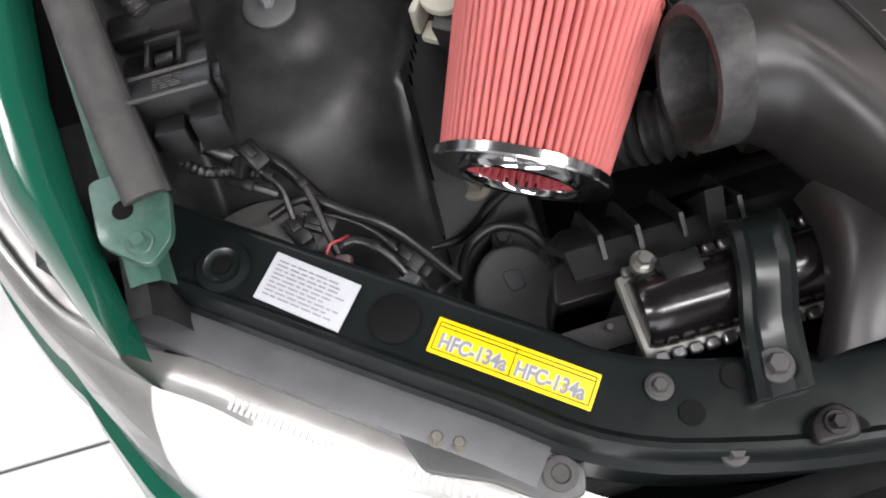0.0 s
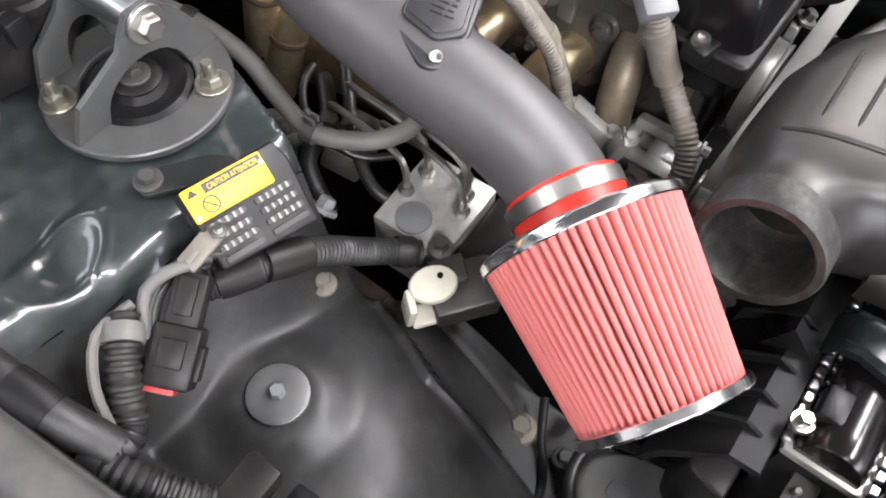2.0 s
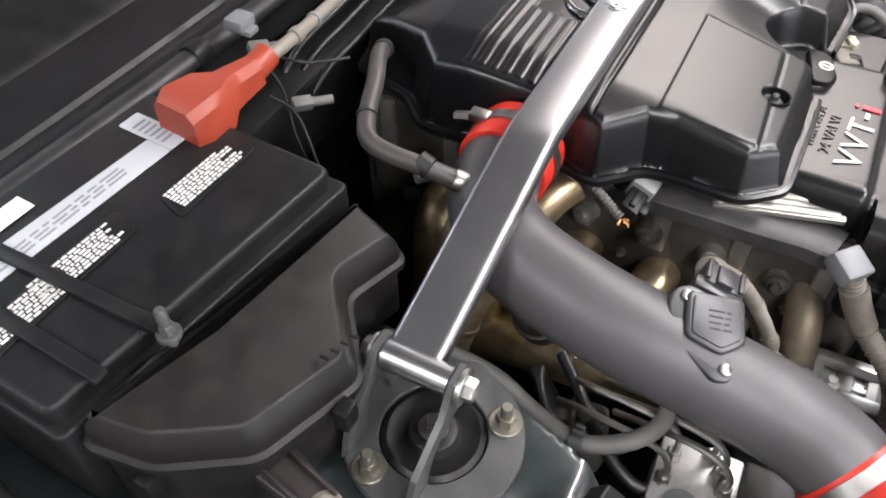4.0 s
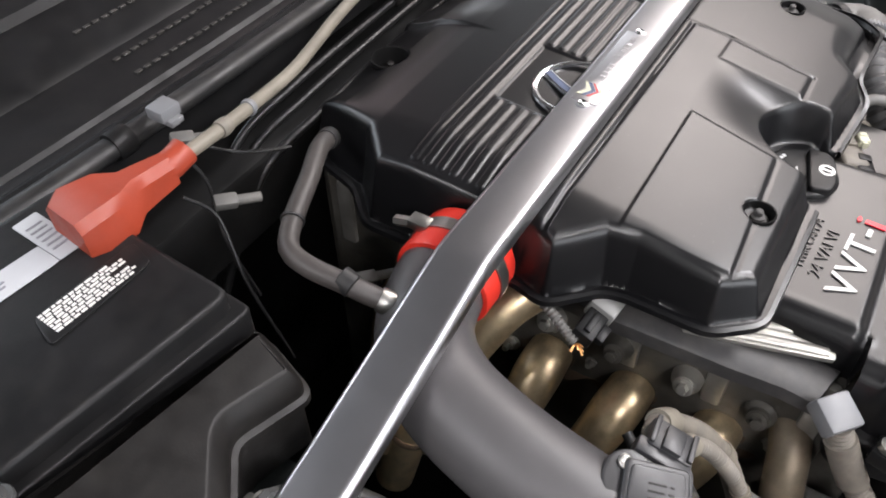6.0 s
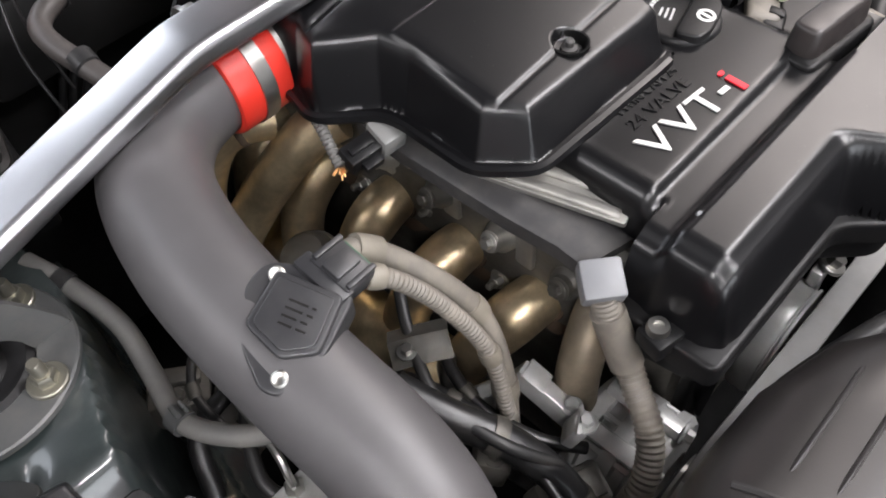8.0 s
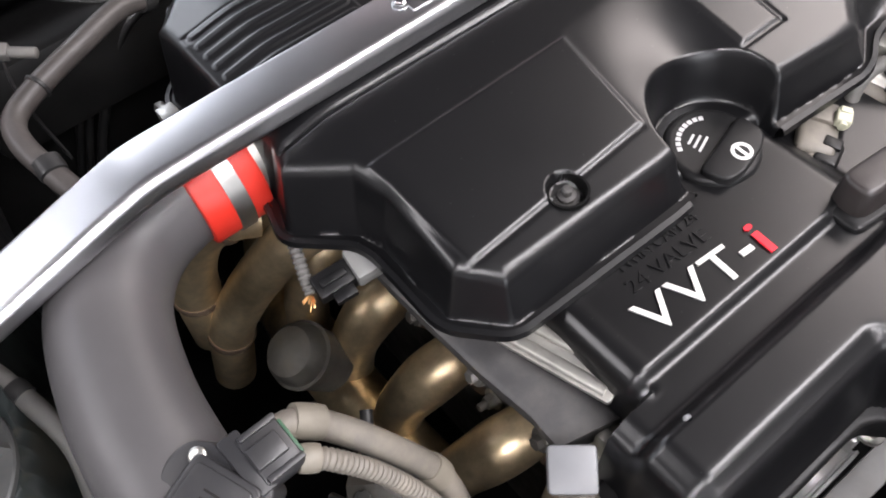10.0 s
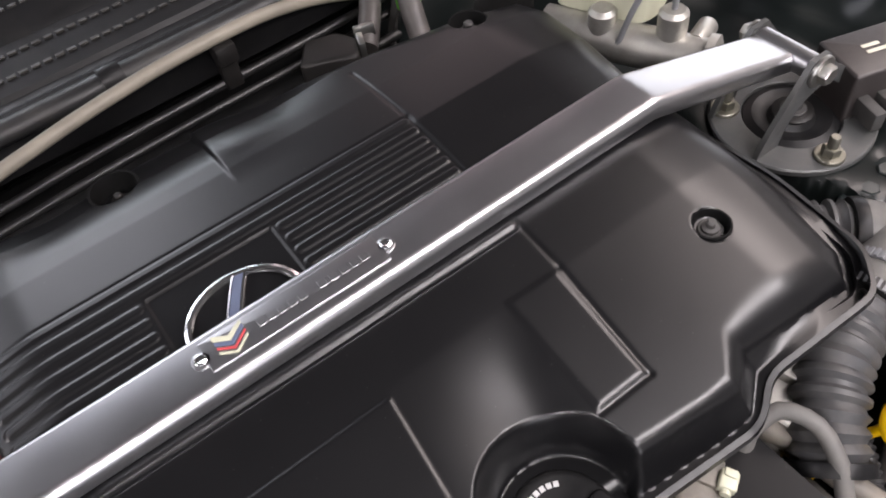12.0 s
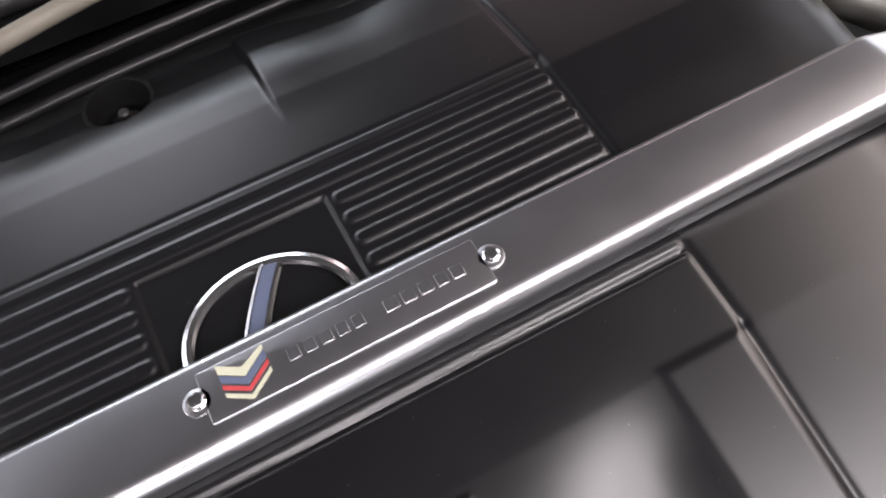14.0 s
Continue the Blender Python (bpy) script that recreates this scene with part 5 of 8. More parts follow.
for at, size, rot, mat, lab in (((-0.212, -0.268, 0.722), (0.022, 0.012, 0.026), 30, BRIGHTCAST, "bright cast bracket on the engine"), ((-0.232, -0.200, 0.71), (0.022, 0.034, 0.022), -20, BRIGHTCAST, "dull cast bracket beside the header"), ((-0.200, -0.235, 0.712), (0.016, 0.075, 0.022), 12, BRIGHTCAST, "bare metal stay beside the conduit")):
    bm = bmesh.new()
    mm2 = Matrix.Translation(at) @ pose(0, 0, 0, 25, 10, rot)
    cbox(bm, (0, 0, 0), size, mm2, 0.003)
    cbox(bm, (0, size[1] * 0.3, size[2] * 0.5), (size[0] * 1.3, size[1] * 0.3, 0.004), mm2, 0.001)
    hexbolt(bm, mm2 @ Vector((0, -size[1] * 0.2, size[2] / 2)), 0.006, 0.006)
    solid("engine_bracket", bm, mat, lab, "bracket")
bm = bmesh.new()
tube(bm, [(-0.118, -0.222, 0.765), (-0.145, -0.230, 0.755), (-0.168, -0.238, 0.725), (-0.182, -0.248, 0.67)], 0.019, 20, 0.008)
solid("exhaust_gas_pipe", bm, TANMETAL, "dull tan stained pipe beside the conduit", "exhaust header")

# idler pulley between the timing cover and the drive belt
wn = thing("idler_pulley", "bright bare metal pulley below the timing cover", "pulley", (0.015, -0.337, 0.655))
om = basis((0.018, -0.326, 0.650), (1, 0, 0), (0.03, -1, 0))
part("drum", ring_lathe(bmesh.new(), [(0.020, -0.008), (0.055, -0.008), (0.059, -0.005), (0.0605, 0.0), (0.0605, 0.012), (0.059, 0.0155), (0.0575, 0.016), (0.0575, 0.018), (0.060, 0.019), (0.060, 0.0215), (0.052, 0.022), (0.020, 0.014)], om, 64), BRIGHTCAST, wn, smooth=40)
part("hub_bolt", hexbolt(bmesh.new(), om @ Vector((0, 0, 0.012)), 0.011, 0.008, (0.03, -1, 0)), STEEL, wn)
part("tensioner_bolt", hexbolt(bmesh.new(), (0.066, -0.341, 0.722), 0.008, 0.010, (0.2, -0.3, 1)), STEEL, wn)
part("tensioner_arm", cbox(bmesh.new(), (0.062, -0.336, 0.688), (0.024, 0.012, 0.066), None, 0.004), BRIGHTCAST, wn)
# clutter in the gap below the intake pipe
hose("lower_hose", [(-0.30, -0.16, 0.78), (-0.285, -0.20, 0.765), (-0.26, -0.25, 0.74), (-0.25, -0.30, 0.70), (-0.27, -0.34, 0.64)], 0.014, BLACKWIRE, "black coolant hose below the intake pipe", "hose", 18, bands=((0.35, 0.012, DIRTYCAST, "clamp"), (0.7, 0.012, DIRTYCAST, "clamp")))
hose("lower_wire", [(-0.235, -0.10, 0.80), (-0.262, -0.14, 0.785), (-0.282, -0.19, 0.77), (-0.272, -0.245, 0.76), (-0.245, -0.28, 0.73)], 0.005, RUBBER, "thin black wire in the gap beside the header", "wire", 10, bands=((0.5, 0.02, GREYHOSE, "tape"),))
for pts, r, lab in (([(-0.205, -0.12, 0.66), (-0.235, -0.15, 0.70), (-0.255, -0.19, 0.705), (-0.26, -0.24, 0.69), (-0.24, -0.29, 0.66)], 0.009, "thick black"), ([(-0.29, -0.11, 0.73), (-0.275, -0.15, 0.748), (-0.262, -0.20, 0.745), (-0.258, -0.25, 0.735), (-0.27, -0.31, 0.72)], 0.0045, "thin black"), ([(-0.225, -0.13, 0.74), (-0.245, -0.165, 0.742), (-0.250, -0.205, 0.73), (-0.235, -0.25, 0.715), (-0.21, -0.28, 0.70)], 0.0055, "taped black"), ([(-0.33, -0.03, 0.78), (-0.36, -0.06, 0.775), (-0.39, -0.09, 0.765), (-0.41, -0.13, 0.75), (-0.40, -0.16, 0.74)], 0.006, "looping black"), ([(-0.34, -0.01, 0.75), (-0.38, -0.05, 0.752), (-0.42, -0.06, 0.745), (-0.44, -0.10, 0.72)], 0.0085, "oily black"), ([(-0.36, -0.02, 0.79), (-0.385, -0.03, 0.792), (-0.405, -0.055, 0.782), (-0.40, -0.10, 0.765), (-0.375, -0.125, 0.76)], 0.0038, "narrow black")):
    hose("gap_hose", pts, r, BLACKWIRE, lab + " hose deep in the gap below the intake pipe", "hose", 12, bands=((0.4, 0.012, DIRTYCAST, "clip"),))
for p, size, rot in (((-0.262, -0.225, 0.70), (0.05, 0.03, 0.03), 35), ((-0.245, -0.29, 0.68), (0.06, 0.035, 0.04), -20), ((-0.375, -0.075, 0.735), (0.06, 0.04, 0.03), 15), ((-0.41, -0.02, 0.74), (0.04, 0.05, 0.03), 60)):
    bm = bmesh.new()
    mq = Matrix.Translation(p) @ pose(0, 0, 0, 12, 8, rot)
    cbox(bm, (0, 0, 0), size, mq, 0.005)
    cbox(bm, (size[0] * 0.2, 0, size[2] * 0.5), (size[0] * 0.4, size[1] * 0.7, 0.012), mq, 0.002)
    hexbolt(bm, mq @ Vector((-size[0] * 0.28, 0, size[2] / 2)), 0.006, 0.006)
    solid("mount_casting", bm, DIRTYCAST, "oily cast mount deep in the gap below the pipe", "engine part")
sb = thing("heat_shield", "bent pale metal heat shield flap beside the header", "heat shield", (-0.262, -0.155, 0.77))
bm = bmesh.new()
hsm = basis((-0.262, -0.150, 0.785), (0.75, -0.6, 0.2), (-0.4, -0.2, 0.9))
loft(bm, [[hsm @ Vector((x, y, z + h)) for y, z in ((-0.016, 0.0), (0.006, 0.003), (0.016, -0.006), (0.016, -0.0075), (0.006, 0.0015), (-0.016, -0.0015))] for x, h in ((-0.024, 0), (0.0, 0.003), (0.024, -0.004))])
part("flap", bm, DIRTYCAST, sb)
part("bolt", hexbolt(bmesh.new(), hsm @ Vector((-0.010, -0.004, 0.003)), 0.005, 0.005), STEEL, sb)

# ---- battery corner ----
bat = thing("battery", "black car battery with white label and recycling marks", "battery", (-0.525, 0.26, 0.80))
bm = bmesh.new()
slab(bm, [(-0.665, 0.192), (-0.384, 0.156), (-0.372, 0.37), (-0.655, 0.395)], 0.80, 0.968, 0.003, 0.008)
part("case", bm, PLASTIC, bat)
bm = bmesh.new()
slab(bm, [(-0.660, 0.200), (-0.390, 0.166), (-0.378, 0.365), (-0.65, 0.39)], 0.964, 0.986, 0.005, 0.012)
lid = part("lid", bm, PLASTIC, bat)
bmat = basis((-0.525, 0.27, 0.9864), (1, -0.06, 0), (0, 0, 1))
bm = bmesh.new()
slab(bm, [(-0.105, 0.034), (0.090, 0.030), (0.090, 0.056), (-0.105, 0.064)], 0, 0.0008, 0.0003, 0.002, bmat)
stk = part("sticker", bm, WHITELAB, bat, "white paper label with dark print")
bm = bmesh.new()
slab(bm, [(0.0905, 0.030), (0.112, 0.030), (0.112, 0.090), (0.0905, 0.090)], 0, 0.0008, 0.0003, 0.002, bmat)
part("sticker", bm, WHITELAB, bat, "pale blue white bar-striped label")
bm = bmesh.new()
cbox(bm, (-0.04, 0.083, 0.0006), (0.06, 0.020, 0.0008), bmat, 0.0003, 1)
part("brand_block", bm, WHITEINK, bat, "white plain block in place of a brand name")
bm = bmesh.new()
bars(bm, bmat, 3, -0.095, 0.08, 0.038, 0.052, 5, 0.001, 0.4, 0.012)
part("print", bm, GREYINK, stk)
part("print", bars(bmesh.new(), bmat, 6, 0.094, 0.108, 0.04, 0.08, 6, 0.001, 0.3, 0.02), GREYINK, stk)
for cx0, cy0, sd in ((0.085, -0.012, 11), (-0.030, 0.004, 12), (-0.085, 0.0, 13)):
    bm = bmesh.new()
    slab(bm, [(cx0 - 0.048, cy0 - 0.020), (cx0 + 0.042, cy0 - 0.016), (cx0 + 0.048, cy0 + 0.012), (cx0 - 0.040, cy0 + 0.010)], 0, 0.0012, 0.0005, 0.006, bmat)
    mk = part("mark_panel", bm, PLASTIC, bat)
    bm = bmesh.new()
    bars(bm, bmat, 7, cx0 - 0.038, cx0 + 0.034, cy0 - 0.015, cy0 + 0.009, sd, 0.0016, 0.6, 0.0045)
    part("print", bm, WHITEINK, mk, "white recycling and warning marks")
bm = bmesh.new()
box(bm, (-0.1, -0.09, 0.0), (-0.088, 0.10, 0.005), bmat, 0.002)
part("bead", bm, PLASTIC, bat)
# hold-down stud and bar
hd = thing("battery_clamp", "steel hold-down stud and black bar on the battery", "battery clamp", (-0.57, 0.17, 0.97))
bm = bmesh.new()
lathe(bm, [(0.004, -0.05), (0.004, 0.022), (0.003, 0.024)], Matrix.Translation((-0.578, 0.172, 0.99)), 12)
hexbolt(bm, (-0.578, 0.172, 0.987), 0.0055, 0.009)
part("stud", bm, GREYSTEEL, hd)
bm = bmesh.new()
box(bm, (-0.583, 0.172, 0.984), (-0.571, 0.40, 0.991), None, 0.002)
part("strap", bm, PLASTIC, hd)
# red terminal boot and its cable
boot = thing("terminal_boot", "orange red rubber boot over the battery terminal", "terminal cover", (-0.38, 0.3, 0.985))
tm2 = basis((-0.387, 0.296, 0.985), (0.86, -0.10, 0.0), (0, 0, 1)) @ Matrix.Diagonal((0.84, 0.82, 0.9, 1))
bm = bmesh.new()
loops = []
for x, hw, z0, z1 in ((-0.035, 0.028, 0.0, 0.034), (-0.020, 0.034, -0.004, 0.040), (0.012, 0.030, -0.004, 0.038), (0.030, 0.018, 0.0, 0.034), (0.044, 0.017, 0.002, 0.033), (0.075, 0.014, 0.004, 0.030)):
    loops.append([tm2 @ Vector((x, y, z)) for y, z in ((-hw, z0), (-hw, z1 - 0.008), (-hw + 0.008, z1), (hw - 0.008, z1), (hw, z1 - 0.008), (hw, z0))])
loft(bm, loops)
part("boot", bm, REDCAP, boot)
part("sleeve", tube(bmesh.new(), [(-0.334, 0.2905, 1.0000), (-0.321, 0.2885, 1.0005), (-0.305, 0.288, 1.004)], 0.0125, 16, 0.006), REDCAP, boot)
hose("battery_cable", [(-0.325, 0.289, 1.000), (-0.27, 0.286, 1.000), (-0.20, 0.298, 0.989), (-0.15, 0.305, 0.985), (-0.10, 0.316, 0.985), (-0.05, 0.328, 0.985), (0.0, 0.337, 0.985), (0.05, 0.343, 0.985), (0.10, 0.346, 0.984), (0.15, 0.349, 0.980), (0.20, 0.356, 0.966), (0.25, 0.362, 0.945), (0.30, 0.37, 0.915)], 0.0062, CABLE, "thick brown tan battery cable along the cowl", "cable", 14, bands=((0.10, 0.012, TANHOSE, "tape"), (0.16, 0.006, GREYPLAST, "tie")))
for pts in ([(-0.30, 0.305, 0.99), (-0.292, 0.29, 0.96), (-0.305, 0.27, 0.91), (-0.30, 0.25, 0.84)], [(-0.265, 0.31, 0.97), (-0.245, 0.30, 0.955), (-0.225, 0.282, 0.95), (-0.205, 0.27, 0.945)], [(-0.335, 0.268, 0.985), (-0.318, 0.254, 0.955), (-0.330, 0.225, 0.90), (-0.32, 0.20, 0.80)]):
    hose("thin_wire", pts, 0.0016, BLACKWIRE, "thin loose black wire below the battery cable", "wire", 8, group="loose wires")
bm = bmesh.new()
cbox(bm, (-0.278, 0.338, 1.008), (0.022, 0.020, 0.012), pose(0, 0, 0), 0.002)
cbox(bm, (-0.278, 0.338, 1.001), (0.014, 0.03, 0.006), pose(0, 0, 0), 0.001)
solid("cable_clip", bm, GREYPLAST, "grey plastic clip on the cowl edge", "cable clip")
for p, lab in (((-0.30, 0.262, 0.955), "pale grey plug below the cable"), ((-0.285, 0.315, 0.99), "small grey cable lug"), ((-0.245, 0.165, 0.86), "grey plug beside the throttle")):
    bm = bmesh.new()
    mq = Matrix.Translation(p) @ pose(0, 0, 0, 20, 10, -35)
    cbox(bm, (0, 0, 0), (0.020, 0.012, 0.011), mq, 0.002)
    lathe(bm, [(0.0045, 0), (0.0045, 0.022), (0.003, 0.023)], mq @ pose(0.008, 0, 0, 0, 90, 0), 14)
    solid("grey_plug", bm, GREYHOSE, lab, "connector")

# relay box with its bevelled lid
FB = [(-0.656, 0.186), (-0.646, 0.140), (-0.606, 0.090), (-0.520, 0.066), (-0.464, 0.112), (-0.402, 0.096), (-0.386, 0.150), (-0.560, 0.166), (-0.585, 0.184)]
fbx = thing("relay_box", "matte black plastic relay box beside the battery", "relay box", (-0.52, 0.12, 0.86))
bm = bmesh.new()
lp = rounded_loop(FB, 0.010, 4)
loops = []
for d, z in ((-0.001, 0.928), (-0.003, 0.930), (-0.003, 0.936), (0.001, 0.938), (0.001, 0.946), (0.003, 0.953), (0.0075, 0.961), (0.0095, 0.9632), (0.011, 0.9636)):
    loops.append([(p.x, p.y, z - 0.006 + 0.2 * (p.y - 0.09) - 0.06 * (p.x + 0.5)) for p in inset_loop(lp, d)])
loft(bm, loops)
flid = part("lid", bm, DULL, fbx)
bm = bmesh.new()
loops = [[(p.x, p.y, z) for p in inset_loop(lp, 0.004)] for z in (0.862, 0.934)]
loft(bm, loops)
part("base", bm, DULL, fbx)
bm = bmesh.new()
for k in range(4):
    cbox(bm, (-0.535 + 0.008 * k, 0.082 - 0.003 * k, 0.9652), (0.002, 0.007, 0.0012), None)
part("moulded_mark", bm, DULL, flid)
for p in ((-0.547, 0.062, 0.925), (-0.648, 0.148, 0.925)):
    bm = bmesh.new()
    cbox(bm, p, (0.016, 0.012, 0.022), pose(0, 0, 0, 0, 0, 0), 0.002)
    part("latch", bm, PLASTIC, flid)
bm = bmesh.new()
arm = basis((-0.594, 0.084, 0.900), (-0.22, -0.97, -0.08), (0, 0, 1))
slab(bm, [(-0.025, -0.018), (0.042, -0.012), (0.052, -0.006), (0.052, 0.006), (0.042, 0.012), (-0.025, 0.018)], -0.004, 0.006, 0.002, 0.005, arm)
for o in (-1, 1):
    box(bm, (-0.02, o * 0.0105 - 0.0015, 0.004), (0.040, o * 0.0105 + 0.0015, 0.011), arm, 0.001, 1)
br = part("mount_arm", bm, BROWNPL, fbx)
part("bolt", hexbolt(bmesh.new(), arm @ Vector((0.040, 0, 0.006)), 0.0075, 0.006), TANHOSE, br, "brown tinted bolt")

# ---- fuse block with caution label ----
blk2 = thing("fuse_block", "black slotted fuse block with yellow caution label", "fuse block", (-0.545, -0.115, 0.86))
fbm = basis((-0.5415, -0.1205, 0.8945), (0.063, -0.012, -0.007), (-0.02, -0.57, 0.82)) @ Matrix.Translation((0.0025, -0.0135, 0))
bm = bmesh.new()
slab(bm, [(-0.033, -0.030), (0.040, -0.034), (0.044, 0.012), (0.040, 0.028), (-0.032, 0.026)], -0.018, 0.0, 0.002, 0.003, fbm)
fbody = part("body", bm, PLASTIC, blk2)
for cx0 in (-0.014, 0.022):
    for k in range(4):
        bm = bmesh.new()
        slab(bm, [(cx0 - 0.0145, -0.0045 - 0.0078 * k), (cx0 + 0.0145, -0.0045 - 0.0078 * k), (cx0 + 0.0145, 0.0 - 0.0078 * k), (cx0 - 0.0145, 0.0 - 0.0078 * k)], 0, 0.0012, 0.0004, 0.002, fbm)
        sl = part("slot", bm, INK, fbody)
        if k < 3:
            bm = bmesh.new()
            for j in range(5):
                cbox(bm, (cx0 - 0.0105 + 0.0052 * j, -0.0022 - 0.0078 * k, 0.0016), (0.0020, 0.0040, 0.0012), fbm)
            part("terminal", bm, MIDGREY, sl)
bm = bmesh.new()
slab(bm, [(-0.032, 0.003), (0.027, 0.003), (0.027, 0.026), (-0.032, 0.026)], 0.0, 0.0016, 0.0005, 0.002, fbm)
lab = part("caution_label", bm, AMBERLAB, blk2, "amber yellow caution label")
bm = bmesh.new()
cbox(bm, (0.004, 0.0212, 0.0018), (0.043, 0.0066, 0.0006), fbm)
part("print_band", bm, INK, lab)
letters("caution", "CAUTION ATTENTION", AMBERLAB, lab, fbm @ Matrix.Translation((-0.0145, 0.0193, 0.00215)), 0.0036, 0.037, 0.0004)
bm = ring_lathe(bmesh.new(), [(0.0048, 0.0016), (0.0058, 0.0016), (0.0058, 0.0021), (0.0048, 0.0021)], fbm @ Matrix.Translation((-0.0175, 0.0105, 0)), 28)
cbox(bm, (0, 0, 0.0019), (0.010, 0.001, 0.0005), fbm @ pose(-0.0175, 0.0105, 0, 0, 0, -45))
loft(bm, [[fbm @ Vector((x, y, z)) for x, y in ((-0.0295, 0.0195), (-0.0215, 0.0195), (-0.0255, 0.0245))] for z in (0.0016, 0.0021)])
bars(bm, fbm, 3, -0.009, 0.022, 0.006, 0.017, 21, 0.0018, 0.18, 0.006)
part("symbol", bm, INK, lab)
for p in ((-0.0295, 0.006), (0.0245, 0.019)):
    part("pin", lathe(bmesh.new(), [(0.0016, 0), (0.0016, 0.0012), (0.001, 0.0018)], fbm @ Matrix.Translation((p[0], p[1], 0.0016)), 12), WHITEINK, lab)
# its bracket to the tower
bm = bmesh.new()
slab(bm, [(-0.574, -0.064), (-0.562, -0.046), (-0.520, -0.072), (-0.508, -0.090), (-0.525, -0.102), (-0.552, -0.078)], 0.866, 0.870, 0.001, 0.008)
brk = thing("fuse_bracket", "black steel bracket bolted to the strut tower", "bracket", (-0.54, -0.08, 0.866))
part("plate", bm, BAYDULL, brk)
part("bolt", hexbolt(bmesh.new(), (-0.561, -0.058, 0.870), 0.0065, 0.006), GASKET, brk)
# terminal tab and wires of the fuse block
bm = bmesh.new()
tb = basis((-0.580, -0.132, 0.884), (-0.97, -0.10, -0.05), (0, -0.3, 1))
cbox(bm, (0.0, 0, 0), (0.034, 0.014, 0.006), tb, 0.002)
cbox(bm, (0.010, 0, 0.0035), (0.010, 0.004, 0.002), tb, 0.0005)
solid("terminal_tab", bm, TANHOSE, "tan plastic terminal tab on the fuse block", "terminal")
bm = bmesh.new()
hexbolt(bm, (-0.566, -0.134, 0.888), 0.0034, 0.004)
solid("terminal_bolt", bm, STEEL, "steel terminal bolt on the fuse block", "bolt")
for k, (dx, dz) in enumerate(((0, 0), (0.010, -0.004), (0.018, -0.006))):
    hose("fuse_wire", [(-0.590 + dx, -0.136 - 0.3 * dx, 0.882 + dz), (-0.606 + dx, -0.128, 0.884 + dz), (-0.622 + dx, -0.124, 0.878 + dz), (-0.632 + dx * 0.5, -0.130, 0.870), (-0.642 + dx * 0.4, -0.138, 0.862)], 0.0042, GREYHOSE if k == 0 else RUBBER, "grey wire bending down from the fuse block", "wire", 10)
# big black connector
bc = thing("wiring_connector", "large black wiring connector with red lock tab", "connector", (-0.625, -0.19, 0.83))
bcm = basis((-0.627, -0.152, 0.8565), (0.83, 0.375, 0.41), (-0.3, -0.3, 1))
bm = bmesh.new()
cbox(bm, (0.024, 0, 0), (0.036, 0.022, 0.018), bcm, 0.003)
cbox(bm, (0.026, 0, 0.010), (0.024, 0.012, 0.006), bcm, 0.001)
part("socket", bm, DULL, bc)
bm = bmesh.new()
cbox(bm, (-0.012, 0, 0), (0.040, 0.030, 0.024), bcm, 0.003)
cbox(bm, (-0.010, 0, 0.013), (0.018, 0.016, 0.005), bcm, 0.001)
for s in (-1, 1):
    cbox(bm, (-0.014, s * 0.016, 0), (0.022, 0.004, 0.012), bcm, 0.001)
part("plug", bm, DULL, bc)
bm = bmesh.new()
cbox(bm, (-0.034, 0.004, 0.002), (0.004, 0.020, 0.012), bcm, 0.001)
part("lock_tab", bm, PINKWIRE, bc, "red lock tab")
# ribbed looms
hose("ribbed_loom", [(-0.640, -0.122, 0.872), (-0.655, -0.136, 0.868), (-0.670, -0.150, 0.858), (-0.686, -0.166, 0.846), (-0.700, -0.172, 0.850), (-0.708, -0.155, 0.862), (-0.713, -0.10, 0.882), (-0.716, -0.02, 0.900), (-0.718, 0.10, 0.912), (-0.72, 0.25, 0.922)], 0.0115, RUBBER, "black corrugated wiring loom along the inner wing", "wiring loom", 16, 0.0022, 0.0062, bands=((0.03, 0.012, GREYHOSE, "tape"), (0.34, 0.02, PLASTIC, "tape"), (0.6, 0.02, PLASTIC, "tape")))
hose("taped_loom", [(-0.700, -0.176, 0.858), (-0.709, -0.13, 0.882), (-0.713, -0.05, 0.902), (-0.718, 0.05, 0.914), (-0.712, 0.16, 0.918), (-0.70, 0.30, 0.92)], 0.0125, RUBBER, "black taped wiring harness along the fender edge", "wiring loom", 14, bands=((0.12, 0.03, PLASTIC, "tape"), (0.3, 0.04, RUBBER, "tape"), (0.5, 0.03, PLASTIC, "tape"), (0.7, 0.05, RUBBER, "tape"), (0.9, 0.03, PLASTIC, "tape")))
hose("ribbed_loom", [(-0.712, -0.165, 0.858), (-0.706, -0.190, 0.852), (-0.697, -0.213, 0.842), (-0.688, -0.232, 0.832), (-0.676, -0.252, 0.82)], 0.0110, RUBBER, "black corrugated loom running to the relay", "wiring loom", 16, 0.0022, 0.0062, bands=((0.06, 0.014, PLASTIC, "tape"), (0.93, 0.012, PLASTIC, "tape")))
hose("thin_wire", [(-0.632, -0.122, 0.875), (-0.660, -0.122, 0.876), (-0.682, -0.142, 0.868), (-0.693, -0.165, 0.858)], 0.0035, GREYHOSE, "thin grey wire loop", "wire", 8)
hose("ribbed_loom", [(-0.59, -0.135, 0.85), (-0.544, -0.158, 0.845), (-0.51, -0.166, 0.82), (-0.48, -0.172, 0.785), (-0.455, -0.185, 0.765), (-0.44, -0.20, 0.757)], 0.0115, RUBBER, "black corrugated loom crossing to the brake unit", "wiring loom", 16, 0.0014, 0.0045, bands=((0.12, 0.03, DULL, "tape"), (0.3, 0.035, DULL, "tape"), (0.95, 0.016, DULL, "tape")))
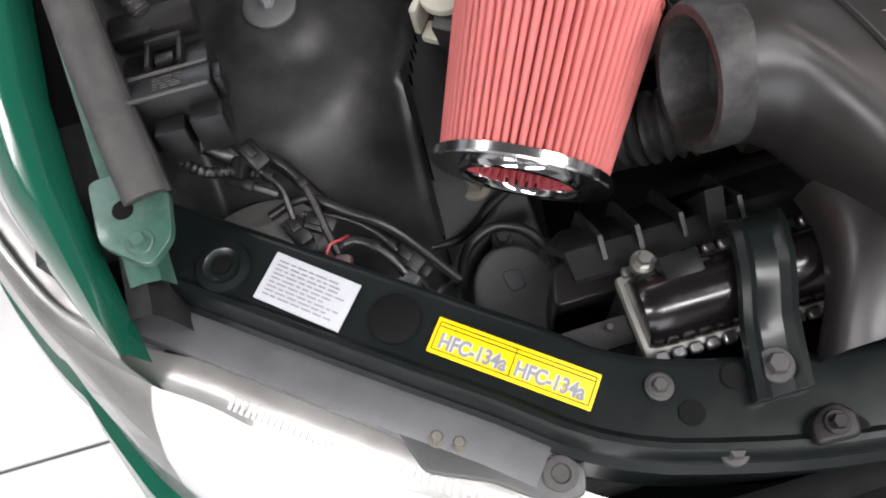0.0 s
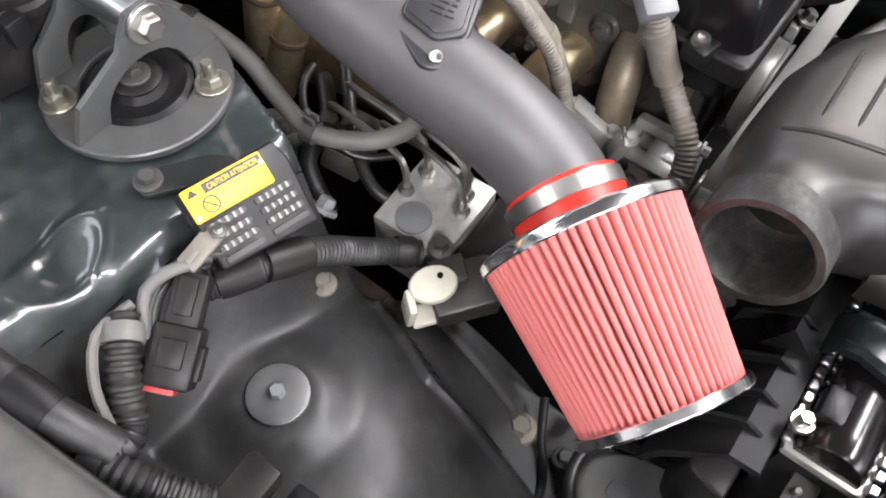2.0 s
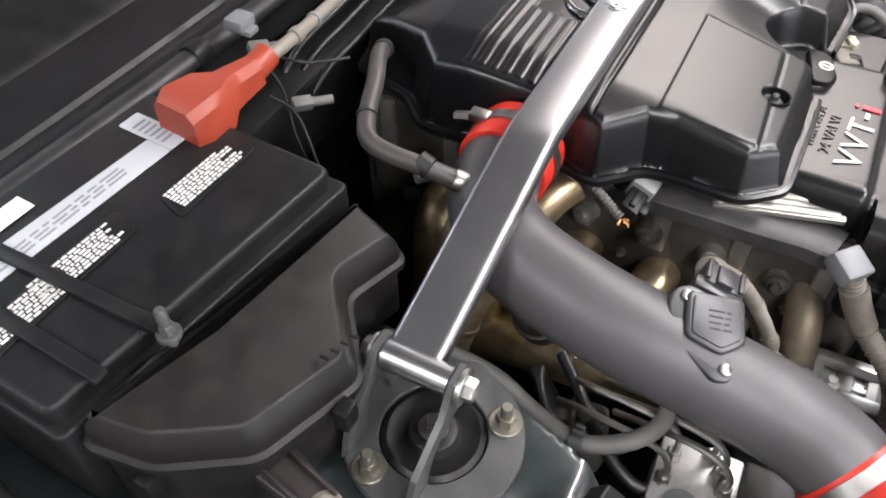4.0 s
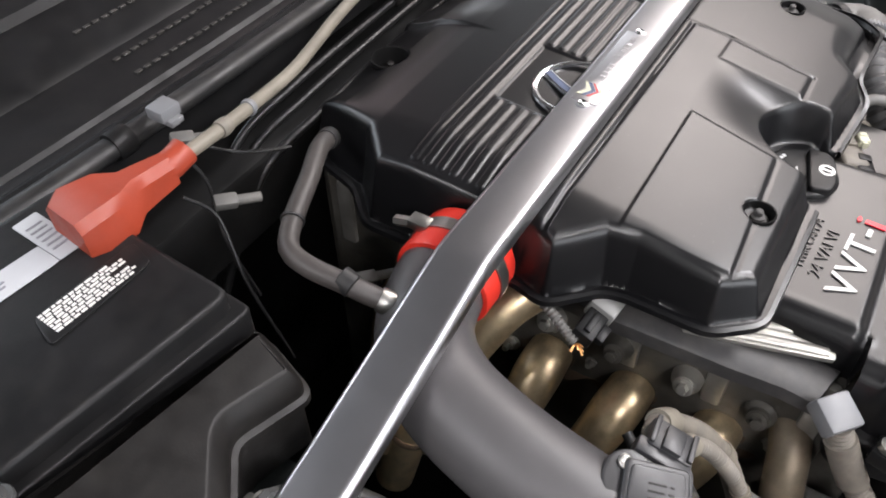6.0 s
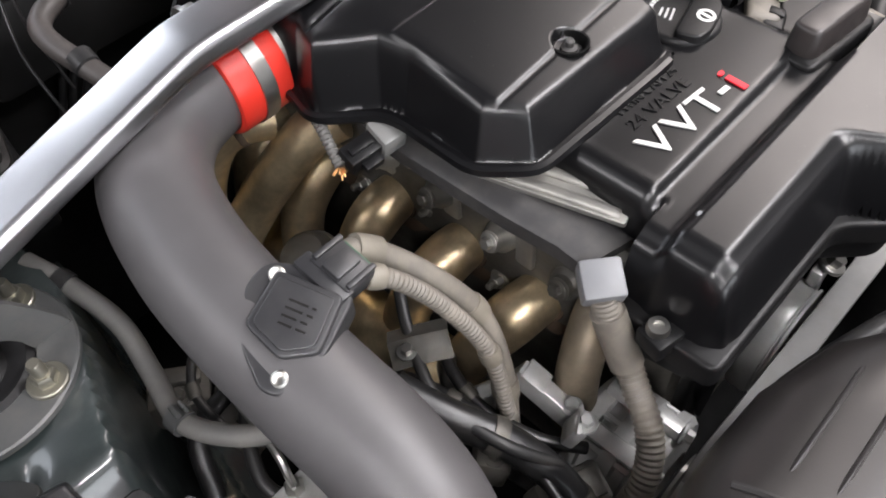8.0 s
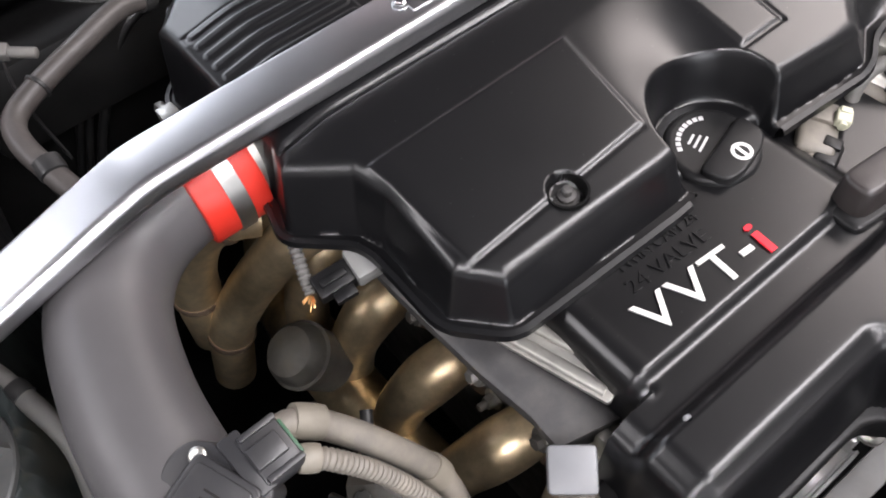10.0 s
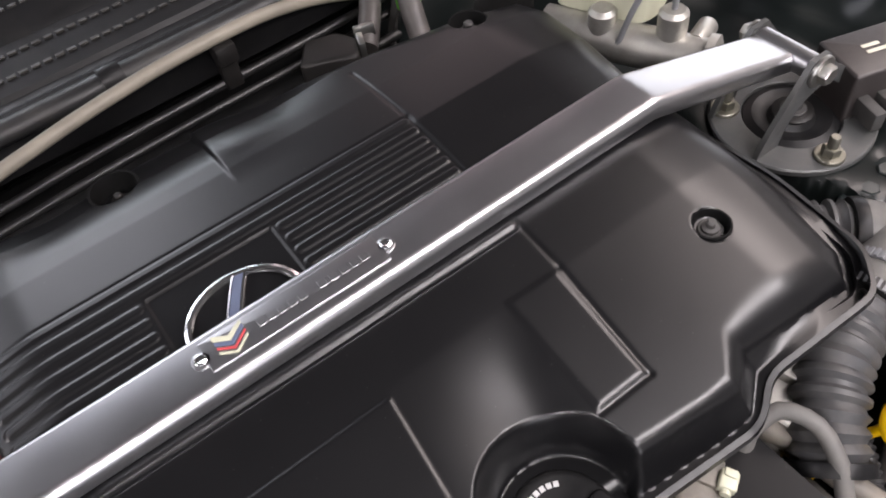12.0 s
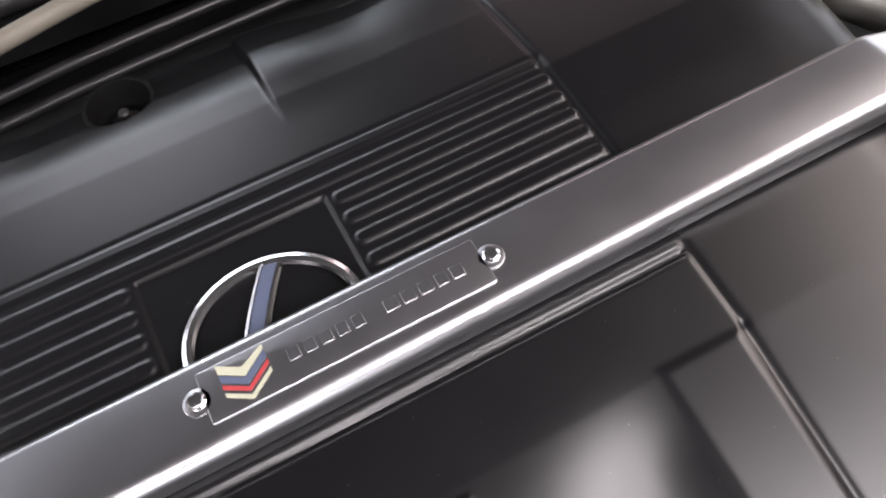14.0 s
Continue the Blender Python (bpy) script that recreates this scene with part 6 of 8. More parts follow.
# white topped bulkhead connector
wc = thing("brake_connector", "aged white and black connector beside the brake unit", "connector", (-0.45, -0.225, 0.73))
wm = basis((-0.452, -0.226, 0.754), (0.75, -0.6, 0.1), (-0.2, -0.1, 1)) @ Matrix.Scale(1.2, 4)
bm = bmesh.new()
slab(bm, [(-0.017 * math.cos(a) - 0.002, -0.002 + 0.013 * math.sin(a)) for a in np.linspace(0, 2 * math.pi, 18, endpoint=False)], 0.0, 0.007, 0.002, 0.0, wm)
cbox(bm, (-0.0195, -0.010, -0.015), (0.006, 0.018, 0.036), wm @ pose(0, 0, 0, 0, 8, 0), 0.0025)
cbox(bm, (-0.009, -0.012, -0.035), (0.026, 0.016, 0.009), wm, 0.003)
part("lever", bm, WHITEPLAST, wc, "aged white locking lever")
part("pin_hole", lathe(bmesh.new(), [(0.0022, 0.0068), (0.0022, 0.0074)], wm @ Matrix.Translation((0.004, 0.002, 0)), 14), DARK, wc)
bm = bmesh.new()
cbox(bm, (0.018, -0.006, -0.020), (0.046, 0.036, 0.036), wm, 0.004)
cbox(bm, (0.010, 0.006, -0.004), (0.026, 0.020, 0.010), wm, 0.003)
for k in range(4):
    cbox(bm, (0.002 + 0.008 * k, -0.020, -0.020), (0.003, 0.004, 0.030), wm, 0.0005, 1)
part("body", bm, BROWNPL, wc)
# brake hydraulic unit
ab = thing("brake_unit", "bare aluminium brake hydraulic unit with steel pipes", "brake unit", (-0.38, -0.18, 0.66))
bm = bmesh.new()
hy = basis((-0.390, -0.180, 0.750), (1, 0.03, 0.04), (-0.05, 0, 1))
cbox(bm, (0, 0, -0.035), (0.084, 0.073, 0.08), hy, 0.003)
part("block", bm, PALECAST, ab)
bm = bmesh.new()
lathe(bm, [(0.016, 0.005), (0.016, 0.007), (0.0145, 0.008)], hy @ Matrix.Translation((-0.024, 0.006, 0)), 30)
part("plug", bm, GREYPLAST, ab)
for i, (px, py) in enumerate(((0.004, -0.024), (0.020, -0.018), (0.033, -0.008), (-0.006, 0.027), (0.020, 0.024))):
    bm = bmesh.new()
    lathe(bm, [(0.0075, 0.003), (0.0075, 0.012), (0.0055, 0.015)], hy @ Matrix.Translation((px, py, 0)), 6)
    ft = part("fitting", bm, STEEL, ab)
    a = hy @ Vector((px, py, 0.012))
    bm = tube(bmesh.new(), [a, a + Vector((0, 0, 0.02)), a + Vector((0.004, 0.016, 0.034)), a + Vector((0.012, 0.05 + 0.01 * i, 0.03)), a + Vector((0.03, 0.11, 0.0))], 0.0032, 8, 0.006)
    part("brake_pipe", bm, STEEL, ft)
bm = bmesh.new()
cbox(bm, (0.012, -0.062, -0.035), (0.08, 0.05, 0.06), hy, 0.006)
part("control_box", bm, DULL, ab, "black control box")
part("bolt", hexbolt(bmesh.new(), hy @ Vector((-0.036, -0.030, 0.005)), 0.007, 0.012), STEEL, ab)
hose("vacuum_hose", [(-0.432, 0.085, 0.855), (-0.420, 0.045, 0.846), (-0.412, 0.005, 0.828), (-0.418, -0.033, 0.812), (-0.4255, -0.077, 0.806), (-0.4085, -0.111, 0.803), (-0.385, -0.132, 0.803), (-0.362, -0.138, 0.806), (-0.335, -0.122, 0.806), (-0.31, -0.07, 0.80)], 0.008, GREYHOSE, "grey rubber hose looping below the intake pipe", bands=((0.10, 0.012, RUBBER, "clip"),))
bm = ring_lathe(bmesh.new(), [(0.0078, -0.006), (0.0102, -0.006), (0.0102, 0.006), (0.0078, 0.006)], basis((-0.4255, -0.0767, 0.806), (0, 0, 1), (0.1, -1, -0.1)), 20)
cbox(bm, (-0.4255, -0.0767, 0.818), (0.004, 0.010, 0.008), None, 0.001)
cbox(bm, (-0.419, -0.0767, 0.816), (0.003, 0.008, 0.010), None, 0.001)
solid("hose_clip", bm, GREYSTEEL, "spring clip on the grey hose", "hose clip")
# bolt with washer on the wheel arch and other fixings
bm = bmesh.new()
bz = float(apron_left(np.array([-0.601]), np.array([-0.194]))[0]) - 0.0012
lathe(bm, [(0.0235, 0), (0.0235, 0.003), (0.021, 0.0045), (0.012, 0.005)], Matrix.Translation((-0.601, -0.194, bz)), 40)
wsh = thing("arch_bolt", "grey painted bolt with a wide washer on the wheel arch", "bolt", (-0.601, -0.194, bz))
part("washer", bm, RAIL, wsh)
part("bolt_head", lathe(bmesh.new(), [(0.0062, 0.004), (0.0062, 0.010), (0.005, 0.0115)], Matrix.Translation((-0.601, -0.194, bz)), 6), GREYPLAST, wsh)
for p, r, mat, nm in (((-0.464, -0.118, 0.772), 0.008, GREYPLAST, "pale grey capped bolt"), ((-0.464, -0.338, 0.576), 0.010, TANHOSE, "rusty tan frame bolt"), ((-0.505, -0.152, 0.742), 0.007, TANHOSE, "tan grommet beside the loom"), ((-0.668, -0.026, 0.876), 0.005, GREYSTEEL, "small grey body bolt"), ((-0.45, -0.385, 0.575), 0.007, GREYSTEEL, "grey rail bolt")):
    if p[2] < 0.7 or nm.startswith("tan"):
        p = (p[0], p[1], float(apron_left(np.array([p[0]]), np.array([p[1]]))[0]) - 0.0015)
    bm = hexbolt(bmesh.new(), p, r, r * 1.2, (0.8, 0, 0.6) if "capped" in nm else (0, 0, 1))
    solid("body_bolt", bm, mat, nm + " on the inner wing", "bolt")
# relay stack near the headlamp
rl = thing("relay_stack", "black relay stack clipped on the inner wing", "relay", (-0.685, -0.29, 0.76))
rm = basis((-0.674, -0.296, 0.840), (1, -0.01, 0.02), (0.05, 0.28, 1))
bm = bmesh.new()
box(bm, (-0.032, -0.026, -0.05), (0.030, 0.0, 0.0), rm, 0.002)
body = part("relay", bm, PLASTIC, rl, "black relay with worn edges")
part("print", bars(bmesh.new(), rm, 5, -0.012, 0.010, -0.021, -0.006, 31, 0.0004, 0.5, 0.006), GASKET, body)
part("holder", box(bmesh.new(), (-0.036, 0.001, -0.05), (0.028, 0.036, -0.004), rm, 0.003), PLASTIC, rl)
for y0 in (-0.027, -0.0005):
    part("edge", cbox(bmesh.new(), (-0.001, y0, 0.0005), (0.060, 0.0032, 0.003), rm, 0.001, 1), GASKET, rl, "grey worn edge")
for at, size in (((-0.014, 0.018, 0.002), (0.004, 0.030, 0.008)), ((0.010, 0.018, 0.002), (0.004, 0.030, 0.008)), ((-0.002, 0.032, 0.003), (0.028, 0.005, 0.010)), ((-0.002, 0.012, 0.001), (0.014, 0.010, 0.006)), ((0.034, -0.012, -0.012), (0.006, 0.018, 0.02)), ((0.020, -0.036, -0.03), (0.024, 0.018, 0.03)), ((-0.008, -0.036, -0.034), (0.022, 0.018, 0.03))):
    part("clip", cbox(bmesh.new(), at, size, rm, 0.0012), PLASTIC, rl)

bm = bmesh.new()
lp2 = basis((-0.686, -0.249, 0.842), (1, 0.0, 0.04), (0, 0, 1))
cbox(bm, (0.004, 0.006, -0.012), (0.066, 0.026, 0.018), lp2, 0.004)
cbox(bm, (-0.012, -0.008, -0.001), (0.032, 0.004, 0.004), lp2, 0.001)
solid("loom_holder", bm, DULL, "black plastic loom holder with a worn edge", "cable clip")
hose("relay_wire", [(-0.672, -0.330, 0.785), (-0.655, -0.340, 0.775), (-0.640, -0.338, 0.765), (-0.625, -0.335, 0.74), (-0.60, -0.36, 0.70)], 0.006, BLACKWIRE, "taped black wire bundle below the relays", "wiring loom", 12)
hose("relay_wire", [(-0.690, -0.340, 0.79), (-0.675, -0.352, 0.785), (-0.655, -0.352, 0.775), (-0.64, -0.35, 0.76)], 0.005, BLACKWIRE, "black ribbed wire below the relays", "wiring loom", 10, 0.001, 0.005)

# ---- nose: labels, headlamp, radiator, air duct ----
def deck_label(name, corners, mat, label, seed, rows, frame_ink):
    """A label lying on the crossmember between four plan corners (back left, back right, front right, front left)."""
    a, b, c, d = (Vector((*p, 0.7745)) for p in corners)
    at = (a + b + c + d) / 4
    m = basis(at, (b - a) + (c - d), (0, 0, 1))
    wid, hig = ((b - a).length + (c - d).length) / 2, ((d - a).length + (c - b).length) / 2
    t = thing(name, label, "label", at)
    bm = bmesh.new()
    slab(bm, [(-wid / 2, -hig / 2), (wid / 2, -hig / 2), (wid / 2, hig / 2), (-wid / 2, hig / 2)], 0, 0.0009, 0.0003, 0.001, m)
    sheet = part("sheet", bm, mat, t)
    bm = bmesh.new()
    if frame_ink:
        for s in (-1, 1):
            for ink, thick, up in ((LIGHTINK, 0.085, 0.0009), (GREYINK, 0.03, 0.0012)):
                letters("lettering", "HFC-134a", ink, sheet, m @ Matrix.Translation((-wid / 2 + 0.0065 if s < 0 else 0.003, -hig / 2 + 0.0045, up)), 0.0115, wid / 2 - 0.0095, 0.0004, bold=thick)
        for x in (-wid / 2 + 0.0025, wid / 2 - 0.0025, 0):
            cbox(bm, (x, 0, 0.0011), (0.0006, hig - 0.006, 0.0004), m)
        for y in (-hig / 2 + 0.003, hig / 2 - 0.003, hig / 2 - 0.006):
            cbox(bm, (0, y, 0.0011), (wid - 0.005, 0.0006, 0.0004), m)
        part("print", bm, DULL, sheet, "thin dark frame lines")
    else:
        bars(bm, m, rows, -wid / 2 + 0.005, wid / 2 - 0.006, -hig / 2 + 0.004, hig / 2 - 0.004, seed, 0.0012, 0.32, 0.006)
        part("print", bm, GREYINK, sheet, "grey unreadable print")


deck_label("service_label", [(-0.6385, -0.426), (-0.585, -0.471), (-0.604, -0.503), (-0.657, -0.460)], WHITELAB, "white service label with small print on the crossmember", 41, 9, False)
deck_label("warning_label", [(-0.536, -0.510), (-0.443, -0.582), (-0.457, -0.603), (-0.550, -0.533)], YELLOW, "yellow warning label with print on the crossmember", 51, 5, True)
bm = lathe(bmesh.new(), [(0.0185, 0), (0.0185, 0.002), (0.016, 0.0035), (0.004, 0.0042)], Matrix.Translation((-0.566, -0.503, 0.7735)), 36)
solid("rubber_plug", bm, DARK, "round black rubber plug in the crossmember", "plug")
bm = lathe(bmesh.new(), [(0.021, 0), (0.020, 0.003), (0.014, 0.004), (0.010, 0.0015), (0.009, 0.0015)], Matrix.Translation((-0.677, -0.428, 0.7735)), 36)
lm_ = thing("lamp_mount", "grey round stamped boss on the crossmember", "mount", (-0.677, -0.428, 0.7735))
part("boss", bm, BEAMPAINT, lm_)
part("hole", lathe(bmesh.new(), [(0.006, 0.0), (0.006, 0.0045)], Matrix.Translation((-0.677, -0.428, 0.7735)), 20), DARK, lm_)
for i, p in enumerate(((-0.718, -0.402), (-0.36, -0.607), (-0.395, -0.622), (-0.30, -0.66))):
    bm = lathe(bmesh.new(), [(0.0085, 0), (0.0085, 0.0006)], Matrix.Translation((p[0], p[1], 0.7738)), 22)
    solid("access_hole", bm, DARK, "dark round hole in the crossmember", "hole")
bm = bmesh.new()
lathe(bm, [(0.0095, 0), (0.0095, 0.003), (0.008, 0.004)], Matrix.Translation((-0.409, -0.600, 0.773)), 26)
hexbolt(bm, (-0.409, -0.600, 0.776), 0.0052, 0.005)
solid("crossmember_bolt", bm, GASKET, "dark flanged bolt on the crossmember", "bolt")
# latch bracket with rusty screws ahead of the yellow label
lb = thing("lamp_bracket", "grey steel lamp bracket with rusty screws", "bracket", (-0.53, -0.60, 0.73))
bm = bmesh.new()
slab(bm, [(-0.590, -0.562), (-0.570, -0.568), (-0.535, -0.590), (-0.490, -0.610), (-0.468, -0.632), (-0.474, -0.650), (-0.500, -0.648), (-0.530, -0.625), (-0.575, -0.605)], 0.735, 0.744, 0.002, 0.006)
part("plate", bm, GREYSTEEL, lb)
part("bush", lathe(bmesh.new(), [(0.012, 0), (0.012, 0.003), (0.007, 0.0035), (0.006, 0.001)], Matrix.Translation((-0.486, -0.632, 0.744)), 28), GASKET, lb)
for p in ((-0.560, -0.585), (-0.546, -0.593)):
    part("screw", hexbolt(bmesh.new(), (*p, 0.744), 0.0045, 0.004), TANHOSE, lb, "rusty screw")

# headlamp
TOPLINE = [(-0.90, -0.24, 0.742), (-0.868, -0.32, 0.742), (-0.820, -0.405, 0.742), (-0.758, -0.462, 0.742), (-0.701, -0.497, 0.742), (-0.645, -0.540, 0.740), (-0.587, -0.582, 0.737), (-0.50, -0.640, 0.730), (-0.45, -0.672, 0.722)]
head = thing("headlamp", "clear curved headlamp with silvered bowl and ribbed edge", "headlamp", (-0.66, -0.62, 0.56))


def lamp_skin(prof, push=0.0, drop=0.0, lo=-2.0, hi=2.0):
    path = [p for p in smooth_path(TOPLINE, 0.01) if lo <= p.x <= hi]
    loops = []
    for i, p in enumerate(path):
        a, b = path[max(i - 1, 0)], path[min(i + 1, len(path) - 1)]
        t = (b - a).normalized()
        n = Vector((t.y, -t.x, 0)).normalized()
        k = 0.35 + 0.65 * min(max((p.x + 0.82) / 0.15, 0.0), 1.0)
        loops.append([(p.x + n.x * (o * k + push), p.y + n.y * (o * k + push), p.z + h + drop) for o, h in prof])
    return loft(bmesh.new(), loops, close=False)


lens = part("lens", lamp_skin([(-0.012, 0.0), (0.0, 0.001), (0.02, -0.004), (0.045, -0.016), (0.07, -0.04), (0.10, -0.08), (0.13, -0.14), (0.14, -0.18)]), LENS, head, "clear lamp lens", smooth=60)
lens.visible_shadow = False
part("bowl", lamp_skin([(0.022, -0.016), (0.026, -0.017), (0.042, -0.027), (0.066, -0.05), (0.094, -0.09), (0.12, -0.15), (0.13, -0.2)], lo=-0.752), LENSBACK, head, "silvered lamp bowl", smooth=60)
part("side_bowl", lamp_skin([(-0.05, -0.012), (-0.002, -0.010), (0.03, -0.018), (0.05, -0.035), (0.07, -0.06), (0.09, -0.10), (0.11, -0.18)], hi=-0.748), SIDEBOWL, head, "grey silvered side bowl", smooth=60)
part("edge_strip", lamp_skin([(-0.012, -0.004), (0.0, -0.003), (0.012, -0.006), (0.024, -0.012), (0.025, -0.03)], push=0.001), SIDEBOWL, head, "grey strip under the lens edge", smooth=60)
nose_skin = thing("front_bumper", "glossy dark green bumper skin below the headlamp", "car body", (-0.78, -0.5, 0.5))
part("skin", lamp_skin([(0.128, -0.135), (0.150, -0.132), (0.168, -0.150), (0.185, -0.22), (0.19, -0.40)], hi=-0.72), GREEN, nose_skin, smooth=60)
bm = bmesh.new()
path = smooth_path(TOPLINE, 0.005)
for i in [i for i in range(20, len(path) - 10) if -0.69 < path[i].x < -0.53]:
    p = path[i]
    t = (path[i + 1] - p).normalized()
    n = Vector((t.y, -t.x, 0))
    m = basis(p + n * 0.015 + Vector((0, 0, -0.0055)), n, (0, 0, 1))
    cbox(bm, (0, 0, 0), (0.010, 0.0022, 0.0025), m)
part("ribbed_edge", bm, LENSBACK, head, "fine silver ribs along the lamp edge")

# radiator end, strap and shroud
rad = thing("radiator", "black radiator tank with crimped aluminium header", "radiator", (0, -0.54, 0.4))
bm = bmesh.new()
loops = []
for x in (-0.3995, -0.3945, -0.38, 0.38, 0.3945, 0.3995):
    k = 0.9 if abs(x) > 0.396 else 0.97 if abs(x) > 0.39 else 1.0
    loops.append([(x, -0.5435 + 0.0285 * k * math.cos(a), 0.746 + 0.038 * k * math.sin(a)) for a in np.linspace(0, 2 * math.pi, 20, endpoint=False)])
loft(bm, loops)
tank = part("tank", bm, TANKPL, rad, "glossy black plastic end tank")
bm = bmesh.new()
box(bm, (-0.404, -0.577, 0.740), (0.402, -0.511, 0.751), None, 0.004)
part("header", bm, CAST, rad, "aluminium header plate")
for k in range(36):
    for y in (-0.579, -0.510):
        if k < 16:
            bm = bmesh.new()
            cbox(bm, (-0.394 + 0.0125 * k, y + (0.001 if y < -0.55 else -0.001), 0.753), (0.0095, 0.008, 0.007), None, 0.0015, 1)
            part("crimp", bm, ALU, rad)
bm = bmesh.new()
box(bm, (-0.40, -0.57, 0.40), (0.40, -0.515, 0.735))
part("core", bm, DULL, rad)
bm = bmesh.new()
hexbolt(bm, (-0.385, -0.512, 0.765), 0.006, 0.010)
lathe(bm, [(0.006, 0), (0.006, 0.03), (0.004, 0.032)], basis((-0.372, -0.520, 0.77), (0, 0, 1), (1, -0.3, 0)), 14)
part("bleed_screw", bm, STEEL, rad, "zinc plated bleed screw")
bm = bmesh.new()
cbox(bm, (-0.364, -0.526, 0.772), (0.03, 0.022, 0.02), pose(0, 0, 0), 0.004)
part("valve", bm, PLASTIC, rad)
strap = thing("radiator_strap", "glossy black steel strap over the radiator tank", "bracket", (-0.325, -0.56, 0.76))
bm = bmesh.new()
loops = []
for y, z in ((-0.500, 0.765), (-0.508, 0.784), (-0.522, 0.792), (-0.545, 0.793), (-0.562, 0.787), (-0.578, 0.779), (-0.600, 0.778), (-0.628, 0.778)):
    loops.append([(-0.3185 + a + 0.25 * (y + 0.56), y, z + b) for a, b in ((-0.021, -0.002), (-0.0195, 0.004), (-0.014, 0.0065), (-0.008, 0.001), (0.008, 0.001), (0.014, 0.0065), (0.0195, 0.004), (0.021, -0.002))])
loft(bm, loops)
part("strap", bm, BEAMPAINT, strap)
part("bolt", hexbolt(bmesh.new(), (-0.333, -0.609, 0.779), 0.0075, 0.007), GASKET, strap)
sh = thing("fan_shroud", "black plastic fan shroud with ribs behind the radiator", "fan shroud", (-0.3, -0.46, 0.5))
bm = bmesh.new()
slab(bm, [(-0.445, -0.505), (0.40, -0.505), (0.40, -0.455), (0.2, -0.44), (-0.24, -0.44), (-0.435, -0.468)], 0.45, 0.695, 0.004, 0.01)
part("panel", bm, DULL, sh)
# sloping lip with fins and a triangular web
bm = loft(bmesh.new(), [[(x, y, z) for y, z in ((-0.508, 0.748), (-0.506, 0.752), (-0.482, 0.750), (-0.446, 0.716 - dz), (-0.434, 0.67 - dz), (-0.440, 0.67 - dz), (-0.450, 0.705 - dz), (-0.484, 0.742), (-0.506, 0.742))] for x, dz in ((-0.432, 0.03), (-0.42, 0.01), (-0.25, 0.0), (0.38, 0.0))])
part("lip", bm, PLASTIC, sh, "dark grey sloping lip")
for x in (-0.405, -0.376, -0.342, -0.296):
    part("fin", loft(bmesh.new(), [[(x + o, y, z) for y, z in ((-0.506, 0.746), (-0.480, 0.760), (-0.440, 0.722), (-0.438, 0.68), (-0.46, 0.69))] for o in (-0.0018, 0.0018)]), PLASTIC, sh)
part("web", loft(bmesh.new(), [[(-0.324 + o, y, z) for y, z in ((-0.506, 0.748), (-0.476, 0.778), (-0.462, 0.733))] for o in (-0.002, 0.012)]), PLASTIC, sh, "black triangular web")
stay = thing("radiator_stay", "pale grey green steel stay beside the radiator end", "bracket", (-0.43, -0.543, 0.70))
part("plate", loft(bmesh.new(), [[(x, y + dy, z + dz) for dy, dz in ((-0.011, 0), (0.011, 0), (0.011, -0.004), (-0.011, -0.004))] for x, y, z in ((-0.392, -0.545, 0.722), (-0.405, -0.544, 0.724), (-0.468, -0.543, 0.716), (-0.500, -0.541, 0.69))]), GASKET, stay)
part("pin", lathe(bmesh.new(), [(0.003, 0), (0.003, 0.006), (0.002, 0.007)], Matrix.Translation((-0.415, -0.540, 0.7235)), 12), STEEL, stay)
# corrugated hose end below the filter
hose("duct_hose", [(-0.365, -0.372, 0.70), (-0.350, -0.385, 0.725), (-0.325, -0.398, 0.745), (-0.295, -0.405, 0.755)], 0.030, RUBBER, "black corrugated duct end below the filter", "hose", 28, 0.005, 0.010)

# air duct with its round open mouth
duct = thing("air_duct", "black plastic air duct with a round open mouth", "air duct", (-0.15, -0.48, 0.75))
MN = Vector((-0.995, 0.0, 0.03)).normalized()
MC = Vector((-0.324, -0.418, 0.836))
mmat = basis(MC, Vector((0, 1, 0)), MN) @ Matrix.Diagonal((0.89, 1.04, 1, 1))
bm = ring_lathe(bmesh.new(), [(0.043, -0.030), (0.0445, 0.002), (0.047, 0.005), (0.0535, 0.005), (0.0555, 0.002), (0.055, -0.022), (0.0535, -0.030)], mmat, 64)
part("mouth", bm, DUSTY, duct, "dusty round mouth rim")
bm = lathe(bmesh.new(), [(0.046, 0.0), (0.0455, -0.055), (0.041, -0.062)], mmat, 48)
for f in [f for f in bm.faces if len(f.verts) > 8 and (f.calc_center_median() - MC).length < 0.01]:
    bm.faces.remove(f)
part("throat", bm, DUSTY, duct, "dusty inside of the mouth")


def section(c, t, up, ry, rz, p=2.4, n=44):
    """A superellipse ring round c; t: way along, ry: half width, rz: half height."""
    m = basis(c, t, up)
    out = []
    for i in range(n):
        a = 2 * math.pi * i / n
        ca, sa = math.cos(a), math.sin(a)
        out.append(m @ Vector((0, math.copysign(abs(ca) ** (2 / p), ca) * ry, math.copysign(abs(sa) ** (2 / p), sa) * rz)))
    return out


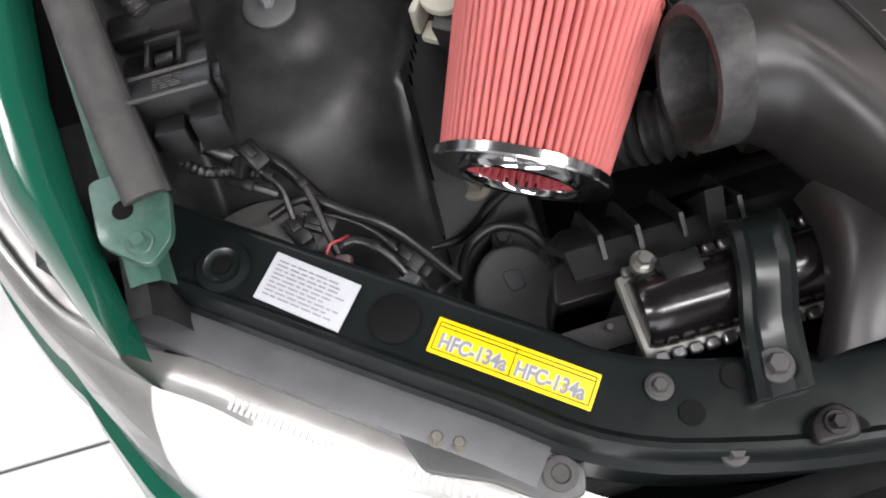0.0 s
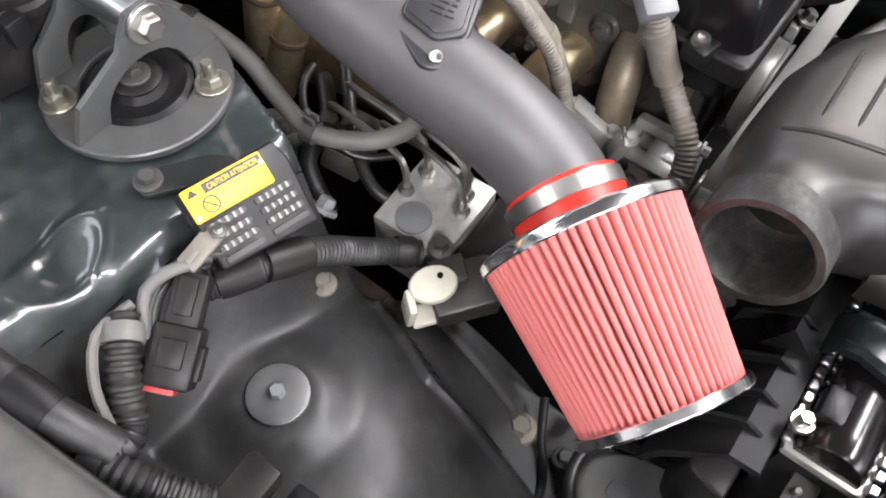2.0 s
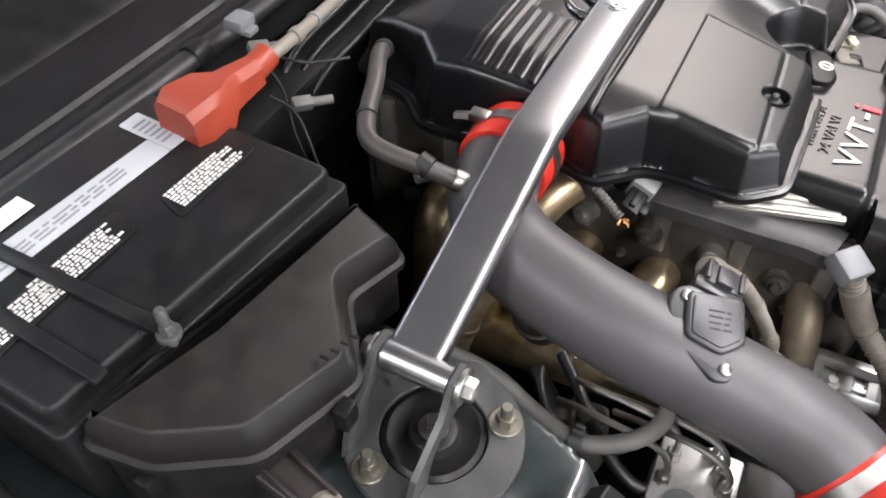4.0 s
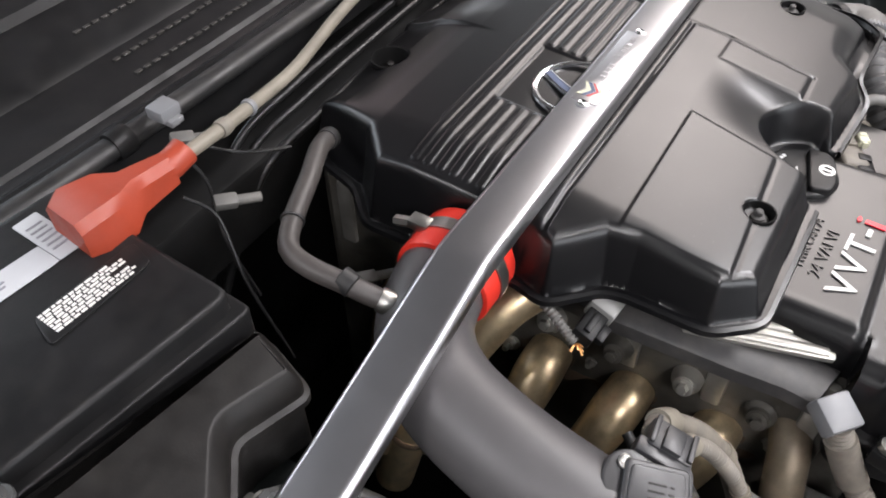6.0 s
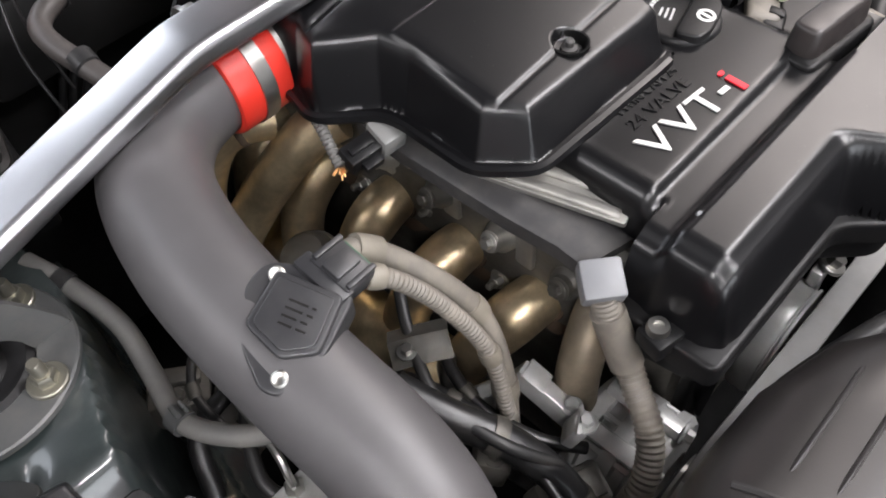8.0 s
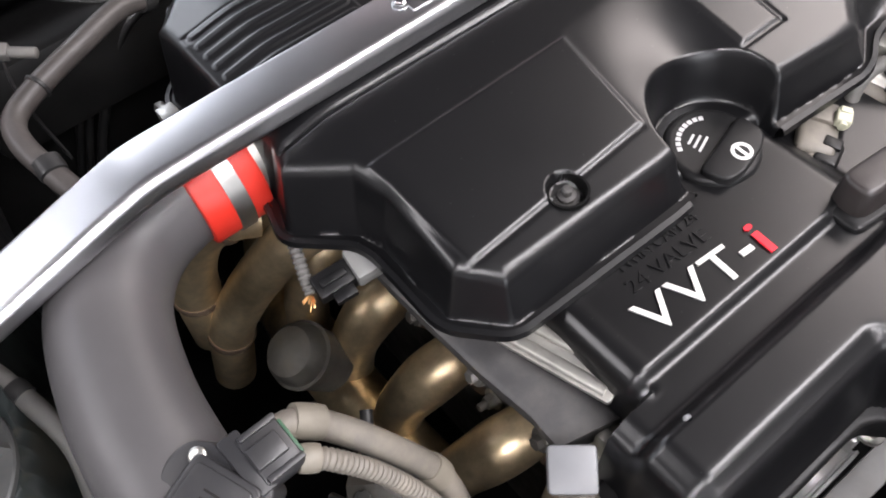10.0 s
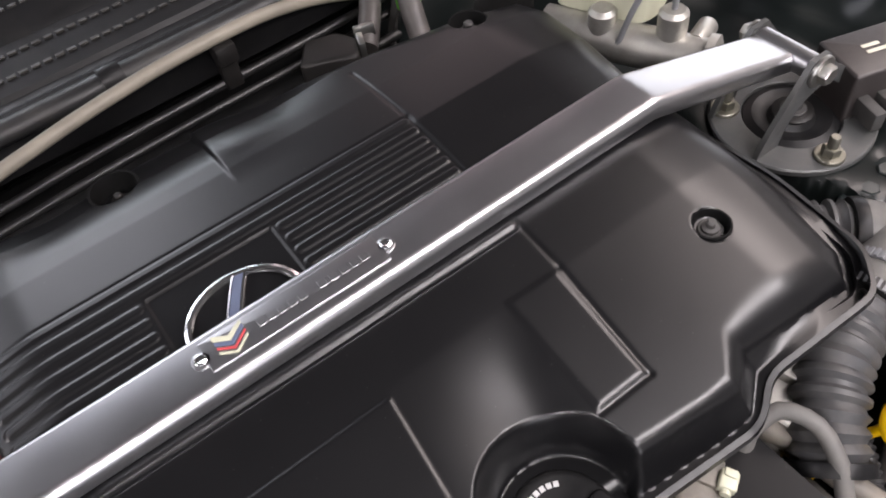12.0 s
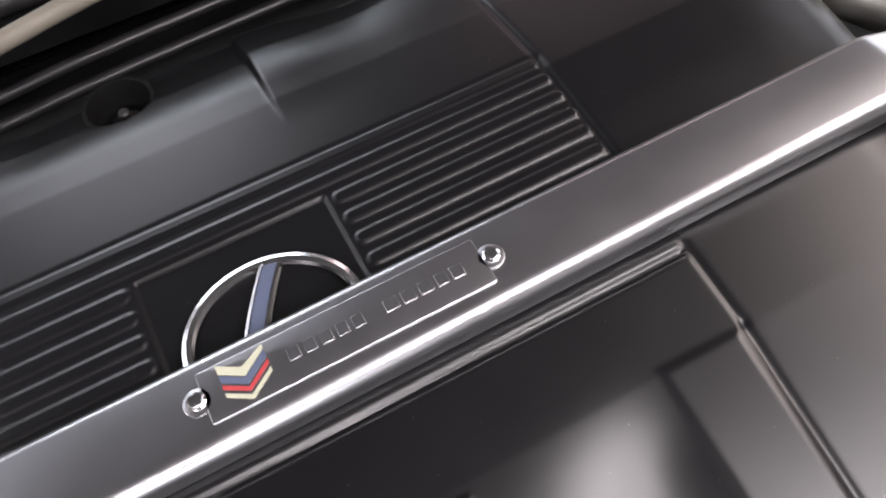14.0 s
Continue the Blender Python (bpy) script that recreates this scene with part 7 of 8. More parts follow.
SECT = [(Vector((x, y, z)), Vector((1, 0, 0)), (0, 0, 1), ry, rz, p) for x, y, z, ry, rz, p in ((-0.312, -0.418, 0.836, 0.0475, 0.0555, 2.0), (-0.292, -0.419, 0.836, 0.050, 0.057, 2.1), (-0.278, -0.424, 0.834, 0.055, 0.057, 2.2), (-0.262, -0.436, 0.829, 0.070, 0.057, 2.4), (-0.243, -0.456, 0.824, 0.094, 0.057, 2.7), (-0.220, -0.479, 0.820, 0.118, 0.057, 3.0), (-0.16, -0.485, 0.820, 0.121, 0.057, 3.2), (-0.10, -0.494, 0.819, 0.113, 0.056, 3.2), (-0.05, -0.511, 0.818, 0.095, 0.055, 3.2), (0.02, -0.530, 0.817, 0.076, 0.053, 3.2), (0.16, -0.545, 0.814, 0.058, 0.046, 3.0), (0.24, -0.545, 0.812, 0.04, 0.03, 2.6))]
bm = bmesh.new()
loft(bm, [section(*s) for s in SECT], cap=False)
bm.faces.new([v for v in bm.verts][-44:])
part("body", bm, DUCT, duct, smooth=60)
bm = bmesh.new()
loops = []
for t in np.linspace(0, 1, 9):
    y, z = -0.50 - 0.115 * t, 0.800 + 0.018 * math.sin(math.pi * t) - 0.012 * t
    x0 = -0.262 - 0.036 * t * t
    loops.append([(x0, y, z - 0.03), (x0 - 0.006, y, z - 0.026), (x0 - 0.004, y, z - 0.004), (x0 + 0.006, y, z + 0.006), (x0 + 0.03, y, z + 0.012), (0.0, y, z + 0.02), (0.24, y, z + 0.005), (0.26, y, z - 0.03)])
loft(bm, loops, close=False)
part("scoop", bm, DUCT, duct, smooth=50)


def duct_top(x, y):
    xs_ = [q[0].x for q in SECT]
    yc, zc, ry, rz, p = (float(np.interp(x, xs_, v)) for v in ([q[0].y for q in SECT], [q[0].z for q in SECT], [q[3] for q in SECT], [q[4] for q in SECT], [q[5] for q in SECT]))
    return zc + rz * max(0.0, 1 - min(1, abs((y - yc) / ry)) ** p) ** (1 / p)


for y, x0, x1 in ((-0.405, -0.214, -0.118), (-0.430, -0.212, -0.105), (-0.456, -0.208, -0.08)):
    part("rib", tube(bmesh.new(), [(x0 + (x1 - x0) * k / 6, y, duct_top(x0 + (x1 - x0) * k / 6, y) + (0.0002 if 0 < k < 6 else -0.002)) for k in range(7)], 0.0018, 8, 0.008), DUCT, duct)
part("shoulder_bead", tube(bmesh.new(), [(-0.240 + 0.024 * k / 8, -0.385 - 0.10 * k / 8, duct_top(-0.240 + 0.024 * k / 8, -0.385 - 0.10 * k / 8) - 0.0006) for k in range(9)], 0.003, 8, 0.006), DUCT, duct)
# drive belt running across the front of the engine
belt = thing("drive_belt", "worn grey rubber drive belt below the timing cover", "belt", (0.0, -0.363, 0.70))
run = [(-0.206, 0.645), (-0.204, 0.664), (-0.194, 0.682), (-0.178, 0.692), (-0.15, 0.6955), (0.0, 0.698), (0.16, 0.700), (0.20, 0.696), (0.226, 0.678), (0.232, 0.648)]
part("back", loft(bmesh.new(), [[(x, -0.3622 - 0.015 * x + o, z + d) for o, d in ((-0.0117, 0), (-0.0110, 0.0012), (0.0110, 0.0012), (0.0117, 0), (0.0117, -0.0035), (-0.0117, -0.0035))] for x, z in run]), GUARD, belt, smooth=40)
for o in (-0.0075, -0.0045, -0.0015, 0.0015, 0.0045, 0.0075):
    part("rib", loft(bmesh.new(), [[(x, -0.3622 - 0.015 * x + o + a, z + d) for a, d in ((-0.0012, -0.003), (0.0012, -0.003), (0.0005, -0.0055), (-0.0005, -0.0055))] for x, z in run]), GASKET, belt)
hose("coolant_pipe", [(-0.15, -0.372, 0.765), (-0.12, -0.374, 0.785), (-0.089, -0.384, 0.80), (-0.04, -0.402, 0.812), (0.0, -0.418, 0.815), (0.09, -0.44, 0.81)], 0.009, RUBBER, "black rubber pipe along the duct", "hose", 12)
# grey horn, washer neck and small plugs near the lamp
hn = thing("rubber_boot", "grey rubber boot behind the headlamp", "rubber boot", (-0.66, -0.39, 0.70))
bm = lathe(bmesh.new(), [(0.05, -0.05), (0.051, 0.0), (0.044, 0.010), (0.02, 0.014)], basis((-0.655, -0.388, 0.722), (1, 0, 0), (0.2, 0.5, 0.8)), 36)
part("dome", bm, MIDGREY, hn)
part("rim", ring_lathe(bmesh.new(), [(0.0508, -0.006), (0.053, -0.005), (0.053, -0.001), (0.0508, 0.0)], basis((-0.655, -0.388, 0.722), (1, 0, 0), (0.2, 0.5, 0.8)), 40), GUARD, hn)
tank2 = thing("washer_tank", "grey plastic tank with pale patch near the rail", "tank", (-0.455, -0.45, 0.5))
bm = bmesh.new()
slab(bm, [(-0.496, -0.430), (-0.474, -0.402), (-0.436, -0.404), (-0.412, -0.440), (-0.405, -0.515), (-0.46, -0.53), (-0.500, -0.48)], 0.45, 0.607, 0.008, 0.016)
part("body", bm, MIDGREY, tank2)
bm = bmesh.new()
slab(bm, [(-0.466, -0.430), (-0.448, -0.430), (-0.446, -0.450), (-0.462, -0.452)], 0.606, 0.6085, 0.001, 0.006)
part("patch", bm, GREYPLAST, tank2, "pale patch")
hose("horn_wire", [(-0.505, -0.43, 0.60), (-0.49, -0.405, 0.625), (-0.46, -0.395, 0.635), (-0.43, -0.41, 0.63), (-0.41, -0.45, 0.61), (-0.40, -0.49, 0.59)], 0.0055, BLACKWIRE, "black cable arching over the grey tank", "cable", 10)
hose("rail_cable", [(-0.640, -0.355, 0.66), (-0.60, -0.362, 0.64), (-0.565, -0.374, 0.622), (-0.525, -0.386, 0.61), (-0.486, -0.380, 0.60), (-0.455, -0.358, 0.60), (-0.42, -0.34, 0.60)], 0.0045, BLACKWIRE, "black cable across the chassis rail", "cable", 10)
for p, mat, lab, rot in (((-0.622, -0.402, 0.745), PLASTIC, "small black lamp plug", 20), ((-0.597, -0.440, 0.735), PINKGREY, "dull pink grey lamp plug", -15), ((-0.552, -0.462, 0.722), GREYSTEEL, "dull grey plug near the rail", -50), ((-0.545, -0.44, 0.72), PLASTIC, "small black plug near the rail", 40)):
    bm = bmesh.new()
    mq = Matrix.Translation(p) @ pose(0, 0, 0, 15, 0, rot) @ Matrix.Scale(0.78, 4)
    cbox(bm, (0, 0, 0), (0.020, 0.032, 0.020), mq, 0.003)
    cbox(bm, (0, 0.006, 0.011), (0.010, 0.014, 0.004), mq, 0.001)
    cbox(bm, (0, -0.02, 0), (0.014, 0.012, 0.014), mq, 0.002)
    solid("lamp_plug", bm, mat, lab, "connector")
hose("red_wire", [(-0.606, -0.432, 0.748), (-0.600, -0.424, 0.753), (-0.592, -0.420, 0.748), (-0.586, -0.412, 0.735)], 0.0012, PINKWIRE, "short red wire on the lamp plug", "wire", 8)
hose("lamp_wire", [(-0.64, -0.385, 0.75), (-0.61, -0.38, 0.755), (-0.58, -0.40, 0.75), (-0.55, -0.42, 0.74), (-0.51, -0.46, 0.70)], 0.0038, BLACKWIRE, "black lamp wires behind the crossmember", "wiring loom", 10)
for k, pts in enumerate(([(-0.655, -0.335, 0.78), (-0.640, -0.352, 0.775), (-0.625, -0.372, 0.768), (-0.622, -0.395, 0.755)], [(-0.648, -0.330, 0.77), (-0.628, -0.345, 0.772), (-0.608, -0.372, 0.765), (-0.600, -0.41, 0.752), (-0.596, -0.43, 0.745)], [(-0.600, -0.425, 0.74), (-0.582, -0.422, 0.745), (-0.562, -0.436, 0.74), (-0.550, -0.455, 0.73)], [(-0.615, -0.39, 0.75), (-0.590, -0.398, 0.745), (-0.565, -0.415, 0.735), (-0.545, -0.445, 0.72), (-0.53, -0.48, 0.69)], [(-0.66, -0.36, 0.775), (-0.645, -0.372, 0.782), (-0.628, -0.380, 0.772)])):
    hose("lamp_wire", pts, 0.0026 + 0.0007 * (k % 3), BLACKWIRE, "thin black lamp wire behind the crossmember", "wire", 10, group="lamp wires", bands=((0.5, 0.008, DULL, "tape"),))
for p, rot in (((-0.637, -0.345, 0.778), 25), ((-0.652, -0.352, 0.772), -30), ((-0.604, -0.402, 0.748), 60)):
    bm = bmesh.new()
    mq = Matrix.Translation(p) @ pose(0, 0, 0, 20, -10, rot)
    cbox(bm, (0, 0, 0), (0.014, 0.024, 0.012), mq, 0.002)
    cbox(bm, (0, 0.004, 0.007), (0.006, 0.012, 0.003), mq, 0.0008)
    solid("wire_plug", bm, PLASTIC, "small glossy black plug among the lamp wires", "connector", "wire plugs")
# front edge parts right of the bend
bm = bmesh.new()
slab(bm, [(-0.332, -0.664), (-0.302, -0.666), (-0.299, -0.650), (-0.311, -0.640), (-0.329, -0.648)], 0.772, 0.784, 0.003, 0.006)
hexbolt(bm, (-0.315, -0.654, 0.784), 0.005, 0.006)
solid("latch_bracket", bm, DULL, "dark steel bracket with a bolt on the crossmember", "bracket")
bm = hexbolt(bmesh.new(), (-0.377, -0.652, 0.765), 0.006, 0.008)
solid("crossmember_bolt", bm, GASKET, "small dark bolt on the crossmember edge", "bolt")
# beam, plus a dark block added to hide the floor in the gap
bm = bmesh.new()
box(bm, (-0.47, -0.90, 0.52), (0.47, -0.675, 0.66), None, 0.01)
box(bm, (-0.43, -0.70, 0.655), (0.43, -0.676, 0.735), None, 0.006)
solid("bumper_beam_filler", bm, DARK, "bumper beam with an added dark block filling the shaded gap ahead", "car body")

# ---- cowl, windscreen and the right-hand side ----
cw = thing("cowl", "black plastic cowl with rows of vent slots", "cowl", (0, 0.5, 0.93))
bm = bmesh.new()
loops = []
for x in np.linspace(-0.78, 0.78, 40):
    b = 0.03 * (x / 0.78) ** 2
    loops.append([(x, y + b, z) for y, z in ((0.372, 0.93), (0.372, 0.972), (0.377, 0.979), (0.388, 0.981), (0.396, 0.977), (0.404, 0.971), (0.416, 0.971), (0.420, 0.975), (0.48, 0.985), (0.488, 0.992), (0.56, 1.008), (0.568, 1.016), (0.66, 1.04))])
loft(bm, loops, close=False)
panel = part("panel", bm, PLASTIC, cw, smooth=30)
for row, (y, z) in enumerate(((0.438, 0.9788), (0.466, 0.9835), (0.515, 0.9988))):
    for k in range(44):
        x = -0.22 + 0.0115 * k
        bm = bmesh.new()
        cbox(bm, (x, y + 0.03 * (x / 0.78) ** 2, z), (0.0082, 0.0045, 0.0024), None, 0.0006, 1)
        part("slot", bm, INK, panel)
hose("cowl_seal", [(-0.76, 0.400, 0.978), (-0.5, 0.383, 0.978), (-0.25, 0.371, 0.978), (0, 0.368, 0.978), (0.25, 0.371, 0.978), (0.5, 0.383, 0.978), (0.76, 0.400, 0.978)], 0.012, RUBBER, "black rubber seal along the cowl front edge", "rubber seal", 14, flat=0.8, bands=((0.3, 0.02, PLASTIC, "clip"), (0.5, 0.02, PLASTIC, "clip"), (0.7, 0.02, PLASTIC, "clip")))
ws = thing("windscreen", "dark raked windscreen behind the cowl", "windscreen", (0, 0.66, 1.02))
bm = bmesh.new()
loops = []
for x in np.linspace(-0.78, 0.78, 25):
    b = 0.05 * (x / 0.78) ** 2
    loops.append([(x, 0.655 + b, 1.026), (x, 0.655 + b + 0.75, 1.42)])
loft(bm, loops, close=False)
part("pane", bm, WINDSCREEN, ws, smooth=60)
bm = bmesh.new()
loops = []
for x in np.linspace(-0.78, 0.78, 25):
    b = 0.05 * (x / 0.78) ** 2
    loops.append([(x, 0.635 + b, 1.018), (x, 0.645 + b, 1.028), (x, 0.67 + b, 1.04), (x, 0.672 + b, 1.032)])
loft(bm, loops, close=False)
part("lower_trim", bm, GASKET, ws)
structure("dashboard", box(bmesh.new(), (-0.76, 0.75, 0.7), (0.76, 1.5, 1.02)), DARK, "dark dashboard below the windscreen", "car body")

# pipes and ledge between cover and cowl
for k, (y, z, r) in enumerate(((0.352, 0.925, 0.0045), (0.338, 0.915, 0.004), (0.322, 0.90, 0.005))):
    hose("heater_pipe", [(-0.30, y + 0.03, z - 0.22), (-0.255, y + 0.022, z - 0.12), (-0.19, y + 0.01, z - 0.025), (-0.1, y, z), (0.05, y, z + 0.006), (0.2, y + 0.005, z + 0.004), (0.34, y + 0.02, z)], r, BLACKWIRE, "glossy black pipe along the firewall", "pipe", 10, group="firewall pipes")
# ledge in the same shade-darkened paint
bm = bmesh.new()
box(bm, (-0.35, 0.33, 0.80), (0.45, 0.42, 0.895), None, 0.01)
structure("firewall_ledge", bm, DEEP, "painted ledge on the firewall, coloured near-black as shade", "car body")
# cable clip on the cable and a plug on the cover's back edge
bm = bmesh.new()
cbox(bm, (0.095, 0.347, 0.968), (0.020, 0.022, 0.020), pose(0, 0, 0), 0.003)
cbox(bm, (0.095, 0.352, 0.945), (0.018, 0.012, 0.04), pose(0, 0, 0), 0.003)
solid("cable_clip", bm, DULL, "black plastic clip holding the cable", "cable clip")
pl = thing("coolant_valve", "black plastic valve with hose at the cover's back edge", "valve", (0.17, 0.29, 0.93))
bm = bmesh.new()
vm = basis((0.172, 0.292, 0.945), (0.9, -0.35, 0), (0, 0, 1))
slab(bm, [(-0.030, -0.016), (0.024, -0.022), (0.030, 0.004), (0.012, 0.022), (-0.020, 0.020)], -0.02, 0.014, 0.004, 0.006, vm)
part("body", bm, DULL, pl)
bm = bmesh.new()
cbox(bm, (0.036, 0.010, 0.012), (0.020, 0.004, 0.020), vm, 0.001)
cbox(bm, (0.030, -0.004, 0.010), (0.006, 0.018, 0.018), vm, 0.001)
part("clip", bm, STEEL, pl, "bare spring clip")
hose("heater_hose", [(0.205, 0.283, 0.945), (0.225, 0.305, 0.955), (0.243, 0.33, 0.965), (0.255, 0.36, 0.965), (0.262, 0.40, 0.95)], 0.0108, DARKHOSE, "dark grey heater hose behind the cover", "hose")
hose("heater_hose", [(0.252, 0.262, 0.945), (0.258, 0.282, 0.965), (0.275, 0.318, 0.985), (0.305, 0.35, 0.99), (0.345, 0.375, 0.975), (0.38, 0.40, 0.95)], 0.0108, DARKHOSE, "dark grey heater hose arching to the firewall", "hose")
bm = bmesh.new()
cbox(bm, (0.275, 0.315, 0.95), (0.022, 0.018, 0.026), pose(0, 0, 0), 0.004)
solid("green_clip", bm, GREENPL, "bright green plastic clip behind the cover", "cable clip")
bm = bmesh.new()
cbox(bm, (0.375, 0.345, 0.96), (0.03, 0.022, 0.02), pose(0, 0, 0), 0.003)
cbox(bm, (0.385, 0.35, 0.972), (0.016, 0.014, 0.01), pose(0, 0, 0), 0.002)
solid("white_plug", bm, WHITEPLAST, "aged white plug behind the cover", "connector")

# brake master cylinder and fluid tank
mc = thing("master_cylinder", "cast aluminium brake master cylinder", "brake cylinder", (0.44, 0.2, 0.86))
bm = bmesh.new()
tube(bm, [(0.385, 0.240, 0.900), (0.42, 0.165, 0.900), (0.452, 0.095, 0.900)], 0.021, 24, 0.02)
lathe(bm, [(0.026, 0), (0.026, 0.008), (0.018, 0.012)], basis((0.452, 0.094, 0.900), (0, 0, 1), (0.42, -0.9, 0)), 26)
part("barrel", bm, CAST, mc)
for p, hgt in (((0.441, 0.128, 0.912), 0.03), ((0.408, 0.185, 0.912), 0.02)):
    part("outlet", lathe(bmesh.new(), [(0.014, 0), (0.014, hgt), (0.010, hgt + 0.004), (0.006, hgt + 0.004)], Matrix.Translation(p), 20), CAST, mc)
part("side_plug", lathe(bmesh.new(), [(0.010, 0), (0.010, 0.03), (0.007, 0.034)], basis((0.452, 0.108, 0.912), (0, 0, 1), (0.85, 0.3, 0.4)), 16), CAST, mc)
hose("brake_pipe", [(0.441, 0.128, 0.945), (0.441, 0.128, 0.968), (0.436, 0.134, 0.985), (0.424, 0.142, 0.978), (0.412, 0.15, 0.95), (0.405, 0.16, 0.91)], 0.003, GREYPLAST, "thin bent grey steel brake pipe", "pipe", 10)
tk = thing("brake_fluid_tank", "cream plastic brake fluid tank", "fluid tank", (0.42, 0.27, 0.91))
bm = bmesh.new()
tkm = basis((0.442, 0.200, 0.0), (0.42, -0.91, 0), (0, 0, 1))
slab(bm, [(-0.055, -0.026), (0.035, -0.030), (0.045, -0.010), (0.045, 0.030), (-0.055, 0.034)], 0.920, 0.982, 0.008, 0.012, tkm)
part("body", bm, CREAM, tk)
bm = bmesh.new()
slab(bm, [(-0.057, -0.028), (0.037, -0.032), (0.047, -0.011), (0.047, 0.032), (-0.057, 0.036)], 0.948, 0.953, 0.001, 0.012, tkm)
part("seam", bm, CREAM, tk)
bm = lathe(bmesh.new(), [(0.024, 0), (0.024, 0.02), (0.021, 0.024)], tkm @ Matrix.Translation((-0.02, 0.004, 0.98)), 28)
part("cap", bm, DULL, tk, "black screw cap")
bbm = basis((0.345, 0.40, 0.86), (0, 0, 1), (0.4, -0.9, 0))
bb = thing("brake_booster", "round black brake booster on the firewall", "brake booster", (0.345, 0.40, 0.76))
part("rear_shell", lathe(bmesh.new(), [(0.09, -0.01), (0.104, 0), (0.106, 0.026)], bbm, 44), BEAMPAINT, bb)
part("front_shell", lathe(bmesh.new(), [(0.109, 0.024), (0.109, 0.032), (0.10, 0.042), (0.07, 0.064), (0.03, 0.07)], bbm, 44), BEAMPAINT, bb)
part("crimp_ring", ring_lathe(bmesh.new(), [(0.106, 0.02), (0.112, 0.02), (0.112, 0.028), (0.106, 0.03)], bbm, 44), GASKET, bb)

# relay block and bracket beside the right tower
rb = thing("relay_cover", "brown black plastic relay cover with pale marks", "relay box", (0.55, 0.05, 0.86))
rbm = basis((0.562, 0.0, 0.905), (0.95, -0.32, 0), (0, 0, 1))
bm = bmesh.new()
slab(bm, [(-0.034, -0.028), (0.05, -0.028), (0.05, 0.030), (-0.034, 0.030)], -0.055, 0.0, 0.003, 0.004, rbm)
part("lid", bm, BROWNPL, rb)
bm = bmesh.new()
bars(bm, rbm, 2, -0.006, 0.022, -0.006, 0.010, 61, 0.0006, 0.5, 0.02)
part("print", bm, WHITEPLAST, rb, "pale smudged marks")
for k in range(3):
    part("plug", cbox(bmesh.new(), (-0.02 + 0.02 * k, -0.04, -0.035), (0.012, 0.03, 0.02), rbm, 0.002), GASKET, rb, "grey plug below the lid")
bm = bmesh.new()
slab(bm, [(0.425, -0.075), (0.49, -0.055), (0.53, -0.062), (0.52, -0.10), (0.45, -0.115), (0.425, -0.098)], 0.832, 0.842, 0.003, 0.008)
tb2 = thing("tower_bracket", "grey green steel bracket with three bolts", "bracket", (0.48, -0.085, 0.832))
part("plate", bm, BAYPAINT, tb2)
for p in ((0.447, -0.088), (0.476, -0.080), (0.505, -0.076)):
    part("bolt", hexbolt(bmesh.new(), (*p, 0.842), 0.009, 0.006), BAYPAINT, tb2)
bm = bmesh.new()
slab(bm, [(0.60, 0.15), (0.66, 0.12), (0.68, 0.17), (0.62, 0.20)], 0.885, 0.90, 0.003, 0.01)
hexbolt(bm, (0.64, 0.155, 0.90), 0.008, 0.007)
solid("hinge_bracket", bm, GREYSTEEL, "grey steel bracket behind the relay cover", "bracket")

# hoses and fittings right of the cover
hose("corrugated_hose", [(0.365, -0.078, 0.872), (0.385, -0.094, 0.876), (0.405, -0.112, 0.877)], 0.026, BELLOWS, "grey corrugated air hose beside the cover", "hose", 24, 0.0045, 0.009, bands=((0.95, 0.010, PLASTIC, "clamp"),))
hose("air_pipe", [(0.402, -0.108, 0.877), (0.413, -0.128, 0.877), (0.402, -0.145, 0.879), (0.37, -0.150, 0.880), (0.345, -0.155, 0.880)], 0.026, GREYHOSE, "dull grey elbow pipe beside the cover", "pipe", 22)
hose("corrugated_hose", [(0.350, -0.154, 0.880), (0.320, -0.163, 0.880), (0.288, -0.176, 0.876), (0.260, -0.196, 0.866), (0.238, -0.22, 0.85)], 0.0275, BELLOWS, "grey corrugated air hose by the timing cover", "hose", 24, 0.0042, 0.0120, bands=((0.03, 0.010, PLASTIC, "clamp"), (0.97, 0.010, PLASTIC, "clamp")))
for p, ax in (((0.372, -0.150, 0.880), (-1, -0.15, 0)), ((0.346, -0.155, 0.880), (-1, -0.25, 0))):
    m = basis(p, Vector(ax).orthogonal(), ax)
    bm = bmesh.new()
    ring_lathe(bm, [(0.0265, -0.004), (0.0282, -0.004), (0.0282, 0.004), (0.0265, 0.004)], m, 40)
    for k in range(40):
        cbox(bm, (0.0288, 0, 0), (0.0014, 0.0022, 0.008), m @ pose(0, 0, 0, 0, 0, 9 * k))
    solid("clamp_ring", bm, GREYPLAST, "toothed pale clamp ring on the air hose", "hose clip", group="clamp rings")
dp = thing("dipstick", "yellow plastic dipstick ring", "dipstick", (0.296, -0.228, 0.83))
bm = ring_lathe(bmesh.new(), [(0.0105, -0.004), (0.013, -0.005), (0.0175, -0.005), (0.019, 0), (0.0175, 0.005), (0.013, 0.005), (0.0105, 0.004)], basis((0.296, -0.230, 0.865), (1, 0, 0), (-0.45, -0.6, 0.65)), 36)
part("ring", bm, YELLOWPL, dp)
part("stem", tube(bmesh.new(), [(0.290, -0.222, 0.855), (0.282, -0.21, 0.82), (0.27, -0.2, 0.74)], 0.004, 10, 0.01), YELLOWPL, dp)
rs = thing("coolant_reservoir", "black ribbed cap on the coolant reservoir", "reservoir", (0.38, -0.30, 0.74))
bm = bmesh.new()
slab(bm, [(0.27, -0.37), (0.41, -0.37), (0.40, -0.25), (0.29, -0.24)], 0.55, 0.768, 0.012, 0.02)
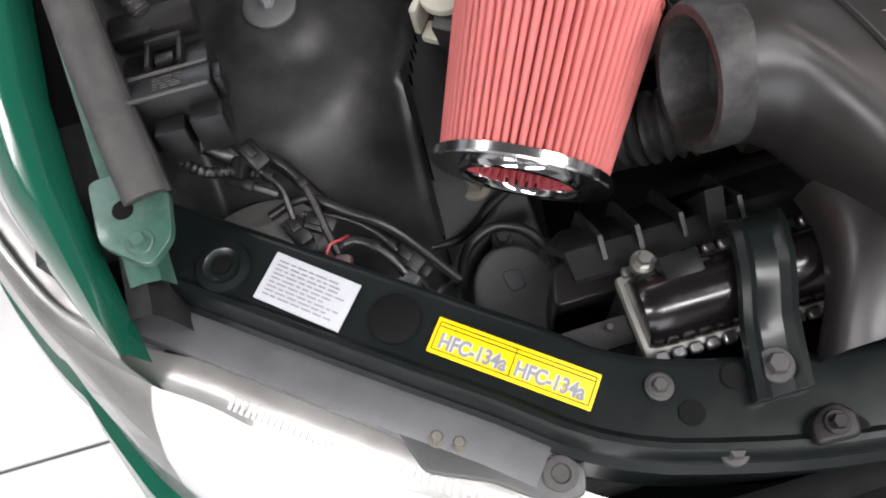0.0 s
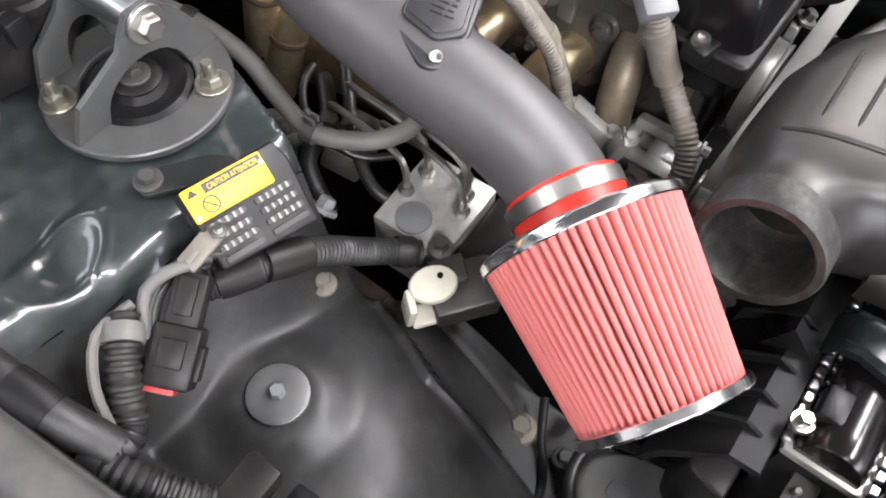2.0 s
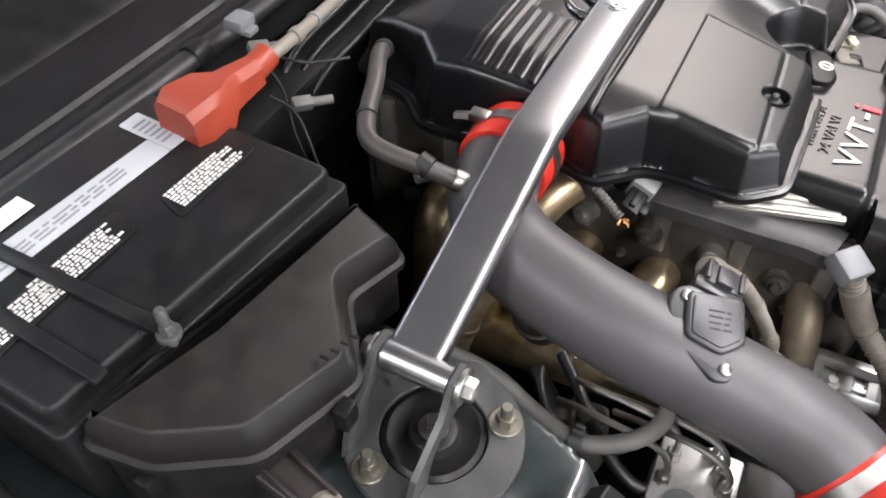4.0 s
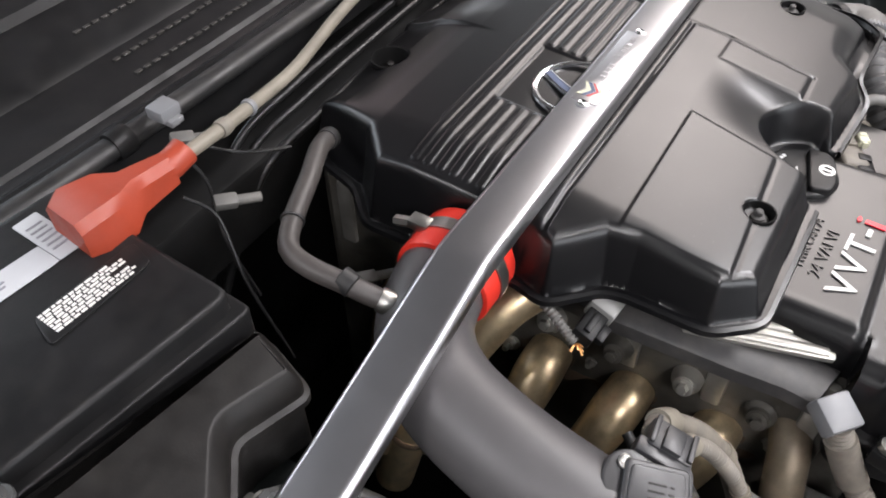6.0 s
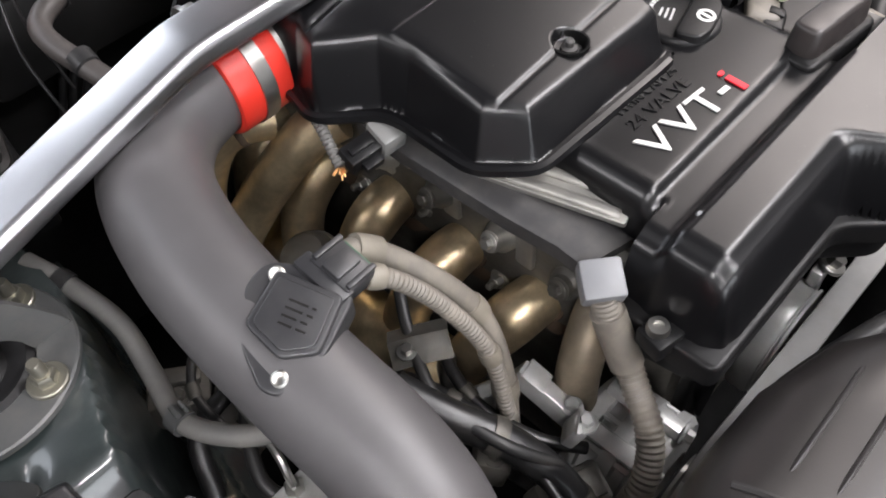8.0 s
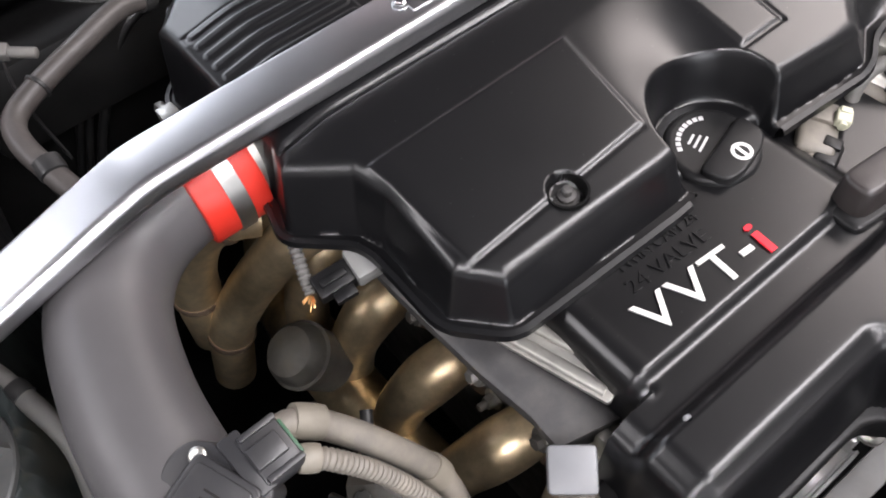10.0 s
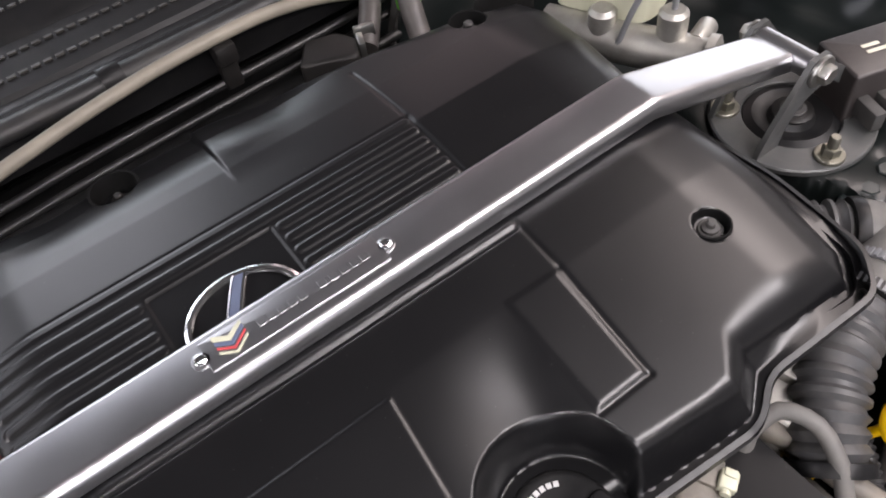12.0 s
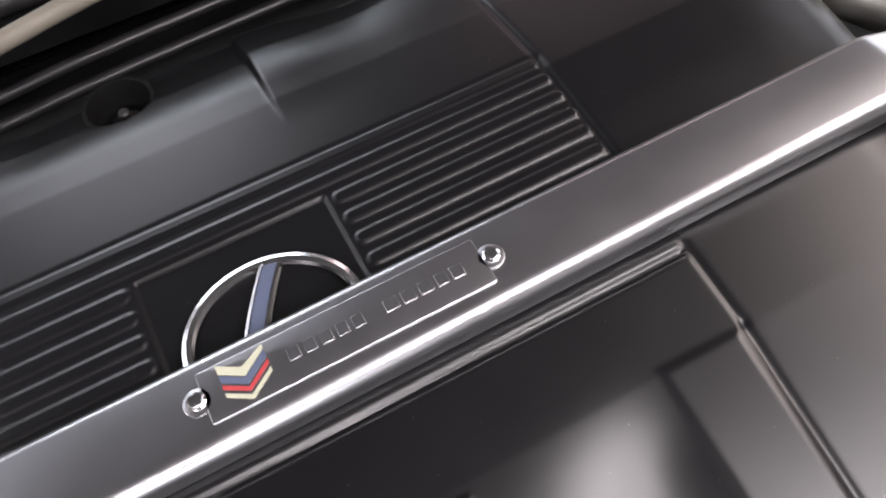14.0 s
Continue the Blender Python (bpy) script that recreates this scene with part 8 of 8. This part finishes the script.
part("tank", bm, PLASTIC, rs)
bm = bmesh.new()
loops = []
for r, h in ((0.036, 0.772), (0.0375, 0.778), (0.0378, 0.802), (0.035, 0.809), (0.012, 0.811)):
    loops.append([(0.336 + (r - (0.0014 if i % 2 and h < 0.805 else 0)) * math.cos(2 * math.pi * i / 52), -0.294 + (r - (0.0014 if i % 2 and h < 0.805 else 0)) * math.sin(2 * math.pi * i / 52), h) for i in range(52)])
loft(bm, loops)
part("skirt", ring_lathe(bmesh.new(), [(0.034, 0.764), (0.051, 0.766), (0.0525, 0.772), (0.050, 0.775), (0.034, 0.776)], Matrix.Translation((0.336, -0.294, 0)), 44), PLASTIC, rs)
part("cap", bm, PLASTIC, rs)
hose("overflow_hose", [(0.285, -0.245, 0.80), (0.33, -0.232, 0.805), (0.375, -0.238, 0.80), (0.412, -0.27, 0.79), (0.43, -0.32, 0.78)], 0.011, RUBBER, "black hose behind the reservoir cap", "hose")
# valve gear and plugs below the right front corner of the cover
for p, s, rot, mat, nm, lab in (((0.150, -0.178, 0.868), (0.050, 0.030, 0.024), 30, TANHOSE, "cam_sensor", "tan grey cam sensor body near the oil cap"), ((0.168, -0.186, 0.882), (0.014, 0.012, 0.009), 30, CREAM, "sensor_plug", "small aged cream tab near the oil cap"), ((0.138, -0.196, 0.868), (0.026, 0.02, 0.018), 20, PLASTIC, "sensor_plug", "black plug near the oil cap"), ((0.125, -0.192, 0.862), (0.026, 0.02, 0.02), -10, GREYHOSE, "sensor_plug", "grey plug near the oil cap"), ((0.255, -0.165, 0.84), (0.05, 0.05, 0.06), 20, CAST, "intake_runner", "cast aluminium intake runner below the cover"), ((0.30, -0.155, 0.83), (0.045, 0.05, 0.07), 10, CAST, "intake_runner", "cast aluminium intake runner below the cover")):
    bm = bmesh.new()
    mq = Matrix.Translation(p) @ pose(0, 0, 0, 8, 0, rot)
    cbox(bm, (0, 0, 0), s, mq, min(s) * 0.2, 3)
    cbox(bm, (s[0] * 0.3, 0, s[2] * 0.4), (s[0] * 0.4, s[1] * 0.7, s[2] * 0.5), mq, min(s) * 0.08)
    lathe(bm, [(s[1] * 0.3, 0), (s[1] * 0.3, s[0] * 0.3), (s[1] * 0.22, s[0] * 0.32)], mq @ pose(-s[0] * 0.4, 0, 0, 0, -90, 0), 14)
    solid(nm, bm, mat, lab, "engine part")
hose("black_stub", [(0.262, -0.150, 0.868), (0.285, -0.162, 0.862), (0.30, -0.17, 0.858)], 0.0095, RUBBER, "short black rubber stub at the cover corner", "hose")
hose("tan_hose", [(0.225, -0.165, 0.86), (0.240, -0.195, 0.85), (0.250, -0.23, 0.835), (0.265, -0.27, 0.82)], 0.0095, TANHOSE, "tan hose below the cover corner", "hose")
hose("black_loom", [(0.30, -0.10, 0.80), (0.32, -0.16, 0.82), (0.30, -0.21, 0.81), (0.26, -0.26, 0.80), (0.22, -0.30, 0.79)], 0.009, RUBBER, "black wiring loom below the cover", "wiring loom", 12, 0.0018, 0.006)

# flat lidded box at the right front corner and a vent hose before the bellows
fx = thing("airbox_lid", "brown black flat airbox lid beside the reservoir", "air box", (0.53, -0.23, 0.70))
LIDL = [(0.405, -0.238), (0.462, -0.172), (0.62, -0.150), (0.66, -0.31), (0.44, -0.315)]
part("lid", slab(bmesh.new(), LIDL, 0.782, 0.802, 0.005, 0.02), BROWNPL, fx)
part("body", slab(bmesh.new(), [(0.53 + (x - 0.53) * 0.97, -0.235 + (y + 0.235) * 0.95) for x, y in LIDL], 0.66, 0.783, 0.003, 0.02), DULL, fx)
for x, y in ((0.415, -0.262), (0.50, -0.316), (0.60, -0.31)):
    part("clip", cbox(bmesh.new(), (x, y, 0.785), (0.012, 0.006, 0.026), None, 0.002), STEEL, fx, "steel spring clip")
hose("vent_hose", [(0.196, -0.178, 0.862), (0.205, -0.172, 0.880), (0.226, -0.176, 0.893), (0.238, -0.198, 0.890), (0.234, -0.222, 0.876), (0.225, -0.238, 0.86)], 0.0062, GREYHOSE, "thin grey vent hose arching before the bellows", "hose", 12)

# ---- floor tiles, last ----
tile = bmesh.new()
slab(tile, [(-0.297, -0.297), (0.297, -0.297), (0.297, 0.297), (-0.297, 0.297)], -0.006, 0.0, 0.0015, 0.002, seg=1)
tile_me = to_mesh("tile", tile, FLOORMAT, Vector((0, 0, 0)), 38)
floor_ob = bpy.data.objects["floor"]
for i in range(15):
    for j in range(15):
        ob = new("tile", tile_me)
        ob.parent = floor_ob
        ob.location = (-4.2 + 0.6 * i, -4.2 + 0.6 * j, 0)
